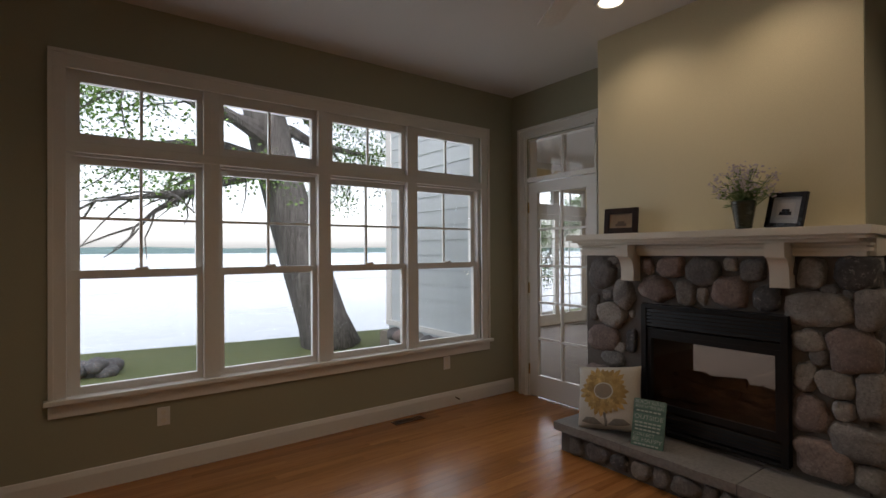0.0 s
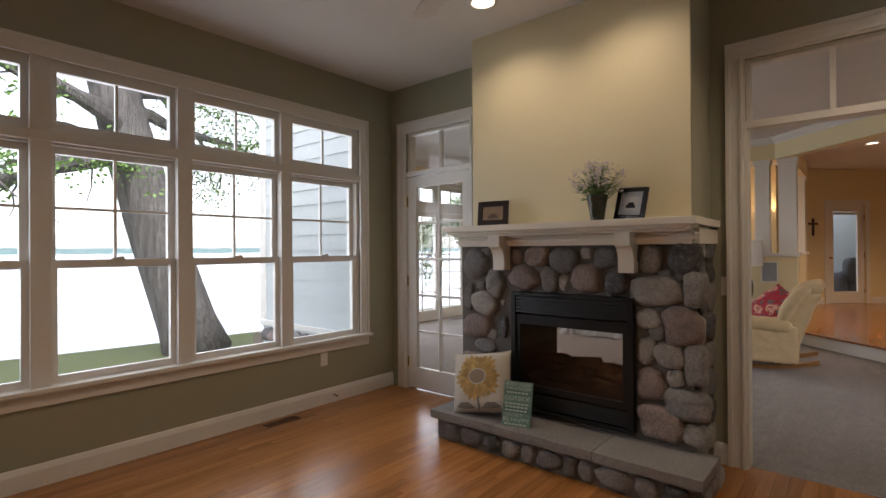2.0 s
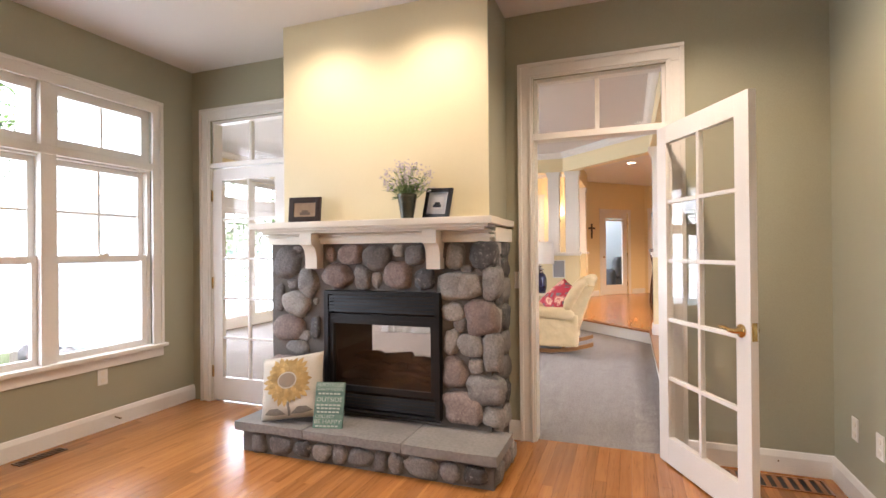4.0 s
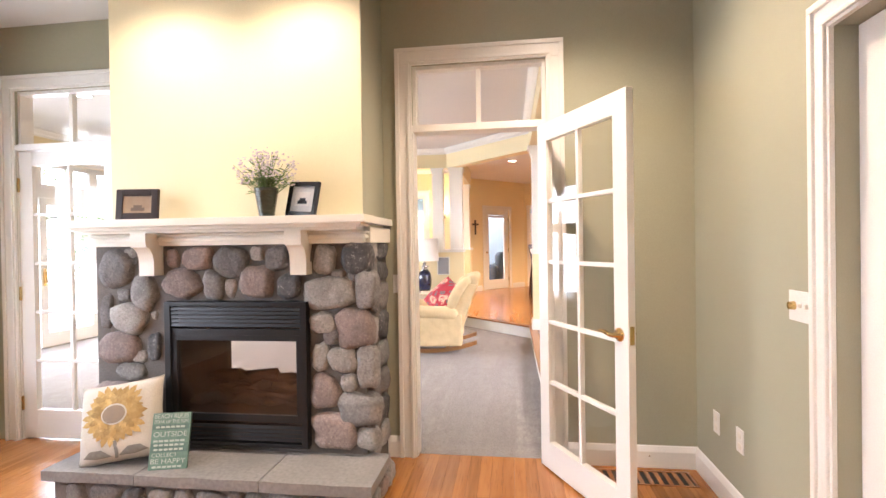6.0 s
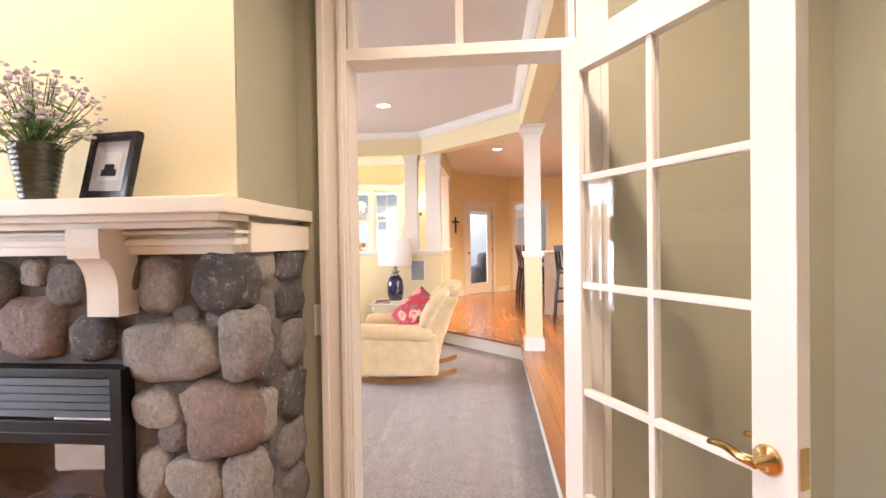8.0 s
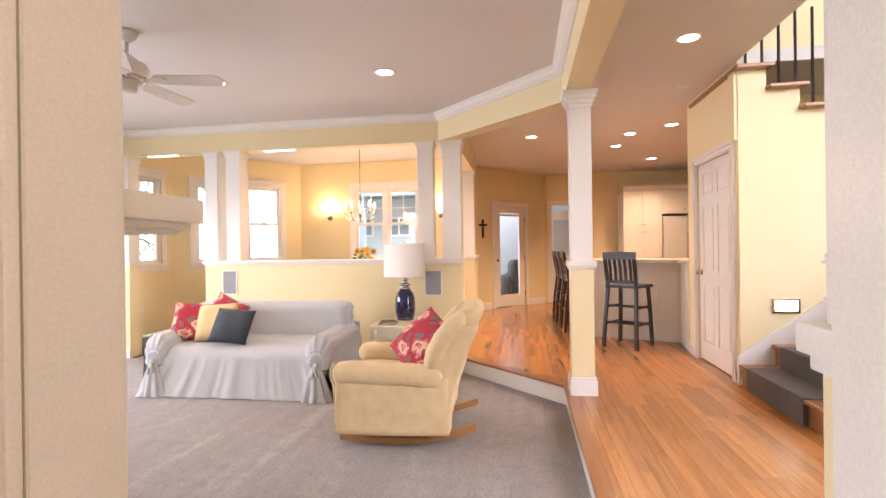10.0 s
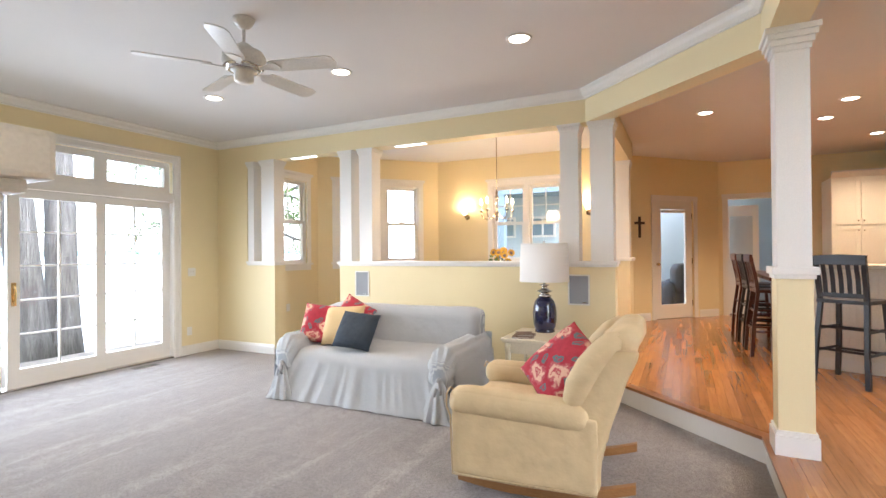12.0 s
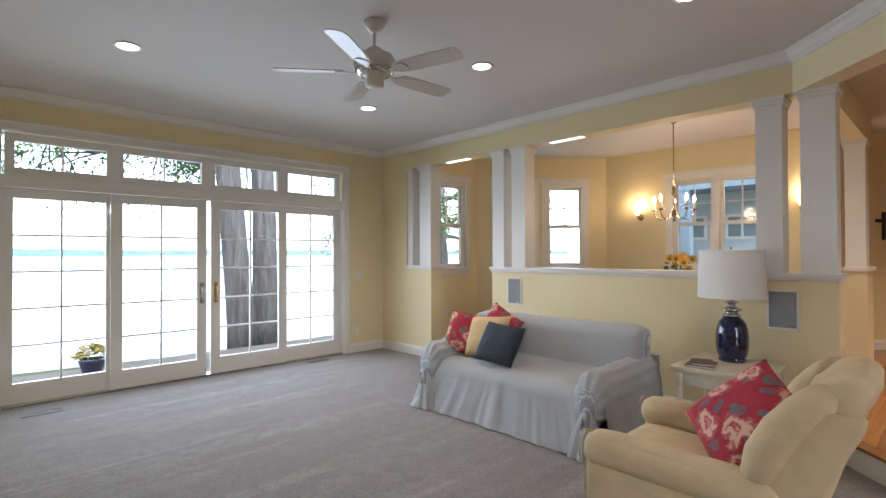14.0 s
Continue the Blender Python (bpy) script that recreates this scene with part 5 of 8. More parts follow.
def photo_frame(label, w, h, bar, wood, mount, picture, m, mount_bar=0.0, dark=SEPIA_DARK):
    root = holder("photo_frame", label, "picture frame")
    bm = bmesh.new()
    for x0, x1, z0, z1 in ((-w / 2, -w / 2 + bar, 0, h), (w / 2 - bar, w / 2, 0, h), (-w / 2 + bar, w / 2 - bar, h - bar, h), (-w / 2 + bar, w / 2 - bar, 0, bar)):
        box(bm, x0, 0, z0, x1, 0.018, z1, bevel=0.003)
    part("frame", bm, wood, root)
    if mount_bar:
        part("mount", boxes((-w / 2 + bar - .002, 0.008, bar - .002, w / 2 - bar + .002, 0.012, h - bar + .002)), mount, root)
    a, b = bar + mount_bar, bar + mount_bar
    part("picture", boxes((-w / 2 + a, 0.006, b, w / 2 - a, 0.010 - 0.003 * (mount_bar > 0), h - b)), picture, root)
    part("picture_shape", boxes((-w * 0.15, 0.0045, b + 0.012, w * 0.17, 0.007, b + 0.03), (-w * 0.09, 0.004, b + 0.028, w * 0.11, 0.007, b + 0.044)), dark, root)
    part("backing", boxes((-w / 2 + .004, 0.018, .004, w / 2 - .004, 0.022, h - .004)), wood, root)
    part("easel_leg", prism([(0.022, h * 0.75), (0.026, h * 0.75), (0.062, 0.012), (0.056, 0.012)], "x", -0.02, 0.02), wood, root)
    root.matrix_world = m
    return root


photo_frame("dark brown photo frame with a sepia picture", 0.235, 0.172, 0.038, FRAME_WOOD, None, SEPIA, pose(3.09, 2.40, 1.509, -6, 0, -82))
photo_frame("black photo frame with a grey mount, leaning aslant", 0.212, 0.188, 0.025, FRAME_BLACK, MAT_BOARD, PHOTO, pose(3.10, 1.455, 1.5085, -10, 4, -112), 0.03, FRAME_BLACK)

POT = surface("dark_glazed_pot", (0.028, 0.040, 0.030), (0.05, 0.055, 0.035), 0.2, 40, 12, 0.05, coat=0.5)
STEM = surface("flower_stem", (0.13, 0.21, 0.06), (0.09, 0.16, 0.05), 0.7, 40, 10, 0.05)
BLOOM = surface("white_lilac_bloom", (0.62, 0.58, 0.60), (0.48, 0.43, 0.50), 0.8, 60, 20, 0.05)
vase = holder("flower_pot", "dark ribbed glazed pot with pale wild flowers", "flower pot", at=(3.10, 1.635, 1.509))
prof = [(0.001, 0), (0.040, 0)]
for k in range(10):
    z = 0.006 + 0.0138 * k
    r = 0.040 + 0.021 * (k / 9)
    prof += [(r, z), (r + 0.003, z + 0.007), (r, z + 0.0135)]
prof += [(0.064, 0.150), (0.060, 0.152), (0.054, 0.140), (0.001, 0.135)]
part("pot", lathe(prof, 28), POT, vase, smooth=True)
rnd = random.Random(31)
stems, leaves, heads = bmesh.new(), bmesh.new(), bmesh.new()
for k in range(70):
    a, spread = rnd.uniform(0, 6.283), abs(rnd.gauss(0, 0.075)) + 0.01
    top = Vector((spread * math.cos(a), spread * math.sin(a) * 1.35, rnd.uniform(0.22, 0.36) - spread * 0.45))
    top.x = max(-0.14, min(0.085, top.x))
    mid = Vector((top.x * 0.35, top.y * 0.35, top.z * 0.62))
    tube([(top.x * .08, top.y * .08, 0.13), mid, top], [0.002, 0.0016, 0.001], 5, stems)
    for _ in range(5):
        c = top + Vector((rnd.gauss(0, .016), rnd.gauss(0, .02), rnd.gauss(0, .014)))
        bmesh.ops.create_icosphere(heads, subdivisions=1, radius=rnd.uniform(0.004, 0.009), matrix=Matrix.Translation(c) @ Matrix.Diagonal((1, 1, 0.7, 1)))
    for _ in range(3):
        p = mid.lerp(top, rnd.uniform(-0.2, 0.8))
        u = Vector((rnd.uniform(-1, 1), rnd.uniform(-1, 1), rnd.uniform(-.2, 1))).normalized()
        w = u.orthogonal().normalized()
        L = rnd.uniform(0.03, 0.065)
        leaves.faces.new([leaves.verts.new(q) for q in (p, p + u * L * .5 + w * .006, p + u * L, p + u * L * .5 - w * .006)])
for k in range(16):                                # long bent grass blades
    a = rnd.uniform(0, 6.283)
    d = Vector((0.45 * math.cos(a), math.sin(a), 0))
    L = rnd.uniform(0.09, 0.15)
    tube([(0, 0, 0.13), d * L * .5 + Vector((0, 0, .19)), d * L * 1.15 + Vector((0, 0, .175 + rnd.uniform(-.03, .05)))], [0.003, 0.0022, 0.0007], 4, leaves)
part("stems", stems, STEM, vase)
part("leaves", leaves, STEM, vase)
part("blossoms", heads, BLOOM, vase)

# ---- living room: posts and column ----
def post(name, x0, y0, x1, y1, z0, z1, label, group=""):
    """A square painted post with a base block and a stepped cap."""
    root = holder(name, label, "post", group, kind="structure")
    part("shaft", boxes((x0, y0, z0, x1, y1, z1 - 0.07), bevel=0.003), WHITE, root)
    bm = bmesh.new()
    for k, (a, b) in enumerate(((z1 - 0.085, z1 - 0.062), (z1 - 0.062, z1 - 0.03), (z1 - 0.03, z1))):
        d = 0.008 + 0.011 * k
        box(bm, x0 - d, y0 - d * 0.8, a, x1 + d, y1 + d * 0.8, b, bevel=0.004)
    part("cap", bm, WHITE, root)
    return root


for y0, y1 in ((4.285, 4.46), (3.975, 4.165), (1.485, 1.67), (1.15, 1.37), (5.955, 6.066), (5.575, 5.812)):
    post("trim_post", XH + 0.005, y0, XH + 0.195, y1, 1.27, 2.665, "square white post on the half wall cap", "posts of the half wall")
for y0, y1 in ((1.115, 4.49), (5.54, 6.077)):
    bm = boxes((XH - 0.028, y0, 1.238, XH + 0.228, y1, 1.27), bevel=0.006)
    box(bm, XH - 0.014, y0 + 0.012, 1.212, XH + 0.214, y1 - 0.012, 1.239, bevel=0.006)
    thing("trim_half_wall_cap", bm, WHITE, "white painted cap along the half wall", "cap", kind="structure")
# dining side pilaster
bm = boxes((11.46, 1.22, STEP, 11.94, 1.42, 1.225))
thing("half_wall_dining", bm, YELLOW, "short yellow low wall under a pilaster", "half wall", kind="structure")
thing("trim_dining_cap", boxes((11.43, 1.19, 1.225, 11.945, 1.45, 1.27), bevel=0.006), WHITE, "white cap of the short low wall", "cap", kind="structure")
post("trim_post", 11.50, 1.23, 11.74, 1.41, 1.27, 2.665, "square white pilaster beside the dining nook")
thing("header_dining_south", boxes((XH + 0.2, 1.22, 2.665, 11.95, 1.42, 2.985)), YELLOW, "yellow header along the dining nook", "beam", kind="structure")

col = holder("column", "square column, yellow below and white above, on the step", "column", kind="structure")
cx0, cx1, cy0, cy1 = 7.435, 7.615, -0.135, 0.045
part("lower_shaft", boxes((cx0, cy0, STEP, cx1, cy1, 1.2)), YELLOW, col)
part("base", boxes((cx0 - 0.02, cy0 - 0.02, STEP, cx1 + 0.02, cy1 + 0.02, STEP + 0.12), (cx0 - 0.012, cy0 - 0.012, STEP + 0.12, cx1 + 0.012, cy1 + 0.012, STEP + 0.145), bevel=0.004), WHITE, col)
part("band", boxes((cx0 - 0.025, cy0 - 0.025, 1.225, cx1 + 0.025, cy1 + 0.025, 1.27), (cx0 - 0.012, cy0 - 0.012, 1.20, cx1 + 0.012, cy1 + 0.012, 1.226), bevel=0.005), WHITE, col)
part("upper_shaft", boxes((cx0 + 0.004, cy0 + 0.004, 1.27, cx1 - 0.004, cy1 - 0.004, 2.57), bevel=0.003), WHITE, col)
bm = bmesh.new()
for k in range(4):
    d = 0.006 + 0.014 * k
    box(bm, cx0 - d, cy0 - d, 2.53 + 0.034 * k, cx1 + d, cy1 + d, 2.564 + 0.034 * k, bevel=0.005)
part("capital", bm, WHITE, col)

pil = holder("pilaster", "square pilaster, yellow below and white above, beside the door", "column", kind="structure")
px0, px1, py0, py1 = XL + 0.001, 4.05, -0.185, -0.004
part("lower_shaft", boxes((px0, py0, STEP, px1, py1, 1.2)), YELLOW, pil)
part("base", boxes((px0, py0 - 0.018, STEP, px1 + 0.018, py1 + 0.018, STEP + 0.12), (px0, py0 - 0.01, STEP + 0.12, px1 + 0.01, py1 + 0.01, STEP + 0.145), bevel=0.004), WHITE, pil)
part("band", boxes((px0, py0 - 0.025, 1.225, px1 + 0.025, py1 + 0.025, 1.27), (px0, py0 - 0.012, 1.20, px1 + 0.012, py1 + 0.012, 1.226), bevel=0.005), WHITE, pil)
part("upper_shaft", boxes((px0, py0 + 0.004, 1.27, px1 - 0.004, py1 - 0.004, 2.57), bevel=0.003), WHITE, pil)
bm = bmesh.new()
for k in range(4):
    d = 0.006 + 0.014 * k
    box(bm, px0, py0 - d, 2.53 + 0.034 * k, px1 + d, py1 + d, 2.564 + 0.034 * k, bevel=0.005)
part("capital", bm, WHITE, pil)

# ---- sofa under a striped slipcover ----
TICKING, IVORY = stripe_cloth(), surface("ivory_slipcover", (0.67, 0.525, 0.315), (0.62, 0.48, 0.28), 0.85, 9, 3, 0.45, distance=0.025)


def uv_planar(me, fx, fz):
    """Planar cloth coordinates: stripes run down the drop of the cloth."""
    uv = me.uv_layers.new(name="UVMap")
    for p in me.polygons:
        for li in p.loop_indices:
            v = me.vertices[me.loops[li].vertex_index].co
            uv.data[li].uv = (fx(v, p.normal), fz(v, p.normal))


def soft_block(bm, x0, y0, z0, x1, y1, z1, r, puff=0.0, cuts=9, seed=0, wrinkle=0.006):
    """An upholstered block with rounded edges, swollen sides and slack wrinkles."""
    made = bmesh.ops.create_cube(bm, size=1.0)
    vs = made["verts"]
    es = list({e for v in vs for e in v.link_edges})
    bmesh.ops.subdivide_edges(bm, edges=es, cuts=cuts, use_grid_fill=True)
    size, mid = Vector((x1 - x0, y1 - y0, z1 - z0)), Vector(((x0 + x1) / 2, (y0 + y1) / 2, (z0 + z1) / 2))
    for v in list(bm.verts):
        c = v.co.copy()
        q = Vector((c.x * size.x, c.y * size.y, c.z * size.z))
        inner = Vector([max(-s_ / 2 + r, min(s_ / 2 - r, a)) for a, s_ in zip(q, size)])
        d = q - inner
        if d.length > 1e-6:
            q = inner + d.normalized() * r
        n = Vector((c.x, c.y, c.z)) * 2
        swell = puff * (1 - n.x ** 4 * 1.0) * (1 - n.y ** 4) if abs(n.z) > 0.9 else puff * 0.4 * (1 - n.z ** 4)
        q += (d.normalized() if d.length > 1e-6 else Vector((0, 0, 0))) * swell
        w = mid + q
        w += Vector((1, 1, 1)) * wrinkle * noise.noise(w * 5 + Vector((seed, 0, 0)))
        w += Vector((0.5, 1, 0.6)) * wrinkle * 0.6 * noise.noise(w * 13 + Vector((0, seed, 0)))
        v.co = w
    return bm


def drape(bm, path, top, bottom, flare, folds, depth, seed=0, n=None, rows=12):
    """Cloth hanging along a floor line, with folds that deepen towards the hem."""
    pts = [Vector((*p, 0)) for p in path]
    total = sum((b - a).length for a, b in zip(pts, pts[1:]))
    n = n or int(total / 0.02)
    def at(s_):
        for a, b in zip(pts, pts[1:]):
            L = (b - a).length
            if s_ <= L + 1e-6:
                t = (b - a).normalized()
                return a + t * s_, Vector((t.y, -t.x, 0))
            s_ -= L
        return pts[-1], Vector((t.y, -t.x, 0))
    grid = []
    for j in range(rows + 1):
        k = j / rows
        line = []
        for i in range(n + 1):
            s_ = total * i / n
            p, out = at(s_)
            f = math.sin(folds * s_ + 2.5 * noise.noise((s_ * 1.7, seed, 0))) * (0.5 + 0.8 * abs(noise.noise((s_ * 2.3, seed, 4))))
            o = flare * k ** 1.3 + depth * k ** 0.8 * f
            z = top + (bottom + 0.012 * abs(noise.noise((s_ * 4, seed, 9))) - top) * k
            line.append(bm.verts.new((p.x + out.x * o, p.y + out.y * o, z)))
        grid.append(line)
    for a, b in zip(grid, grid[1:]):
        for i in range(n):
            bm.faces.new((a[i], a[i + 1], b[i + 1], b[i]))
    return bm


def cloth_part(name, bm, parent, mat, stripe_axis, label=""):
    bmesh.ops.recalc_face_normals(bm, faces=bm.faces)
    ob = part(name, bm, mat, parent, label, smooth=True)
    ax = {"x": 0, "y": 1}[stripe_axis]
    uv_planar(ob.data, lambda v, n: v[ax], lambda v, n: v[2])
    return ob


def sheet(rows, close=False):
    """A cloth skin over rows of points."""
    bm = bmesh.new()
    grid = [[bm.verts.new(p) for p in row] for row in rows]
    n = len(grid[0])
    for a, b in zip(grid, grid[1:]):
        for i in range(n if close else n - 1):
            bm.faces.new((a[i], a[(i + 1) % n], b[(i + 1) % n], b[i]))
    return bm


sofa = holder("sofa", "two-arm sofa under a grey striped slipcover, tied at the arms", "sofa", at=(0, 0, 0))
SX0, SX1, SY0, SY1 = 7.61, 8.47, 2.22, 4.10


def seat_sheet():
    """One cloth over the seat, round its front edge and down to the hem, wider at the foot."""
    prof = [(SX1 - 0.20, 0.53), (SX1 - 0.27, 0.475), (SX1 - 0.45, 0.468), (SX0 + 0.20, 0.468), (SX0 + 0.10, 0.462), (SX0 + 0.045, 0.445), (SX0 + 0.01, 0.41), (SX0 - 0.008, 0.36)]
    prof += [(SX0 - 0.008 - 0.085 * (k / 14) ** 1.2, 0.36 - 0.352 * k / 14) for k in range(1, 15)]
    rows = []
    for j, (x, z) in enumerate(prof):
        drop = max(0.0, (0.45 - z) / 0.44)
        row = []
        for i in range(121):
            u = i / 120
            y0, y1 = SY0 + 0.17 - 0.20 * drop ** 1.5, SY1 - 0.17 + 0.20 * drop ** 1.5
            y = y0 + (y1 - y0) * u
            f = noise.noise((u * 9.0, 3.1, z * 0.6)) + 0.6 * noise.noise((u * 23.0, 7.7, z * 0.9))
            ridge = max(0.0, 0.35 - abs(noise.noise((u * 13 + z * 0.5, 1.3, 0)))) * 0.06
            end = max(0.0, abs(u - 0.5) - 0.40) * 10
            o = (0.019 * f + 0.8 * ridge) * drop ** 0.8 + 0.05 * end * drop
            lift = 0.010 * noise.noise((x * 5, y * 4, 2)) + 0.006 * noise.noise((x * 13, y * 9, 5)) if drop < 0.1 else 0.0
            row.append((x - o, y, z + lift + 0.010 * drop * abs(noise.noise((u * 11, 0, 4)))))
        rows.append(row)
    return sheet(rows)


def arm_sleeve(yc, seed):
    """A rolled arm whose cloth is gathered to a tie in front and falls in pleats below it."""
    rows = []
    for k in range(26):
        t = k / 25
        if t < 0.72:
            q = t / 0.72
            x, w, h, zc, pleat = SX1 - 0.02 + (SX0 + 0.03 - SX1 + 0.02) * q, 0.128, 0.175, 0.43 - 0.012 * q, 0.004
        else:
            q = (t - 0.72) / 0.28
            x = SX0 + 0.03 - 0.085 * math.sin(q * math.pi / 2)
            shrink = math.cos(q * math.pi / 2) ** 0.7
            w, h, zc, pleat = 0.022 + 0.106 * shrink, 0.022 + 0.153 * shrink, 0.418 - 0.085 * q, 0.003 + 0.007 * math.sin(q * math.pi)
        row = []
        for i in range(56):
            a = 2 * math.pi * i / 56
            c, s2 = math.cos(a), math.sin(a)
            m = 1 + pleat / 0.1 * math.sin(11 * a + seed)
            y = yc + math.copysign(abs(c) ** 0.85, c) * w * m
            z = zc + math.copysign(abs(s2) ** 0.85, s2) * h * m
            wob = 0.010 * noise.noise((x * 6, a * 1.5, seed)) + 0.006 * noise.noise((x * 17, a * 3, seed))
            row.append((x, y + wob, z + wob))
        rows.append(row)
    return sheet(rows, True)


def tied_skirt(yc, seed):
    """Pleats that fan out from the tie to the floor."""
    rows = []
    for k in range(15):
        q = k / 14
        row = []
        for i in range(73):
            a = 2 * math.pi * i / 72
            m = 1 + (0.06 + 0.12 * q) * math.sin(9 * a + seed + noise.noise((q * 2, a, seed)))
            ry, rx = 0.03 + 0.115 * q ** 0.8, 0.025 + 0.05 * q
            row.append((SX0 - 0.045 - 0.02 * q + math.cos(a) * rx * m, yc + math.sin(a) * ry * m, 0.335 - 0.327 * q))
        rows.append(row)
    return sheet(rows)


cloth_part("seat", seat_sheet(), sofa, TICKING, "y")
bm = soft_block(bmesh.new(), SX1 - 0.25, SY0 + 0.05, 0.2, SX1 + 0.0, SY1 - 0.05, 0.838, 0.075, 0.008, 18, 2, 0.007)
for v in bm.verts:                                 # the back leans and its top sags
    v.co.x += 0.12 * max(0, v.co.z - 0.45)
    v.co.z -= 0.014 * math.sin(math.pi * (v.co.y - SY0) / (SY1 - SY0)) * (v.co.z > 0.6)
cloth_part("backrest", bm, sofa, TICKING, "y")
for yc, sd in ((SY0 + 0.105, 5), (SY1 - 0.105, 6)):
    cloth_part("armrest", arm_sleeve(yc, sd), sofa, TICKING, "x")
    cloth_part("arm_skirt", tied_skirt(yc, sd), sofa, TICKING, "y")
cloth_part("side_skirt", drape(bmesh.new(), [(SX0 - 0.02, SY0 - 0.018), (SX1 + 0.02, SY0 - 0.018)], 0.45, 0.008, 0.03, 16, 0.012, 12), sofa, TICKING, "x")
cloth_part("side_skirt", drape(bmesh.new(), [(SX1 + 0.02, SY1 + 0.018), (SX0 - 0.02, SY1 + 0.018)], 0.45, 0.008, 0.03, 16, 0.012, 13), sofa, TICKING, "x")
cloth_part("back_skirt", drape(bmesh.new(), [(SX1 + 0.03, SY0), (SX1 + 0.03, SY1)], 0.6, 0.008, 0.03, 14, 0.015, 15), sofa, TICKING, "y")
for y in (SY0 + 0.105, SY1 - 0.105):               # the knotted ties
    bm = bmesh.new()
    bmesh.ops.create_icosphere(bm, subdivisions=2, radius=0.026, matrix=Matrix.Translation((SX0 - 0.066, y, 0.335)))
    for k in range(2):
        d = Vector((-0.012, 0.05 * (k - 0.5), -0.10 - 0.02 * k))
        q = Vector((SX0 - 0.075, y, 0.33))
        tube([q, q + d * 0.5 + Vector((-.02, 0, .01)), q + d], [0.010, 0.016, 0.012], 7, bm)
    cloth_part("tie_knot", bm, sofa, TICKING, "y", "knotted fabric tie")

FLORAL = floral_cloth()
BUTTER = surface("butter_yellow_cotton", (0.72, 0.55, 0.30), (0.66, 0.49, 0.26), 0.85, 120, 5, 0.2)
NAVY = surface("navy_plush", (0.022, 0.034, 0.052), (0.04, 0.055, 0.075), 0.8, 26, 9, 0.6, distance=0.02)


def pillow(label, size, mat, place, tilt, spin, turn, seed):
    ob = thing("throw_pillow", cushion(bmesh.new(), size, size * 0.96, 0.15, seed=seed), mat, label, "pillow", smooth=True)
    ob.matrix_world = pose(*place, 0, 0, turn) @ pose(0, 0, 0, tilt) @ pose(0, 0, 0, 0, spin)
    return ob


pillow("red floral cotton pillow against the sofa arm", 0.42, FLORAL, (7.93, 3.83, 0.665), -24, 5, -72, 1)
pillow("red floral cotton pillow tucked behind the others", 0.42, FLORAL, (8.14, 3.60, 0.70), -22, 24, -88, 5)
pillow("butter yellow cotton pillow on the sofa", 0.42, BUTTER, (7.93, 3.56, 0.665), -28, -4, -82, 2)
pillow("dark navy plush pillow on the sofa", 0.39, NAVY, (7.80, 3.31, 0.645), -34, 6, -80, 3)

# ---- rocking armchair under an ivory slipcover ----
chair = holder("rocking_armchair", "ivory slipcovered armchair on curved wooden rockers", "armchair")
def cover(name, bm, label=""):
    bmesh.ops.recalc_face_normals(bm, faces=bm.faces)
    return part(name, bm, IVORY, chair, label, smooth=True)


bm = soft_block(bmesh.new(), -0.37, -0.36, 0.115, 0.37, 0.385, 0.40, 0.03, 0.0, 16, 21, 0.006)
cover("body", bm)
cover("seat_cushion", soft_block(bmesh.new(), -0.28, -0.28, 0.33, 0.28, 0.41, 0.475, 0.055, 0.015, 14, 22, 0.008))


def side_skin(bm, s_, seed):
    """Slack cloth: long soft creases over a flat side."""
    for v in bm.verts:
        v.co.x += s_ * (0.010 * noise.noise((v.co.y * 7, v.co.z * 2.2, seed)) + 0.005 * noise.noise((v.co.y * 19, v.co.z * 6, seed)))
    return bm


for s_ in (-1, 1):                                 # slim rolled arms over straight, hanging sides
    bm = soft_block(bmesh.new(), s_ * 0.365 - 0.082, -0.36, 0.425, s_ * 0.365 + 0.082, 0.425, 0.588, 0.074, 0.004, 16, 23 + s_, 0.005)
    for v in bm.verts:
        v.co.z += 0.012 * math.sin(v.co.y * 4)
    cover("armrest", bm)
    cover("arm_front", soft_block(bmesh.new(), s_ * 0.362 - 0.062, 0.34, 0.115, s_ * 0.362 + 0.062, 0.402, 0.47, 0.022, 0.0, 10, 33 + s_, 0.006))
    cover("side_drop", side_skin(soft_block(bmesh.new(), s_ * 0.40 - 0.03, -0.40, 0.112, s_ * 0.40 + 0.03, 0.398, 0.50, 0.018, 0.0, 18, 43 + s_, 0.004), s_, 43 + s_))


def lean(bm):
    for v in bm.verts:
        v.co.y -= 0.34 * max(0, v.co.z - 0.30) + 0.10 * max(0, v.co.z - 0.72)
    return bm


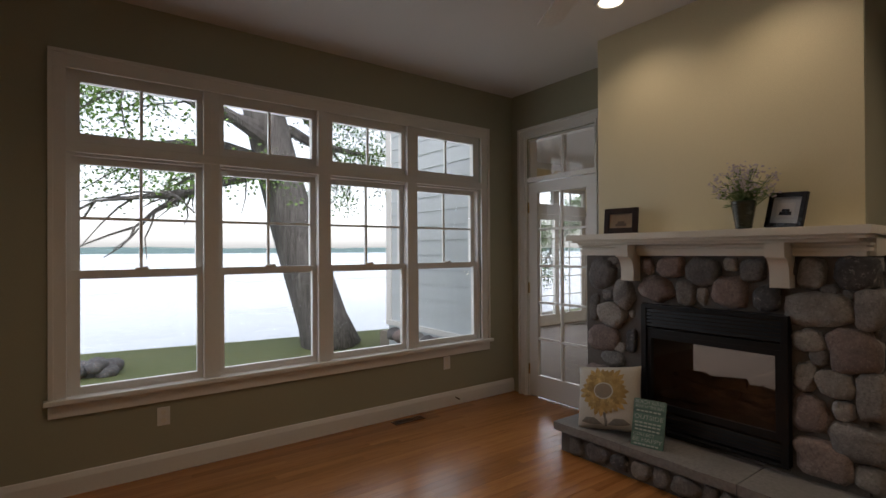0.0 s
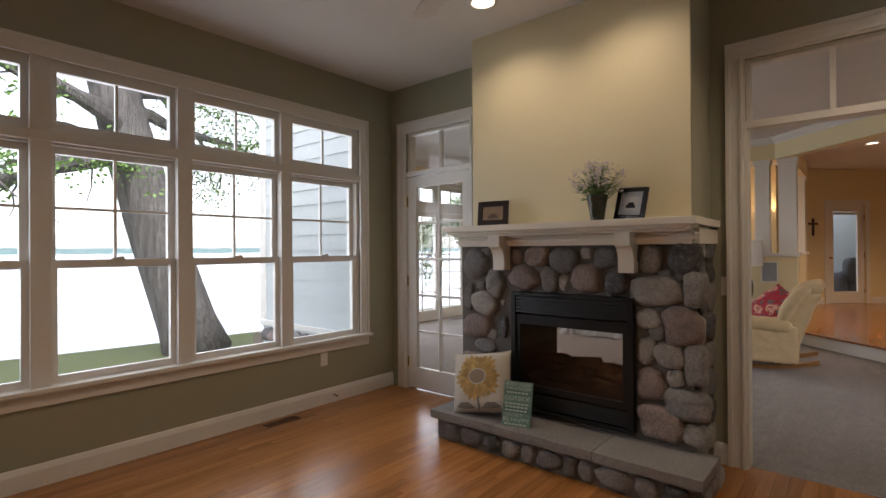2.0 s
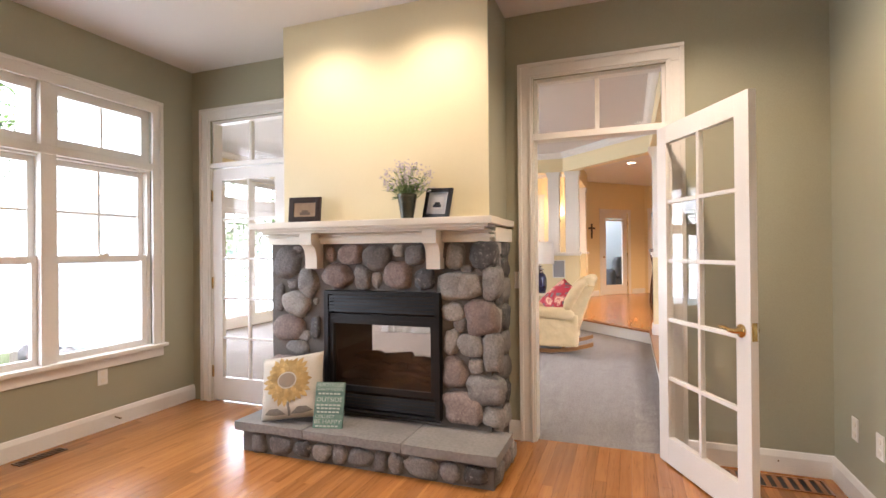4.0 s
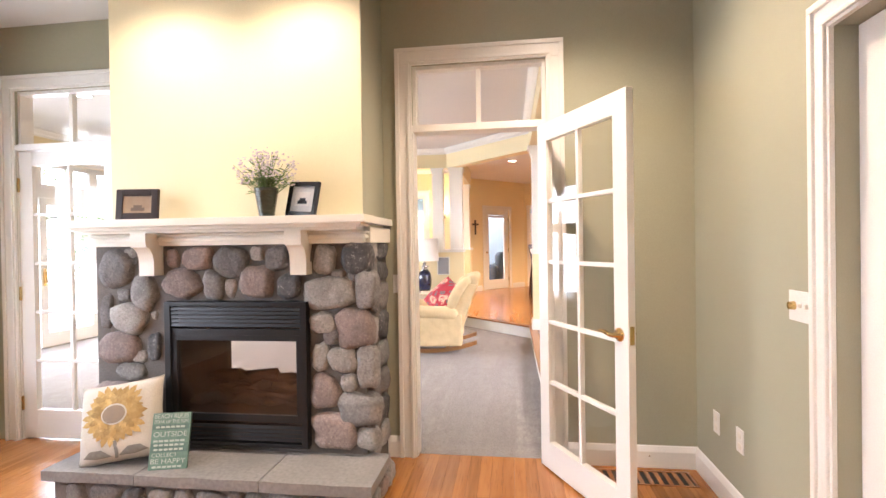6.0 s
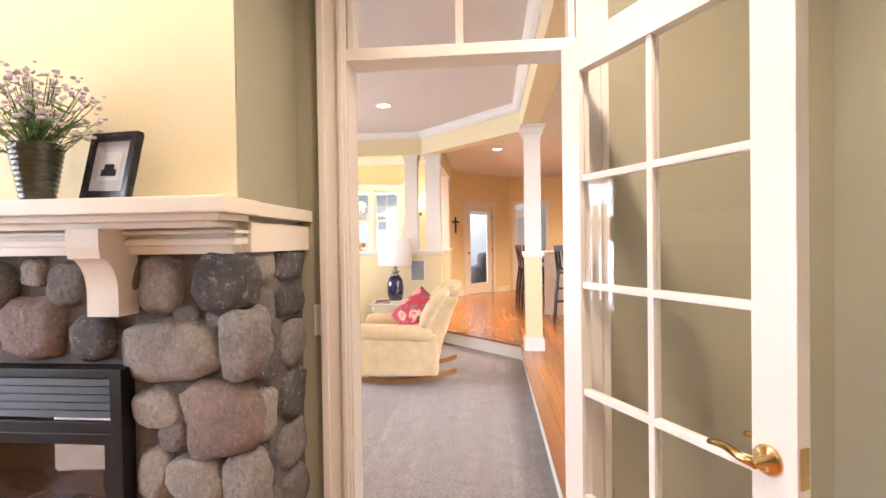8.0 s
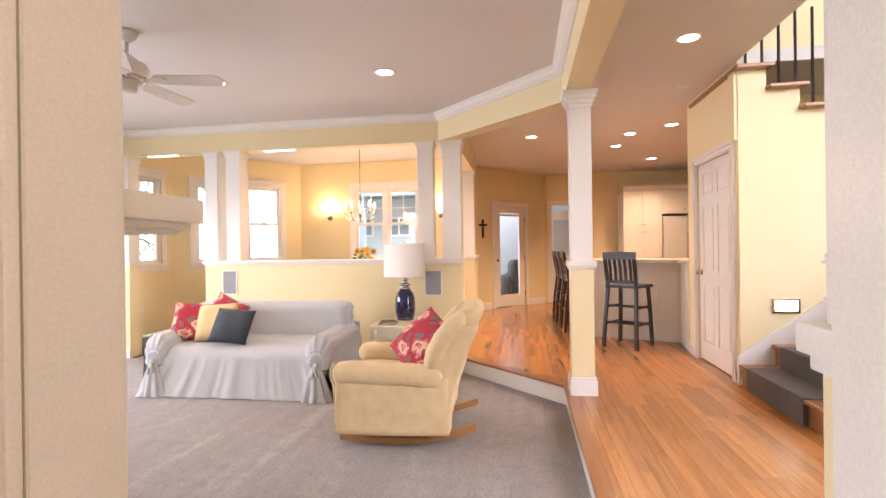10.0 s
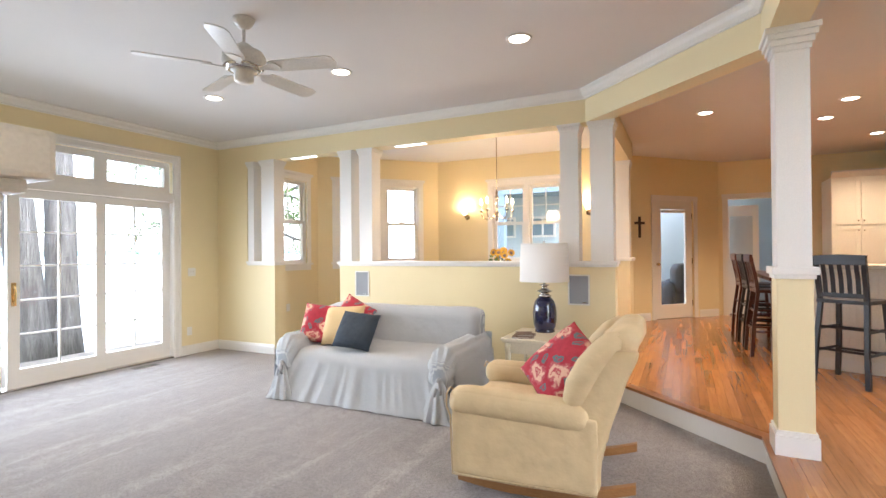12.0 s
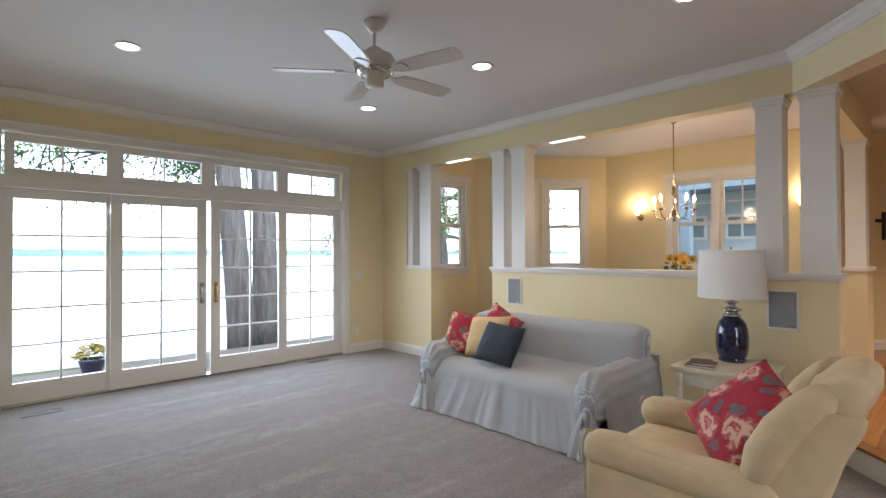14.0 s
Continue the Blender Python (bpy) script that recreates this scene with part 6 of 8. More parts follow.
cover("backrest", lean(soft_block(bmesh.new(), -0.33, -0.40, 0.12, 0.33, -0.20, 0.90, 0.06, 0.012, 16, 51, 0.010)))
for s_ in (-1, 1):                                 # flat outer sides of the back, with a soft roll along their front edge
    cover("back_side", lean(side_skin(soft_block(bmesh.new(), s_ * 0.365 - 0.04, -0.41, 0.112, s_ * 0.365 + 0.04, -0.15, 0.86, 0.03, 0.0, 16, 61 + s_, 0.005), s_, 9 + s_)))
    roll = [(s_ * 0.35, -0.20, 0.50), (s_ * 0.362, -0.185, 0.58), (s_ * 0.372, -0.18, 0.68), (s_ * 0.372, -0.195, 0.78), (s_ * 0.352, -0.225, 0.85), (s_ * 0.30, -0.255, 0.89)]
    bm = tube(roll, [0.045, 0.062, 0.074, 0.08, 0.08, 0.072], 18)
    for v in bm.verts:
        v.co += Vector((0.8, 0.5, 0.4)) * 0.007 * noise.noise(v.co * 14)
    cover("wing", lean(bm))
bm = tube([(-0.35, -0.30, 0.862), (-0.24, -0.31, 0.888), (-0.10, -0.315, 0.897), (0.10, -0.315, 0.897), (0.24, -0.31, 0.888), (0.35, -0.30, 0.862)], [0.078, 0.09, 0.096, 0.096, 0.09, 0.078], 18)
for v in bm.verts:
    v.co += Vector((0.3, 0.6, 0.6)) * 0.008 * noise.noise(v.co * 13)
cover("top_roll", lean(bm))
PIPE = surface("cover_piping", (0.58, 0.44, 0.26), None, 0.85, 90, 6, 0.1)
for s_ in (-1, 1):
    part("piping", tube([(s_ * 0.432, 0.392, 0.115), (s_ * 0.434, 0.402, 0.44), (s_ * 0.446, 0.42, 0.50), (s_ * 0.425, 0.427, 0.56), (s_ * 0.365, 0.428, 0.585), (s_ * 0.31, 0.427, 0.56)], 0.005, 6), PIPE, chair, smooth=True)
    part("hem", tube([(s_ * 0.432, 0.395, 0.117), (s_ * 0.436, 0.0, 0.114), (s_ * 0.432, -0.395, 0.117)], 0.006, 6), PIPE, chair, smooth=True)
ROCKER = surface("beech_rocker", (0.42, 0.22, 0.085), (0.34, 0.165, 0.06), 0.4, 40, 4, 0.1, stretch=(6, 1, 6))
for s_ in (-1, 1):
    prof_low, prof_high = [], []
    for k in range(19):
        y = -0.58 + 0.98 * k / 18
        z = 0.004 + 0.17 * (y - 0.02) ** 2 * (1.7 if y < 0 else 1.2)
        prof_low.append((y, z))
        prof_high.append((y, z + 0.048))
    part("rocker", prism(prof_low + prof_high[::-1], "x", s_ * 0.30 - 0.024, s_ * 0.30 + 0.024, bevel=0.006), ROCKER, chair, "curved beech rocker")
    for y in (-0.22, 0.27):
        part("leg", boxes((s_ * 0.30 - 0.02, y - 0.025, 0.03, s_ * 0.30 + 0.02, y + 0.025, 0.14), bevel=0.004), ROCKER, chair)
chair.matrix_world = pose(6.98, 1.37, 0, 0, 0, 4)
pillow("red floral cotton pillow leaning in the armchair", 0.49, FLORAL, (6.99, 1.20, 0.67), -40, 30, -120, 7)

# ---- end table with a blue lamp, two books ----
TABLE = surface("cream_table_paint", (0.72, 0.66, 0.50), (0.67, 0.60, 0.45), 0.4, 70, 4, 0.06)
table = holder("end_table", "cream painted square end table with a moulded top", "end table")
tx0, tx1, ty0, ty1 = 8.29, 8.98, 1.44, 2.06
part("tabletop", boxes((tx0, ty0, 0.556, tx1, ty1, 0.58), (tx0 + 0.014, ty0 + 0.014, 0.538, tx1 - 0.014, ty1 - 0.014, 0.557), bevel=0.006), TABLE, table)
part("apron", boxes((tx0 + 0.04, ty0 + 0.04, 0.44, tx1 - 0.04, ty0 + 0.06, 0.538), (tx0 + 0.04, ty1 - 0.06, 0.44, tx1 - 0.04, ty1 - 0.04, 0.538), (tx0 + 0.041, ty0 + 0.06, 0.44, tx0 + 0.06, ty1 - 0.06, 0.538), (tx1 - 0.06, ty0 + 0.06, 0.44, tx1 - 0.041, ty1 - 0.06, 0.538)), TABLE, table)
part("shelf", boxes((tx0 + 0.045, ty0 + 0.045, 0.15, tx1 - 0.045, ty1 - 0.045, 0.17)), TABLE, table)
for x in (tx0 + 0.055, tx1 - 0.055):
    for y in (ty0 + 0.055, ty1 - 0.055):
        part("leg", lathe([(0.016, 0), (0.02, 0.02), (0.015, 0.05), (0.024, 0.13), (0.026, 0.18), (0.018, 0.21), (0.022, 0.36), (0.027, 0.42), (0.024, 0.445), (0.03, 0.455), (0.03, 0.54)], 14, at=(x, y, 0)), TABLE, table, smooth=True)
COBALT = surface("cobalt_glass", (0.006, 0.010, 0.075), (0.004, 0.007, 0.05), 0.06, 30, 5, 0.0, coat=1.0)
SHADE = surface("white_lamp_shade", (0.80, 0.79, 0.77), (0.77, 0.76, 0.74), 0.9, 220, 3, 0.15)
lamp = holder("table_lamp", "cobalt blue glass table lamp with a white drum shade", "table lamp", at=(8.80, 1.775, 0.58))
part("body", lathe([(0.001, 0), (0.092, 0), (0.098, 0.006), (0.098, 0.02), (0.092, 0.03), (0.108, 0.06), (0.116, 0.12), (0.117, 0.19), (0.110, 0.255), (0.094, 0.305), (0.070, 0.335), (0.058, 0.345), (0.001, 0.347)], 40), COBALT, lamp, smooth=True)
part("neck", lathe([(0.058, 0.345), (0.066, 0.352), (0.066, 0.362), (0.045, 0.370), (0.040, 0.385), (0.070, 0.396), (0.074, 0.404), (0.050, 0.413), (0.026, 0.43), (0.026, 0.452), (0.046, 0.458), (0.046, 0.466), (0.012, 0.470), (0.012, 0.60)], 28), CHROME, lamp, "pewter coloured stepped neck", smooth=True)
bm = lathe([(0.240, 0.50), (0.228, 0.868), (0.225, 0.868), (0.237, 0.50), (0.240, 0.50)], 56, ends=False)
part("shade", bm, SHADE, lamp, "white linen drum shade", smooth=True)
part("shade_rim", lathe([(0.2405, 0.497), (0.2425, 0.503), (0.2405, 0.510), (0.236, 0.503), (0.2405, 0.497)], 56, ends=False), SHADE, lamp)
part("shade_rim", lathe([(0.2285, 0.860), (0.2305, 0.866), (0.2285, 0.872), (0.224, 0.866), (0.2285, 0.860)], 56, ends=False), SHADE, lamp)
part("finial", lathe([(0.001, 0.86), (0.008, 0.865), (0.006, 0.875), (0.012, 0.885), (0.001, 0.897)], 12), CHROME, lamp)
part("spider", tube([(-0.226, 0, 0.862), (0.226, 0, 0.862)], 0.003, 6), CHROME, lamp)
BOOK = surface("brown_book_cloth", (0.17, 0.085, 0.05), (0.13, 0.065, 0.04), 0.5, 60, 6, 0.1)
PAPER = surface("book_pages", (0.70, 0.67, 0.60), (0.62, 0.59, 0.52), 0.9, 200, 9, 0.2, stretch=(1, 1, 8))
for dz, w, d, turn, lab in ((0, 0.24, 0.19, 8, "thin brown book lying on the end table"), (0.016, 0.20, 0.15, 20, "small brown book lying on another")):
    book = holder("book", lab, "book")
    part("pages", boxes((-w / 2 + .004, -d / 2 + .003, .002, w / 2 - .004, d / 2 - .005, .0135)), PAPER, book)
    part("cover", boxes((-w / 2, -d / 2, 0, w / 2, d / 2, .0022), (-w / 2, -d / 2, .0133, w / 2, d / 2, .0155), (-w / 2, d / 2 - .003, .002, w / 2, d / 2, .0134)), BOOK, book)
    book.matrix_world = pose(8.45, 1.88, 0.581 + dz, 0, 0, turn)

# ---- ceiling fans ----
FANW = surface("white_fan_enamel", (0.74, 0.72, 0.69), (0.70, 0.68, 0.65), 0.3, 60, 4, 0.02)
def ceiling_fan(at, ceil, first, label, radius=0.66, drop=0.44):
    root = holder("ceiling_fan", label, "ceiling fan", at=(*at, ceil))
    part("canopy", lathe([(0.012, -0.075), (0.03, -0.07), (0.055, -0.045), (0.07, -0.02), (0.072, 0.0)], 24), FANW, root, smooth=True)
    part("downrod", lathe([(0.012, -0.22), (0.012, -0.05)], 12), FANW, root)
    part("motor", lathe([(0.02, -drop + 0.24), (0.045, -drop + 0.225), (0.075, -drop + 0.20), (0.125, -drop + 0.175), (0.142, -drop + 0.145), (0.142, -drop + 0.10), (0.128, -drop + 0.075), (0.09, -drop + 0.055)], 36), FANW, root, smooth=True)
    part("vent_ring", lathe([(0.128, -drop + 0.077), (0.132, -drop + 0.068), (0.10, -drop + 0.045), (0.085, -drop + 0.05)], 36), CHROME, root, "slotted metal ring under the motor", smooth=True)
    part("switch_housing", lathe([(0.001, -drop - 0.035), (0.055, -drop - 0.032), (0.064, -drop - 0.02), (0.066, -drop + 0.04), (0.09, -drop + 0.05)], 28), FANW, root, smooth=True)
    for k in range(5):
        a = radians(first + 72 * k)
        m = Matrix.Rotation(a, 4, "Z") @ Matrix.Translation((0, 0, -drop + 0.065))
        tilt = Matrix.Rotation(radians(-12), 4, "X")
        out = [(0.20, -0.055), (0.24, -0.062), (radius - 0.05, -0.070), (radius - 0.012, -0.055), (radius, -0.02), (radius, 0.02), (radius - 0.012, 0.055), (radius - 0.05, 0.070), (0.24, 0.062), (0.20, 0.055)]
        blade = part("blade", prism(out, "z", -0.004, 0.004), FANW, root, m=m @ tilt)
        arm = prism([(0.09, -0.022), (0.15, -0.014), (0.19, -0.04), (0.25, -0.045), (0.27, 0.0), (0.25, 0.045), (0.19, 0.04), (0.15, 0.014), (0.09, 0.022)], "z", -0.010, -0.0045)
        part("blade_bracket", arm, FANW, root, m=m @ tilt)
    return root


ceiling_fan((6.42, 3.235), LIVING_CEIL, -2, "white five-blade ceiling fan at rest in the living room", drop=0.405)
ceiling_fan((1.865, 1.65), SUNROOM_CEIL, 61, "white five-blade ceiling fan at rest in the sunroom", drop=0.40)


# ---- recessed lights ----
def downlight(x, y, ceil):
    root = holder("recessed_light", "white ringed recessed ceiling light, lit", "ceiling light", "recessed ceiling lights", at=(x, y, ceil))
    part("trim_ring", lathe([(0.075, -0.001), (0.098, -0.001), (0.096, -0.006), (0.080, -0.008), (0.072, -0.004), (0.075, -0.001)], 32, ends=False), WHITE, root, smooth=True)
    bm = bmesh.new()
    bmesh.ops.create_circle(bm, cap_ends=True, segments=28, radius=0.074, matrix=Matrix.Translation((0, 0, -0.003)) @ Matrix.Rotation(math.pi, 4, "X"))
    part("lens", bm, LAMP_GLOW, root, "glowing warm lens")
    return root


for lights, ceil in ((SUNROOM_LIGHTS, SUNROOM_CEIL), (LIVING_LIGHTS, LIVING_CEIL), (KITCHEN_LIGHTS, KITCHEN_CEIL)):
    for x, y in lights:
        downlight(x, y, ceil)


# glowing strips added for bright slivers on the beam's underside, no fitting known
SOFFIT_GLOW = glow("soffit_strip_glow", (1.0, 0.93, 0.82), 5.0)
for y in (3.46, 5.10):
    sf_strip = holder("soffit_strip", "slim glowing strip added under the beam, in a white frame", "ceiling light", "lights under the beam", at=(XH + 0.07, y, 2.665))
    part("frame", boxes((-0.045, -0.21, -0.008, 0.045, 0.21, -0.001), bevel=0.002), WHITE, sf_strip)
    part("lens", boxes((-0.036, -0.20, -0.011, 0.036, 0.20, -0.0075)), SOFFIT_GLOW, sf_strip, "thin glowing panel")


# ---- wall fittings ----
GRILLE = surface("grey_speaker_cloth", (0.33, 0.34, 0.36), (0.28, 0.29, 0.31), 0.8, 400, 5, 0.4)
for y0, y1, z0, z1 in ((4.02, 4.225, 0.838, 1.149), (1.383, 1.597, 0.828, 1.136)):
    sp = holder("wall_speaker", "grey cloth speaker in a white frame, set in the half wall", "speaker", "speakers in the half wall")
    part("grille", boxes((XH - 0.008, y0 + 0.014, z0 + 0.014, XH, y1 - 0.014, z1 - 0.014), bevel=0.002), GRILLE, sp)
    bm = boxes((XH - 0.011, y0, z0, XH, y0 + 0.014, z1), (XH - 0.011, y1 - 0.014, z0, XH, y1, z1), (XH - 0.0105, y0 + 0.014, z0, XH, y1 - 0.014, z0 + 0.014), (XH - 0.0105, y0 + 0.014, z1 - 0.014, XH, y1 - 0.014, z1))
    part("frame", bm, WHITE, sp)
    part("badge", boxes((XH - 0.0095, y0 + 0.03, z0 + 0.022, XH - 0.0075, y0 + 0.075, z0 + 0.03)), CHROME, sp)


def plate(label, place, turn, w=0.072, h=0.115, kind="outlet", category="outlet"):
    """A wall plate in its own frame: it faces -y before the turn."""
    root = holder("wall_plate", label, category)
    part("cover_plate", boxes((-w / 2, -0.006, -h / 2, w / 2, 0, h / 2), bevel=0.002), WHITE, root)
    if kind == "outlet":
        for z in (-0.026, 0.026):
            part("socket", lathe([(0.001, 0), (0.017, 0), (0.016, 0.003), (0.001, 0.003)], 16), OFFWHITE, root, m=Matrix.Translation((0, -0.005, z)) @ Matrix.Rotation(radians(90), 4, "X"))
    elif kind == "dimmer":
        part("dimmer_knob", lathe([(0.001, 0.022), (0.014, 0.02), (0.017, 0.0), (0.001, 0.0)], 18), BRASS, root, "round brass dimmer knob", m=Matrix.Translation((-w * 0.28, -0.005, 0)) @ Matrix.Rotation(radians(90), 4, "X"))
        for x in (0.0, w * 0.28):
            part("toggle", boxes((x - 0.005, -0.018, -0.004, x + 0.005, -0.005, 0.014), bevel=0.002), OFFWHITE, root)
    else:
        n = max(1, round(w / 0.06) - 0)
        for k in range(n):
            x = (k - (n - 1) / 2) * 0.045
            part("toggle", boxes((x - 0.005, -0.017, -0.004, x + 0.005, -0.005, 0.014), bevel=0.002), OFFWHITE, root)
    root.matrix_world = pose(*place, 0, 0, turn)
    return root


plate("white wall outlet under the windows", (2.845, YW, 0.39), 0)
plate("white wall outlet under the windows", (0.60, YW, 0.36), 0)
plate("white wall outlet near the corner", (3.387, YS, 0.377), 180)
plate("white wall outlet near the corner", (3.114, YS, 0.386), 180)
plate("white switch plate with a brass dimmer knob", (2.595, YS, 1.091), 180, 0.16, 0.115, "dimmer", "light switch")
plate("white light switch beside the door", (XE, 1.048, 1.10), -90, 0.072, 0.115, "switch", "light switch")
plate("white double light switch on the yellow wall", (8.62, YN, 1.13), 0, 0.115, 0.115, "switch", "light switch")
plate("white wall outlet on the yellow wall", (8.58, YN, 0.32), 0)
plate("white double light switch above the stairs", (7.92, -1.68, 1.27), 90, 0.115, 0.115, "switch", "light switch")
plate("white wall outlet in the dining nook", (9.75, YD, 0.55), 0)

REG = surface("brown_floor_register", (0.16, 0.075, 0.03), (0.11, 0.05, 0.02), 0.4, 60, 6, 0.1)
REG_GREY = surface("grey_floor_register", (0.15, 0.14, 0.13), (0.11, 0.10, 0.095), 0.4, 60, 6, 0.1)
def register(x0, y0, x1, y1, mat, along, label):
    root = holder("floor_register", label, "floor register")
    part("frame", boxes((x0, y0, 0.0005, x1, y0 + 0.012, 0.006), (x0, y1 - 0.012, 0.0005, x1, y1, 0.006), (x0, y0 + 0.012, 0.0005, x0 + 0.012, y1 - 0.012, 0.006), (x1 - 0.012, y0 + 0.012, 0.0005, x1, y1 - 0.012, 0.006)), mat, root)
    part("well", boxes((x0 + 0.012, y0 + 0.012, 0.0006, x1 - 0.012, y1 - 0.012, 0.0012)), BLACK, root)
    n = 10
    for k in range(n):
        if along == "x":
            a = x0 + 0.012 + (x1 - x0 - 0.024) * (k + 0.2) / n
            part("slat", boxes((a, y0 + 0.012, 0.001, a + (x1 - x0) * 0.045, y1 - 0.012, 0.005)), mat, root)
        else:
            a = y0 + 0.012 + (y1 - y0 - 0.024) * (k + 0.2) / n
            part("slat", boxes((x0 + 0.012, a, 0.001, x1 - 0.012, a + (y1 - y0) * 0.045, 0.005)), mat, root)


register(2.22, 3.86, 2.50, 3.95, REG, "x", "brown wooden floor register under the windows")
register(3.43, -0.66, 3.61, -0.12, OAK_TRIM, "y", "oak floor register behind the open door")
register(4.80, 6.24, 5.10, 6.35, REG_GREY, "x", "dark floor register in the carpet")
register(7.70, 6.44, 8.00, 6.55, REG_GREY, "x", "dark floor register in the carpet")
BRASS_DARK = surface("aged_brass", (0.30, 0.22, 0.12), (0.22, 0.16, 0.09), 0.35, 60, 8, 0.05, metal=1.0)
for x, y, turn in ((2.93, YW - 0.016, 0), (3.658, -0.46, 90)):
    bm = tube([(0, 0, 0), (0, -0.05, -0.004)], 0.005, 8)
    lathe([(0.010, -0.004), (0.010, 0.004)], 12, bm, (0, -0.055, -0.004))
    ob = thing("door_stop", bm, BRASS_DARK, "small sprung door stop on the baseboard", "door stop", smooth=True)
    ob.matrix_world = pose(x, y, 0.07, 0, 0, turn)

# patio flowers on the deck
planter = holder("patio_planter", "yellow chrysanthemums in a dark blue pot on the deck", "flower pot", at=(5.60, 8.1, -0.062))
part("pot", lathe([(0.001, 0), (0.10, 0), (0.13, 0.10), (0.15, 0.17), (0.155, 0.19), (0.14, 0.19), (0.13, 0.16), (0.001, 0.16)], 24), COBALT, planter, smooth=True)
MUM = surface("yellow_mum", (0.62, 0.47, 0.10), (0.52, 0.38, 0.07), 0.8, 60, 20, 0.1)
rnd = random.Random(9)
bl, lf = bmesh.new(), bmesh.new()
for _ in range(170):
    a, e = rnd.uniform(0, 6.28), rnd.uniform(0.1, 1.5)
    d = Vector((math.cos(a) * math.cos(e), math.sin(a) * math.cos(e), math.sin(e) * 0.8))
    c = Vector((0, 0, 0.2)) + d * rnd.uniform(0.15, 0.22)
    if rnd.random() < 0.6:
        lathe([(0.004, -0.008), (0.026, 0.004), (0.018, 0.012), (0.004, 0.014)], 8, bl, c)
    w = d.orthogonal().normalized()
    lf.faces.new([lf.verts.new(q) for q in (c - d * .05, c - d * .02 + w * .025, c + w * .05, c - d * .03 + w * .02 + Vector((0, 0, .02)))])
part("blossoms", bl, MUM, planter)
part("leaves", lf, STEM, planter)

# ---- dining nook: windows, chandelier, sconces, flowers ----
def cased_window(name, m, w, z0, z1, label, pairs=1):
    """Sash windows with flat casing, a deep head moulding, sill and apron; local x along the wall, facing -y."""
    root = holder(name, label, "window", kind="structure")
    step = w / pairs
    for k in range(pairs):
        double_hung(root, k * step + (0.02 if k else 0), (k + 1) * step - (0.02 if k < pairs - 1 else 0), z0, z1, 0.0, stile=0.036)
        if k:
            part("mullion", boxes((k * step - 0.045, -0.015, z0, k * step + 0.045, 0.12, z1), bevel=0.004), WHITE, root)
    c = 0.085
    part("side_casing", boxes((-c, -0.02, z0, 0.004, 0, z1), bevel=0.003), WHITE, root)
    part("side_casing", boxes((w - 0.004, -0.02, z0, w + c, 0, z1), bevel=0.003), WHITE, root)
    part("head_casing", boxes((-c, -0.022, z1, w + c, 0, z1 + 0.09), (-c - 0.025, -0.05, z1 + 0.085, w + c + 0.025, 0, z1 + 0.125), (-c - 0.01, -0.035, z1 + 0.07, w + c + 0.01, 0, z1 + 0.087), bevel=0.004), WHITE, root)
    part("window_sill", boxes((-c - 0.02, -0.045, z0 - 0.03, w + c + 0.02, 0.03, z0 + 0.001), bevel=0.005), WHITE, root)
    part("apron", boxes((-c, -0.016, z0 - 0.11, w + c, 0, z0 - 0.029), bevel=0.003), WHITE, root)
    root.matrix_world = m
    return root


cased_window("window_dining_north", Matrix.Translation((9.52, YD, 0)), 0.66, 1.22, 2.52, "white sash window with a deep head moulding")
ang = math.atan2(dy, dx)
u = Vector((math.cos(ang), math.sin(ang), 0))
for s_ in (0.32, 1.14):
    cased_window("window_dining_bay", Matrix.Translation(Vector((10.45, YD, 0)) + u * s_) @ Matrix.Rotation(ang, 4, "Z"), 0.60, 1.22, 2.52, "white sash window in the slanted bay wall")
cased_window("window_dining_east", Matrix.Translation((XD, 3.46, 0)) @ Matrix.Rotation(radians(-90), 4, "Z"), 1.18, 1.22, 2.48, "pair of white sash windows in the dining nook", 2)

NICKEL_WARM = surface("antique_nickel", (0.50, 0.42, 0.33), (0.40, 0.33, 0.25), 0.25, 60, 8, 0.03, metal=1.0)
CANDLE = surface("candle_sleeve", (0.75, 0.68, 0.52), None, 0.5, 60, 6, 0.02)
chand = holder("chandelier", "small nickel chandelier with five lit candle bulbs", "chandelier", at=(10.42, 2.84, 2.985))
part("ceiling_canopy", lathe([(0.008, -0.035), (0.03, -0.03), (0.062, -0.012), (0.066, 0)], 24), NICKEL_WARM, chand, smooth=True)
DROP = Matrix.Translation((0, 0, -0.17))
bm = tube([(0, 0, -0.03), (0, 0, -0.79)], 0.004, 6)
for k in range(26):
    lathe([(0.004, -0.008), (0.010, 0), (0.004, 0.008)], 8, bm, (0, 0, -0.05 - 0.029 * k))
part("chain", bm, NICKEL_WARM, chand)
part("stem", lathe([(0.004, -1.02), (0.02, -1.0), (0.012, -0.97), (0.03, -0.94), (0.034, -0.91), (0.014, -0.87), (0.012, -0.74), (0.026, -0.72), (0.03, -0.69), (0.012, -0.66), (0.02, -0.63), (0.006, -0.60)], 20), NICKEL_WARM, chand, smooth=True, m=DROP)
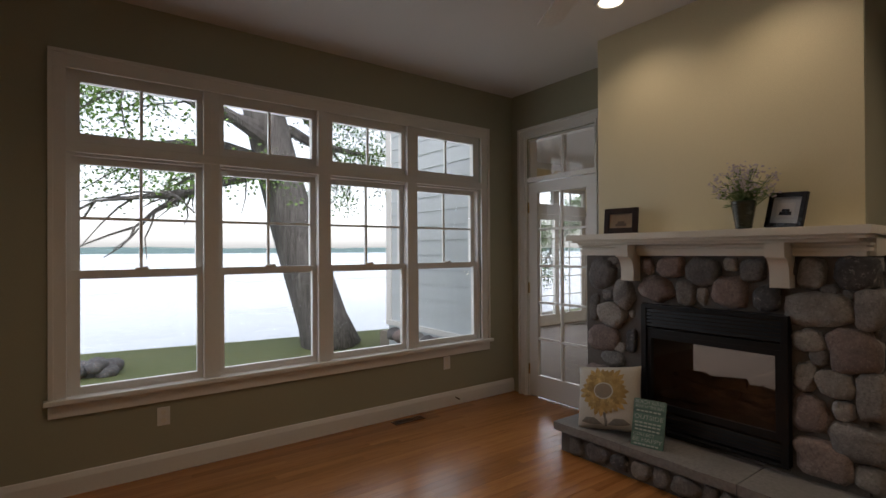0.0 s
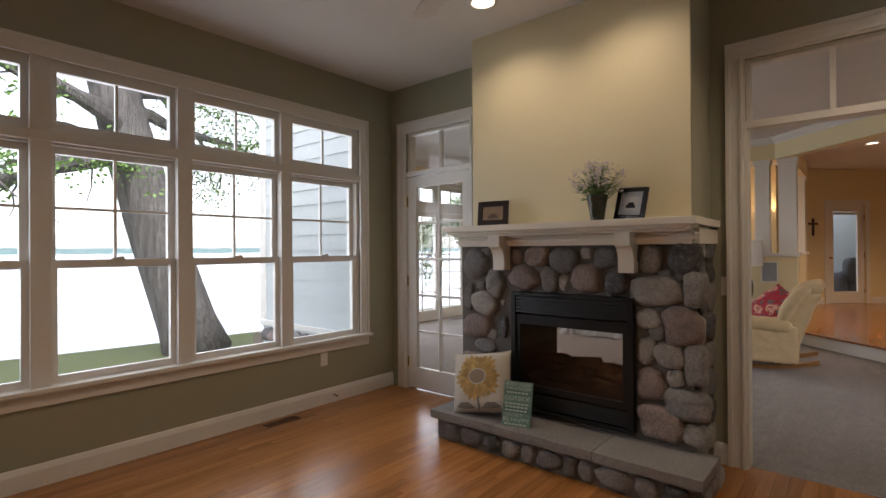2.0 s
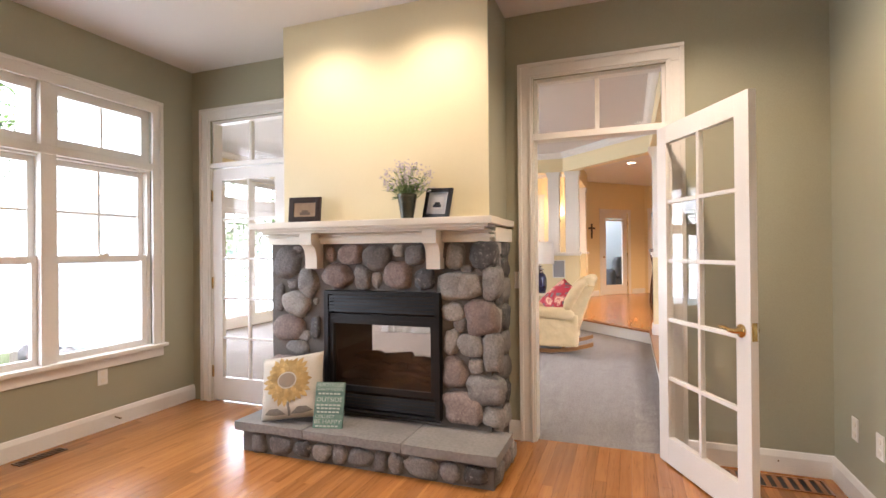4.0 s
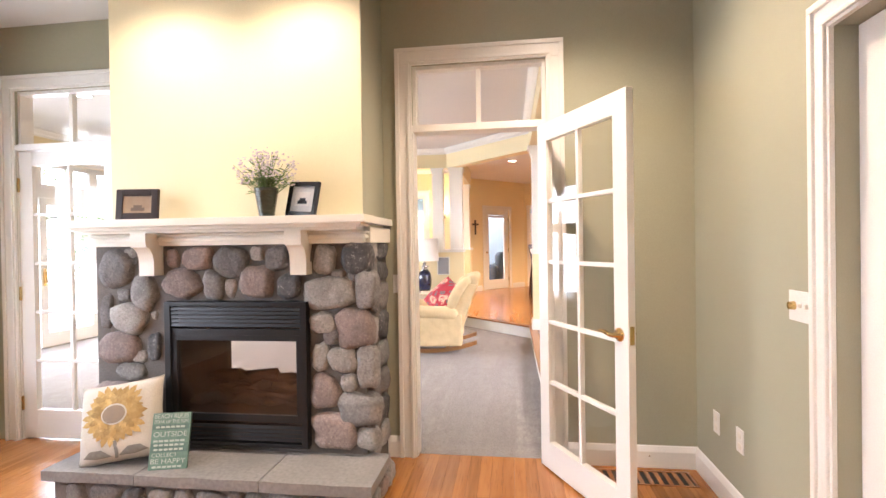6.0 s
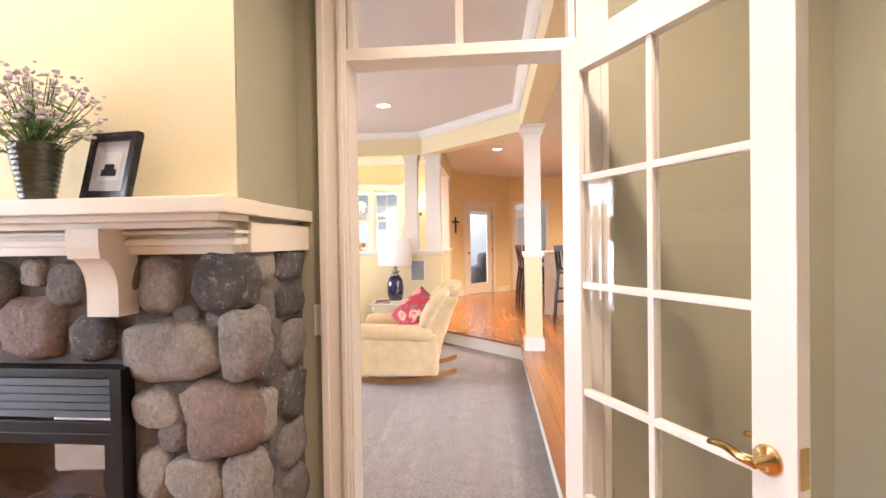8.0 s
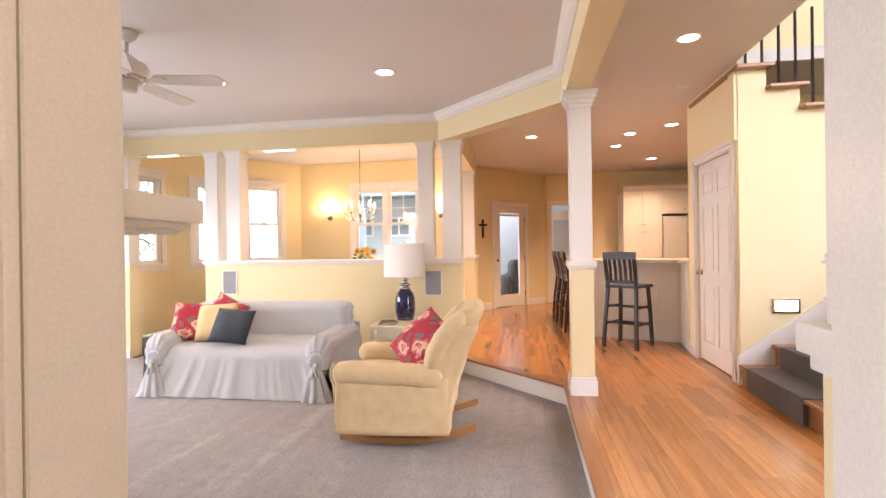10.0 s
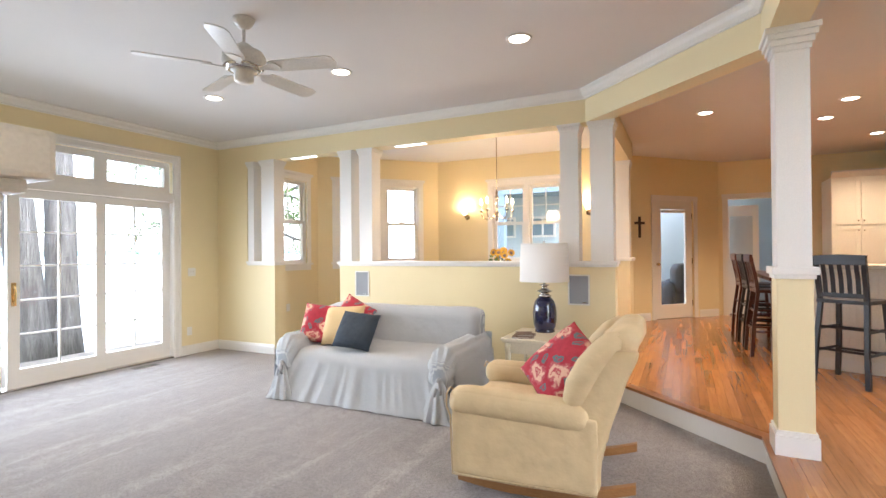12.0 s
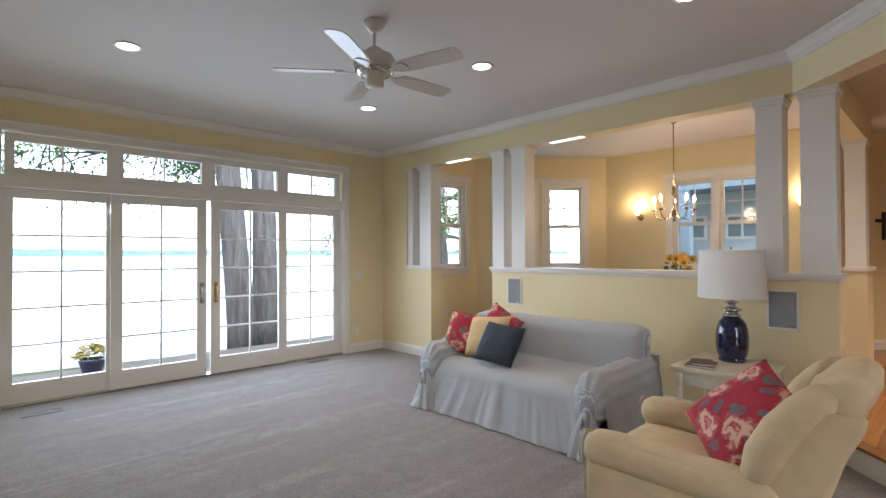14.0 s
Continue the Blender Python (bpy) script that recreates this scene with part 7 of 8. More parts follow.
for k in range(5):
    a = radians(20 + 72 * k)
    c, s_ = math.cos(a), math.sin(a)
    pts = [(0.02, -0.91), (0.07, -0.97), (0.14, -0.995), (0.20, -0.97), (0.225, -0.92), (0.225, -0.885)]
    part("arm", tube([(r * c, r * s_, z) for r, z in pts], 0.006, 8), NICKEL_WARM, chand, smooth=True, m=DROP)
    part("drip_pan", lathe([(0.006, -0.89), (0.03, -0.882), (0.034, -0.875), (0.012, -0.878), (0.012, -0.87)], 16, at=(0.225 * c, 0.225 * s_, 0)), NICKEL_WARM, chand, smooth=True, m=DROP)
    part("candle_sleeve", lathe([(0.010, -0.872), (0.010, -0.79)], 12, at=(0.225 * c, 0.225 * s_, 0)), CANDLE, chand, m=DROP)
    part("candle_bulb", lathe([(0.008, -0.79), (0.016, -0.765), (0.014, -0.74), (0.004, -0.715), (0.001, -0.70)], 12, at=(0.225 * c, 0.225 * s_, 0)), BULB, chand, "glowing candle bulb", smooth=True, m=DROP)
point_lamp("chandelier_light", (10.42, 2.84, 2.07), 48, radius=0.12)
SCONCE_GLASS = glow("sconce_glass", (1.0, 0.74, 0.42), 7.0)
for y in (3.93, 1.86):
    sc = holder("wall_sconce", "brass wall sconce with a lit frosted shade", "wall lamp", "sconces in the dining nook", at=(XD, y, 1.98))
    part("back_plate", lathe([(0.001, 0.02), (0.03, 0.018), (0.045, 0.006), (0.048, 0)], 20), BRASS_DARK, sc, m=Matrix.Rotation(radians(-90), 4, "Y"), smooth=True)
    part("arm", tube([(-0.01, 0, 0), (-0.06, 0, -0.03), (-0.11, 0, -0.01), (-0.12, 0, 0.03)], 0.007, 8), BRASS_DARK, sc, smooth=True)
    part("shade", lathe([(0.02, 0.03), (0.035, 0.05), (0.045, 0.09), (0.062, 0.135), (0.060, 0.135), (0.042, 0.09), (0.03, 0.05)], 24, at=(-0.12, 0, 0)), SCONCE_GLASS, sc, "glowing frosted bell shade", smooth=True)
    point_lamp("sconce_light", (XD - 0.16, y, 2.16), 13, radius=0.05)

DARKWOOD = surface("mahogany", (0.085, 0.018, 0.012), (0.05, 0.012, 0.009), 0.28, 40, 5, 0.05, stretch=(4, 4, 0.6), coat=0.3)
EBONY = surface("black_stool_paint", (0.012, 0.013, 0.018), (0.018, 0.019, 0.024), 0.35, 60, 5, 0.05)
dt = holder("dining_table", "round dark dining table under the chandelier", "table", at=(10.45, 2.82, STEP))
part("tabletop", lathe([(0.001, 0.71), (0.56, 0.71), (0.585, 0.722), (0.59, 0.735), (0.58, 0.748), (0.001, 0.75)], 48), DARKWOOD, dt, smooth=False)
part("pedestal", lathe([(0.001, 0), (0.30, 0), (0.30, 0.03), (0.10, 0.09), (0.06, 0.2), (0.09, 0.4), (0.06, 0.55), (0.12, 0.68), (0.2, 0.711), (0.001, 0.7105)], 28), DARKWOOD, dt, smooth=True)
sf = holder("flower_pot", "small bunch of yellow sunflowers in a dark vase", "flower pot", at=(10.47, 2.815, STEP + 0.75))
part("vase", lathe([(0.001, 0), (0.06, 0), (0.08, 0.06), (0.075, 0.15), (0.05, 0.22), (0.06, 0.25), (0.05, 0.25), (0.04, 0.22), (0.001, 0.2)], 24), POT, sf, smooth=True)
SUNPETAL = surface("sunflower_petal", (0.75, 0.46, 0.03), (0.68, 0.38, 0.02), 0.7, 40, 20, 0.05)
rnd = random.Random(17)
for k in range(8):
    a, el = rnd.uniform(0, 6.28), rnd.uniform(0.02, 0.15)
    c = Vector((el * math.cos(a), el * math.sin(a) * 1.2, 0.34 + rnd.uniform(0, 0.16) - el * 0.4))
    part("stem", tube([(0, 0, 0.2), c * 0.6 + Vector((0, 0, .12)), c], 0.004, 5), STEM, sf)
    fl, n = bmesh.new(), Vector((-0.8, rnd.uniform(-.5, .5), rnd.uniform(0.1, .5))).normalized()
    q = n.to_track_quat("Z", "Y").to_matrix().to_4x4()
    for j in range(16):
        b = j * 0.3927
        pts = [(0.022, -0.008), (0.04, -0.011), (0.058, 0), (0.04, 0.011), (0.022, 0.008)]
        fl.faces.new([fl.verts.new(Matrix.Translation(c) @ q @ Vector((x * math.cos(b) - y * math.sin(b), x * math.sin(b) + y * math.cos(b), 0.006 * (x > 0.03)))) for x, y in pts])
    part("flower_petals", fl, SUNPETAL, sf)
    hd = lathe([(0.001, 0.012), (0.018, 0.009), (0.026, 0), (0.001, -0.004)], 12)
    bmesh.ops.transform(hd, matrix=Matrix.Translation(c) @ q, verts=hd.verts)
    part("seed_head", hd, PRINT_DARK, sf)
lfb = bmesh.new()
for _ in range(40):
    a = rnd.uniform(0, 6.28)
    p = Vector((0.07 * math.cos(a), 0.1 * math.sin(a), rnd.uniform(0.24, 0.38)))
    d = Vector((math.cos(a), math.sin(a), rnd.uniform(-.4, .6))).normalized() * 0.07
    w = d.orthogonal().normalized() * 0.022
    lfb.faces.new([lfb.verts.new(v) for v in (p, p + d * .5 + w, p + d, p + d * .5 - w)])
part("leaves", lfb, STEM, sf)

# ---- far door, cross, pantry door ----
far_door = glazed_leaf("door_far", 0.86, 2.065, 1, 1, 0.15, 0.15, 0.24, "white door with one full glass pane, closed", kind="structure")
far_door.parent = slant
del far_door["category"], far_door["kind"]
far_door.location = (2.25, 0.05, STEP + 0.01)
part("knob", lathe([(0.001, 0.05), (0.022, 0.045), (0.026, 0.03), (0.012, 0.015), (0.026, 0.0)], 16), BRASS, far_door, m=Matrix.Translation((0.07, -0.02, 0.95)) @ Matrix.Rotation(radians(90), 4, "X"), smooth=True)
part("blind_head", boxes((0.14, -0.035, 1.85, 0.72, -0.021, 1.90), bevel=0.003), OFFWHITE, far_door)
for z in (0.25, 1.0, 1.8):
    part("hinge", tube([(0.862, -0.022, z - 0.05), (0.862, -0.022, z + 0.05)], 0.008, 8), BRASS_DARK, far_door)
bm = boxes((2.16, -0.018, STEP, 2.24, 0, 2.25), (3.12, -0.018, STEP, 3.20, 0, 2.25), (2.155, -0.02, 2.24, 3.205, 0, 2.33), bevel=0.003)
part("door_casing", bm, WHITE, slant)
CROSSWOOD = surface("dark_cross_wood", (0.05, 0.025, 0.014), (0.035, 0.018, 0.01), 0.5, 40, 6, 0.1)
cross = thing("wall_cross", boxes((-0.022, -0.02, -0.20, 0.022, 0, 0.16), (-0.105, -0.019, 0.03, 0.105, -0.001, 0.072), bevel=0.004), CROSSWOOD, "dark wooden cross on the yellow wall", "cross")
us = Vector((math.cos(radians(-43.5)), math.sin(radians(-43.5)), 0))
cross.matrix_world = Matrix.Translation(Vector((11.655, 2.522, 1.79)) + us * 1.90) @ Matrix.Rotation(radians(-43.5), 4, "Z")

# what shows through the far door's glass and the doorway beside it
GREY_BLUE = surface("grey_blue_paint", (0.25, 0.33, 0.38), (0.21, 0.29, 0.34), 0.6, 120, 2, 0.04)
wing = holder("porch_wing", "pale blue lap-sided wing seen through the dining windows", "house wall", kind="structure", at=(17.2, 1.9, -0.4))
part("sheathing", boxes((0, 0, 0, 0.12, 4.2, 3.9)), PALE_BLUE, wing)
lap2 = mesh_of(prism([(0, 0), (-0.018, 0), (-0.004, 0.16), (0, 0.16)], "y", 0, 4.2), "siding_board", PALE_BLUE)
for i in range(23):
    ob = new("siding_board", lap2)
    ob.parent, ob.location = wing, (0, 0, 0.2 + 0.155 * i)
part("soffit", boxes((-3.0, 0.9, 3.25, 0.15, 4.3, 3.42)), GREY_BLUE, wing, "grey-blue porch ceiling")
part("porch_beam", boxes((-3.05, 0.9, 3.0, -2.85, 4.3, 3.26), bevel=0.006), GREY_BLUE, wing, "grey-blue porch beam")
for y in (2.2, 4.2):
    part("porch_post", boxes((-3.04, y - 0.09, 0, -2.86, y + 0.09, 3.01), bevel=0.008), GREY_BLUE, wing, "square grey-blue porch post")
for y in (0.6, 1.7, 2.8):
    part("window_frame", boxes((-0.05, y, 2.15, -0.016, y + 0.7, 2.21), (-0.05, y, 2.66, -0.016, y + 0.7, 2.72), (-0.05, y, 2.209, -0.016, y + 0.06, 2.661), (-0.05, y + 0.64, 2.209, -0.016, y + 0.7, 2.661), (-0.046, y + 0.325, 2.209, -0.018, y + 0.375, 2.661)), WHITE, wing)
    part("pane", boxes((-0.03, y + 0.05, 2.2, -0.022, y + 0.65, 2.67)), GREY_BLUE, wing)
LEATHER = surface("grey_leather", (0.07, 0.075, 0.085), (0.05, 0.055, 0.065), 0.4, 30, 6, 0.2)
recl = holder("lounge_chair", "dark grey leather lounge chair behind the glass door", "armchair", at=(0, 0, 0))
bmx = soft_block(bmesh.new(), -0.35, -0.35, 0.12, 0.35, 0.35, 0.42, 0.08, 0.02, 8, 3)
part("seat", bmx, LEATHER, recl, smooth=True)
part("backrest", soft_block(bmesh.new(), -0.32, 0.18, 0.38, 0.32, 0.40, 0.92, 0.09, 0.03, 8, 4), LEATHER, recl, smooth=True)
for s_ in (-1, 1):
    part("armrest", soft_block(bmesh.new(), s_ * 0.42 - 0.09, -0.36, 0.12, s_ * 0.42 + 0.09, 0.34, 0.6, 0.08, 0.02, 8, 5 + s_), LEATHER, recl, smooth=True)
recl.matrix_world = pose(14.80, 0.80, STEP, 0, 0, 150)

pd = holder("door_pantry", "white six-panel pantry door, closed", "door", kind="structure")
PX0, PX1, PZ0, PZ1, PY = 8.055, 8.955, STEP + 0.012, 2.232, -1.445
part("slab", boxes((PX0, PY - 0.035, PZ0, PX1, PY - 0.008, PZ1)), WHITE, pd)
st, mid = 0.115, (PX0 + PX1) / 2
rows = [(PZ0 + 0.20, PZ0 + 0.80), (PZ0 + 0.93, PZ0 + 1.60), (PZ0 + 1.72, PZ1 - 0.11)]
bm = boxes((PX0, PY - 0.009, PZ0, PX0 + st, PY, PZ1), (PX1 - st, PY - 0.009, PZ0, PX1, PY, PZ1), (mid - 0.055, PY - 0.009, PZ0, mid + 0.055, PY, PZ1))
zs = [PZ0] + [z for r in rows for z in r] + [PZ1]
for a, b in zip(zs[::2], zs[1::2]):
    box(bm, PX0 + st, PY - 0.009, a, mid - 0.055, PY - 0.0005, b)
    box(bm, mid + 0.055, PY - 0.009, a, PX1 - st, PY - 0.0005, b)
part("stiles_and_rails", bm, WHITE, pd)
for a, b in rows:
    for x0, x1 in ((PX0 + st, mid - 0.055), (mid + 0.055, PX1 - st)):
        part("raised_panel", boxes((x0 + 0.022, PY - 0.01, a + 0.022, x1 - 0.022, PY - 0.002, b - 0.022), bevel=0.007), WHITE, pd)
part("knob", lathe([(0.001, 0.055), (0.022, 0.05), (0.028, 0.035), (0.012, 0.018), (0.03, 0.004), (0.032, 0)], 20), BRASS, pd, "polished brass knob", m=Matrix.Translation((PX1 - 0.06, PY, 1.10)) @ Matrix.Rotation(radians(-90), 4, "X"), smooth=True)
for z in (0.42, 1.2, 2.02):
    part("hinge", tube([(PX0 - 0.004, PY + 0.006, z - 0.045), (PX0 - 0.004, PY + 0.006, z + 0.045)], 0.008, 8), BRASS, pd)

# ---- bar, stools ----
BEAD = surface("beadboard_paint", (0.80, 0.77, 0.70), (0.77, 0.74, 0.67), 0.45, 80, 3, 0.04)
COUNTER = surface("pale_counter", (0.66, 0.62, 0.56), (0.56, 0.52, 0.47), 0.2, 120, 8, 0.02)
A, B, D = Vector((10.22, -0.45, 0)), Vector((9.85, -1.52, 0)), Vector((9.27, -1.44, 0))
bar = holder("bar_wall", "pale beadboard breakfast bar with a stone top", "breakfast bar")
core_pts = [A, B, D, Vector((9.27, -1.62, 0)), Vector((9.96, -1.70, 0)), A + Vector((0.14, -0.05, 0))]
part("core", prism([(p.x, p.y) for p in core_pts], "z", STEP, 1.175), BEAD, bar)
for p, q in ((A, B), (B, D)):
    d = (q - p).normalized()
    n = Vector((d.y, -d.x, 0))
    n = n if n.dot(Vector((-1, 1, 0))) > 0 else -n
    L, k = (q - p).length, 0.0
    while k + 0.05 < L:
        a, b = p + d * (k + 0.003), p + d * (k + 0.052)
        part("bead_board", prism([(v.x, v.y) for v in (a, b, b + n * 0.010, a + n * 0.010)], "z", STEP + 0.11, 1.175), BEAD, bar)
        k += 0.055
    part("bar_base", prism([(v.x, v.y) for v in (p, q, q + n * 0.016, p + n * 0.016)], "z", STEP, STEP + 0.115), WHITE, bar)
top_pts = [A + Vector((-0.16, 0.12, 0)), B + Vector((-0.20, 0.10, 0)), D + Vector((0.0, 0.03, 0)), Vector((9.27, -1.75, 0)), Vector((10.1, -1.9, 0)), A + Vector((0.4, 0.0, 0))]
part("bar_top", prism([(p.x, p.y) for p in top_pts], "z", 1.176, 1.216, bevel=0.006), COUNTER, bar, "pale polished bar top")


def bar_stool(label, mat, m, group):
    """A tall slat-back stool with splayed legs and two rows of stretchers; it faces +y."""
    root = holder("bar_stool", label, "bar stool", group)
    seat = prism([(-0.20, -0.19), (0.20, -0.19), (0.225, 0.20), (-0.225, 0.20)], "z", 0.715, 0.75, bevel=0.01)
    part("seat", seat, mat, root)
    feet = {}
    for sx in (-1, 1):
        for sy in (-1, 1):
            top, foot = Vector((sx * 0.175, sy * 0.165, 0.72)), Vector((sx * 0.205, sy * (0.20 if sy > 0 else 0.235), 0.0))
            feet[sx, sy] = (top, foot)
            pts = [foot, foot.lerp(top, 0.5) + Vector((0, 0.012 * sy, 0)), top]
            if sy < 0:
                pts += [Vector((sx * 0.178, -0.185, 0.86)), Vector((sx * 0.182, -0.235, 1.12))]
            bm = bmesh.new()
            rings = []
            for p in pts:
                rings.append([bm.verts.new(p + Vector((a * 0.018, b * 0.018, 0))) for a, b in ((-1, -1), (1, -1), (1, 1), (-1, 1))])
            for r, q in zip(rings, rings[1:]):
                for i in range(4):
                    bm.faces.new((r[i], r[(i + 1) % 4], q[(i + 1) % 4], q[i]))
            bm.faces.new(rings[0][::-1]), bm.faces.new(rings[-1])
            part("leg", bm, mat, root)
    def at(sx, sy, z):
        t, f = feet[sx, sy]
        return f.lerp(t, z / 0.72)
    for (a, b), zz in ((((-1, 1), (1, 1)), (0.26, 0.46)), (((-1, -1), (1, -1)), (0.30, 0.50)), (((-1, -1), (-1, 1)), (0.28, 0.48)), (((1, -1), (1, 1)), (0.28, 0.48))):
        for z in zz:
            p, q = at(*a, z), at(*b, z)
            part("stretcher", tube([p, q], 0.013, 6), mat, root)
    part("top_rail", prism([(-0.20, 1.06), (0.20, 1.06), (0.205, 1.145), (0.0, 1.155), (-0.205, 1.145)], "y", -0.25, -0.22, bevel=0.006), mat, root)
    part("lower_rail", boxes((-0.18, -0.195, 0.77, 0.18, -0.172, 0.81), bevel=0.004), mat, root)
    for k in range(5):
        x = -0.125 + 0.0625 * k
        part("back_slat", prism([(-0.19, 0.80), (-0.178, 0.80), (-0.19, 0.93), (-0.225, 1.07), (-0.237, 1.07), (-0.204, 0.93)], "x", x - 0.016, x + 0.016), mat, root)
    root.matrix_world = m
    return root


bar_stool("black slat-back wooden bar stool at the breakfast bar", EBONY, pose(9.60, -0.83, STEP, 0, 0, -126), "stools at the bar")
for sx, sm, tone in ((10.72, DARKWOOD, "reddish mahogany"), (11.32, EBONY, "black"), (11.92, DARKWOOD, "reddish mahogany")):
    bar_stool(tone + " slat-back stool tucked under the counter-height table", sm, pose(sx, -0.37 + 0.04 * (sx - 10.7), STEP, 0, 0, -177), "stools at the counter-height table")
bt = holder("counter_table", "dark red counter-height table behind the column", "table", at=(10.85, -0.62, STEP))
part("tabletop", boxes((-0.55, -0.36, 0.86, 1.55, 0.33, 0.90), bevel=0.008), DARKWOOD, bt)
for x in (-0.48, 1.48):
    for y in (-0.3, 0.27):
        part("leg", boxes((x - 0.035, y - 0.035, 0, x + 0.035, y + 0.035, 0.86), bevel=0.004), DARKWOOD, bt)

# ---- kitchen units ----
CAB = surface("white_cabinet_paint", (0.81, 0.78, 0.71), (0.78, 0.75, 0.68), 0.35, 80, 3, 0.03)
STEEL = surface("fridge_enamel", (0.66, 0.63, 0.59), (0.62, 0.59, 0.55), 0.2, 60, 3, 0.02)


def cabinet(label, x, y0, y1, z0, z1, depth, cols, splits, group="kitchen units"):
    """A unit whose doors face -x: body, framed doors, small knobs."""
    root = holder("kitchen_cabinet", label, "cabinet", group)
    part("body", boxes((x, y0, z0, x + depth, y1, z1)), CAB, root)
    w = (y1 - y0) / cols
    for zs0, zs1 in splits:
        for k in range(cols):
            a, b = y0 + k * w + 0.006, y0 + (k + 1) * w - 0.006
            d = part("door", boxes((x - 0.012, a, zs0, x, b, zs1)), CAB, root)
            f = 0.055
            part("door_frame", boxes((x - 0.02, a, zs0, x - 0.011, a + f, zs1), (x - 0.02, b - f, zs0, x - 0.011, b, zs1), (x - 0.0195, a + f, zs0, x - 0.011, b - f, zs0 + f), (x - 0.0195, a + f, zs1 - f, x - 0.011, b - f, zs1), bevel=0.002), CAB, d)
            yk = b - 0.03 if k % 2 == 0 else a + 0.03
            zk = zs1 - 0.06 if zs0 < 1.2 else zs0 + 0.06
            part("knob", lathe([(0.001, 0.022), (0.012, 0.018), (0.006, 0.006), (0.008, 0)], 10), CHROME, d, m=Matrix.Translation((x - 0.02, yk, zk)) @ Matrix.Rotation(radians(-90), 4, "Y"))
    return root


KX = 13.75
cabinet("tall white pantry cabinet with four framed doors", KX, -2.32, -1.58, STEP, 2.50, 0.6, 2, ((STEP + 0.12, 1.72), (1.75, 2.47)))
cabinet("white over-fridge cabinet with two doors", KX, -3.24, -2.32, 2.02, 2.50, 0.6, 2, ((2.05, 2.47),))
fr = holder("refrigerator", "pale enamel refrigerator between white cabinets", "refrigerator")
part("body", boxes((KX + 0.02, -3.22, STEP, KX + 0.62, -2.34, 1.97), bevel=0.01), STEEL, fr)
part("door", boxes((KX - 0.03, -3.215, STEP + 0.1, KX + 0.019, -2.80, 1.965), bevel=0.012), STEEL, fr)
part("door", boxes((KX - 0.03, -2.79, STEP + 0.1, KX + 0.019, -2.345, 1.965), bevel=0.012), STEEL, fr)
for y in (-2.83, -2.76):
    part("handle", tube([(KX - 0.03, y, 0.8), (KX - 0.07, y, 0.85), (KX - 0.07, y, 1.6), (KX - 0.03, y, 1.65)], 0.012, 8), STEEL, fr, smooth=True)
crown_bm = prism([(KX - 0.09, 2.60), (KX - 0.09, 2.57), (KX - 0.02, 2.50), (KX, 2.50), (KX, 2.60)], "y", -3.24, -1.58)
thing("trim_cabinet_crown", crown_bm, CAB, "white crown moulding above the kitchen cabinets", "moulding", kind="structure")
tap = thing("bread_tin", lathe([(0.001, 0), (0.08, 0), (0.10, 0.03), (0.10, 0.06), (0.07, 0.10), (0.02, 0.12), (0.02, 0.14), (0.001, 0.145)], 20), CHROME, "shiny metal kettle on the bar top", "kettle", smooth=True)
tap.location = (9.78, -1.68, 1.216)
# white door ajar beyond the cased kitchen opening
dk = holder("door_back_hall", "white glazed door standing ajar behind the opening", "door", kind="structure")
part("slab", boxes((XF + 0.35, -0.72, STEP, XF + 0.39, -0.15, 2.2), bevel=0.003), WHITE, dk)
part("glass_lite", boxes((XF + 0.345, -0.62, 1.2, XF + 0.351, -0.25, 2.0)), PALE_BLUE, dk)
thing("trim_kitchen_opening", boxes((XF - 0.018, -1.04, STEP, XF, -0.95, 2.3), (XF - 0.018, -0.2, STEP, XF, -0.11, 2.3), (XF - 0.02, -1.05, 2.295, XF, -0.10, 2.39), bevel=0.003), WHITE, "white casing round the kitchen opening", "casing", kind="structure")

# ---- stairs ----
stair_carpet = surface("grey_stair_carpet", (0.17, 0.16, 0.165), (0.11, 0.105, 0.11), 0.95, 150, 3, 0.6, distance=0.008)
stairs = holder("stairs", "oak stairs with a dark grey carpet runner", "stairs", kind="structure")
RISE, RUN, SXA, SXB = 0.18, 0.262, 6.72, 7.895
for k in range(9):
    z, y = STEP + RISE * k, -1.43 - RUN * k
    part("riser", boxes((SXA, y - RUN, z, SXB, y, z + RISE - 0.028)), OAK_TRIM, stairs)
    part("tread", boxes((SXA - 0.03, y - RUN - 0.01, z + RISE - 0.028, SXB, y + 0.03, z + RISE), bevel=0.008), OAK_TRIM, stairs, "varnished oak tread")
    part("runner", boxes((SXA + 0.16, y - RUN, z + RISE, SXB - 0.16, y + 0.036, z + RISE + 0.008), (SXA + 0.16, y + 0.0005, z + 0.002, SXB - 0.16, y + 0.036, z + RISE + 0.001), bevel=0.004), stair_carpet, stairs, "dark grey carpet runner")
n = 9
part("wall_skirt", prism([(-1.40, STEP), (-1.40, STEP + 0.24), (-1.46, STEP + 0.30), (-1.43 - RUN * n, STEP + 0.30 + RISE * n), (-1.43 - RUN * n, STEP)], "x", 7.896, 7.922), WHITE, stairs, "white sloping skirt board")
newel = holder("newel_post", "square white newel post with a capped top by the stairs", "newel post", kind="structure", at=(6.70, -1.53, STEP))
part("shaft", boxes((-0.055, -0.055, 0, 0.055, 0.055, 1.09), bevel=0.004), WHITE, newel)
part("plinth", boxes((-0.068, -0.068, 0, 0.068, 0.068, 0.16), bevel=0.005), WHITE, newel)
part("collar", boxes((-0.066, -0.066, 0.84, 0.066, 0.066, 0.875), bevel=0.005), WHITE, newel)
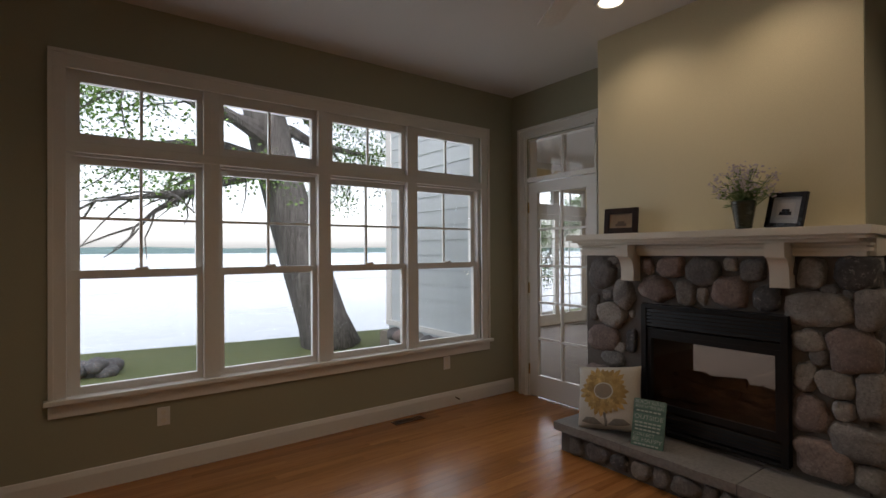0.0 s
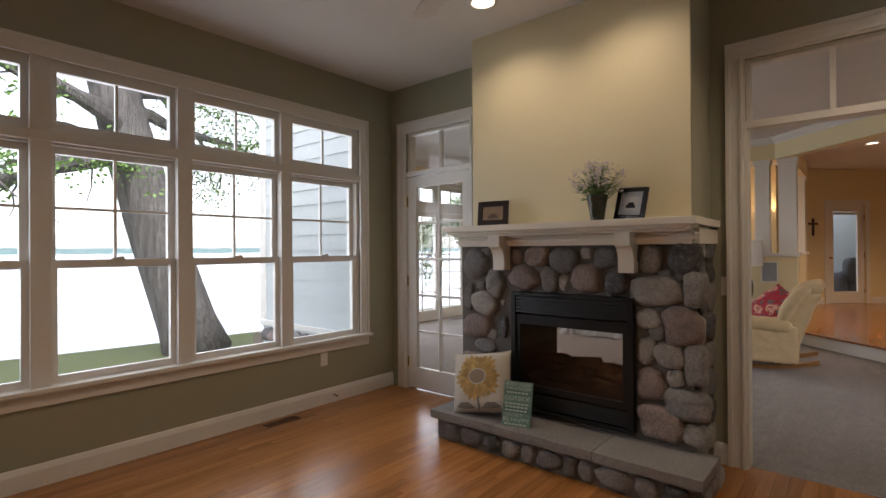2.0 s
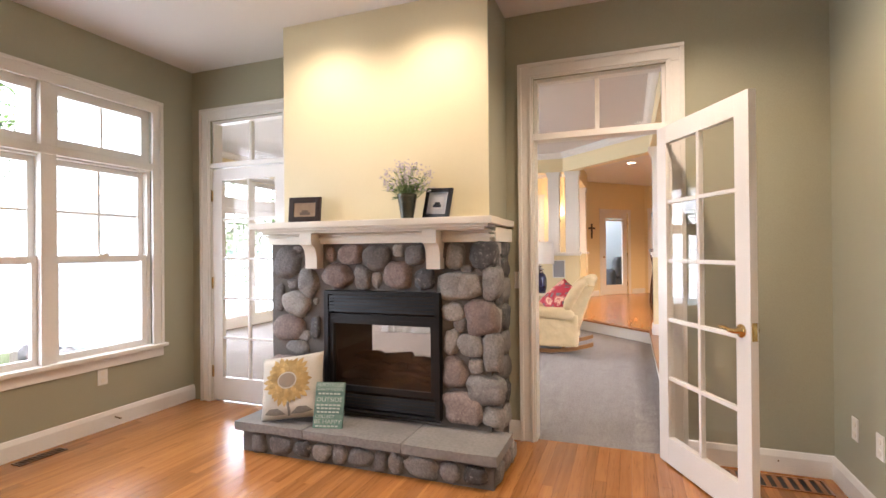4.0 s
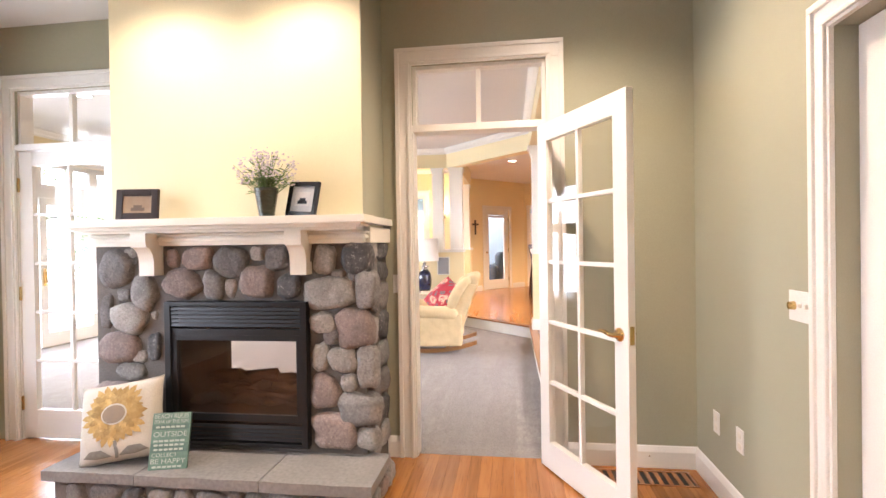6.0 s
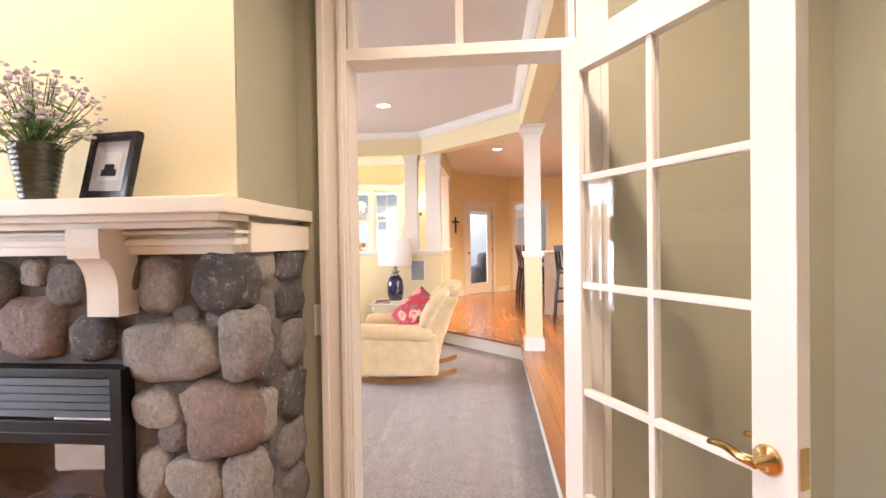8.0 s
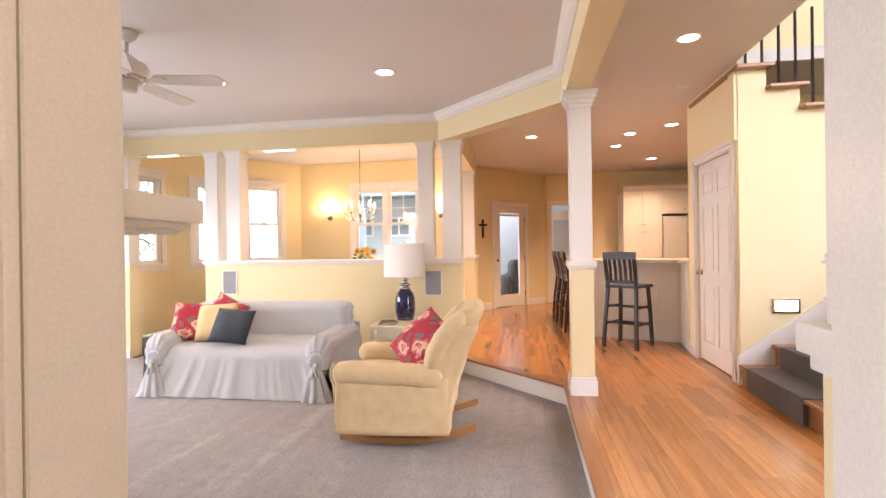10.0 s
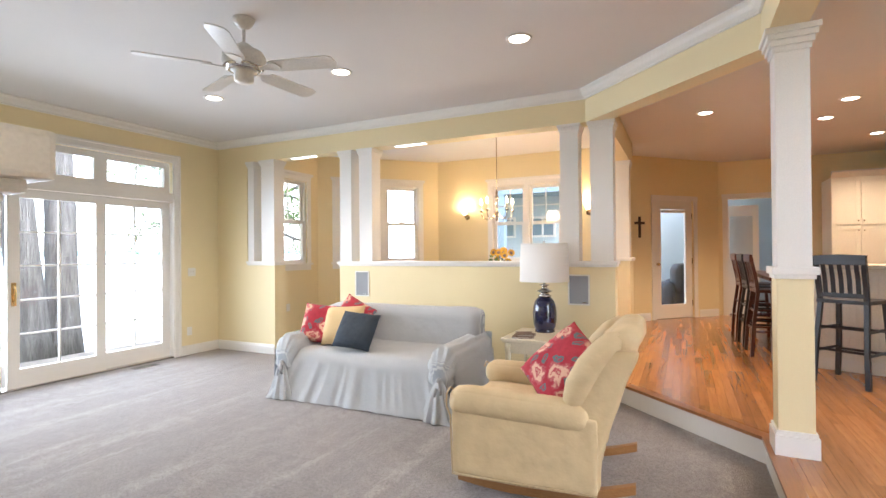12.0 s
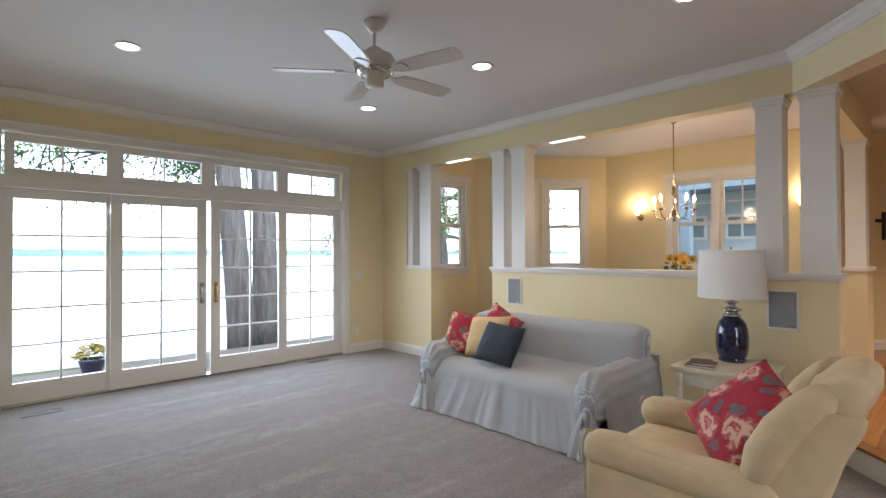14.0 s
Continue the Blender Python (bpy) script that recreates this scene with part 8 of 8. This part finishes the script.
part("cap", boxes((-0.075, -0.075, 1.09, 0.075, 0.075, 1.115), (-0.062, -0.062, 1.114, 0.062, 0.062, 1.15), bevel=0.008), WHITE, newel)
# upper flight over the pantry: oak treads with balusters above the wall
upper = holder("upper_stairs", "upper oak stair treads with dark balusters over the wall", "stairs", kind="structure")
for k in range(4):
    z, y = 2.36 + 0.18 * k, -2.45 + 0.262 * k
    part("tread", boxes((7.83, y - 0.03, z, 9.1, y + 0.27, z + 0.03), bevel=0.008), OAK_TRIM, upper)
    part("stringer_block", boxes((7.93, y, z - 0.6, 8.05, y + 0.262, z)), YELLOW, upper)
    for b in (0.05, 0.18):
        part("baluster", tube([(7.89, y + b, z + 0.03), (7.89, y + b, z + 0.85)], 0.012, 8), BLACK, upper)
sl = holder("step_light", "louvred step light glowing in the stair wall", "wall lamp")
part("frame", boxes((7.906, -1.90, 0.79, 7.92, -1.68, 0.92), bevel=0.003), NICKEL_WARM, sl)
part("lens", boxes((7.903, -1.88, 0.81, 7.907, -1.70, 0.90)), glow("step_light_lens", (1.0, 0.85, 0.6), 6.0), sl, "thin glowing panel")
for k in range(4):
    part("louvre", boxes((7.898, -1.88, 0.815 + 0.022 * k, 7.904, -1.70, 0.822 + 0.022 * k)), NICKEL_WARM, sl)
thing("smoke_detector", lathe([(0.001, -0.03), (0.05, -0.028), (0.062, -0.012), (0.062, 0)], 24, at=(8.5, -1.15, 2.985)), WHITE, "round white smoke detector on the ceiling", "smoke detector", smooth=True)

# neighbouring wing outside the dining windows
nb = holder("neighbour_house", "blue-grey lap-sided house wing with white windows", "house")
part("wall", boxes((18.0, 1.0, -0.4, 18.2, 7.5, 4.2)), BLUE_SIDING, nb)
lap2 = mesh_of(prism([(0, 0), (-0.018, 0), (-0.004, 0.205), (0, 0.205)], "y", 1.0, 7.5), "siding_board", BLUE_SIDING)
for i in range(22):
    ob = new("siding_board", lap2)
    ob.parent, ob.location = nb, (18.0, 0, -0.3 + 0.2 * i)
for y in (2.2, 3.6, 5.0, 6.4):
    wdw = part("window", boxes((17.93, y - 0.55, 1.0, 17.98, y + 0.55, 2.6), bevel=0.004), WHITE, nb)
    for a, b in ((1.06, 1.75), (1.83, 2.54)):
        part("pane", boxes((17.92, y - 0.47, a, 17.931, y + 0.47, b)), PALE_BLUE, wdw)
    part("muntin", boxes((17.91, y - 0.015, 1.83, 17.921, y + 0.015, 2.54)), WHITE, wdw)
part("roof", prism([(17.4, 4.1), (18.4, 4.1), (18.4, 5.6), (18.2, 5.6)], "y", 0.6, 7.9), SLATE, nb)

# ---- oak strips: those by the walk are pieces of their own, the rest is joined ----
def strips(parent_name, label, x0, x1, y0, y1, z, width, near, start, seed):
    rnd = random.Random(seed)
    floor = holder(parent_name, label, "floor", kind="structure")
    meshes = [mesh_of(boxes((0, -width / 2 + 0.0004, -0.016, L - 0.0008, width / 2 - 0.0004, 0.0)), "strip", OAK) for L in (0.7, 0.95, 1.2, 1.5)]
    verts, faces, count = [], [], 0
    rows = int((y1 - y0) / width)
    w = (y1 - y0) / rows
    for j in range(rows):
        y = y0 + (j + 0.5) * w
        x = x0 - rnd.uniform(0, 0.9)
        while x < x1:
            k = rnd.randrange(4)
            L = (0.7, 0.95, 1.2, 1.5)[k]
            a, b = max(x, x0, start(y)), min(x + L, x1)
            if b - a > 0.03:
                if count < 300 and near(a, b, y) and a == x and b == x + L:
                    ob = new("strip", meshes[k])
                    ob.parent, ob.location = floor, (x, y, z)
                    count += 1
                else:
                    i, h = len(verts), w / 2 - 0.0004
                    verts += [(a, y - h, z), (b - 0.0008, y - h, z), (b - 0.0008, y + h, z), (a, y + h, z), (a, y - h, z - 0.016), (b - 0.0008, y - h, z - 0.016), (b - 0.0008, y + h, z - 0.016), (a, y + h, z - 0.016)]
                    faces += [(i, i + 1, i + 2, i + 3), (i + 4, i + 5, i + 1, i), (i + 5, i + 6, i + 2, i + 1), (i + 6, i + 7, i + 3, i + 2), (i + 7, i + 4, i, i + 3)]
            x += L
    me = bpy.data.meshes.new("strips_rest")
    me.from_pydata(verts, [], faces)
    me.materials.append(OAK_REST)
    ob = new("strips_rest", me)
    ob.parent = floor
    ob["kind"] = "stuff"
    return floor


strips("floor_sunroom", "honey oak strip floor with a satin varnish", XW, XE + 0.05, YS, YW, 0.0, 0.0667, lambda a, b, y: a > 0.4 and y < 3.9, lambda y: XW, 5)


def on_step(y):
    return XL if y < 0.02 else y + C + 0.085


strips("floor_kitchen", "honey oak strip floor on the raised kitchen level", XL, 14.42, -2.8, 3.2, STEP, 0.0667, lambda a, b, y: 4.5 < a < 9.0 and -1.4 < y, on_step, 6)
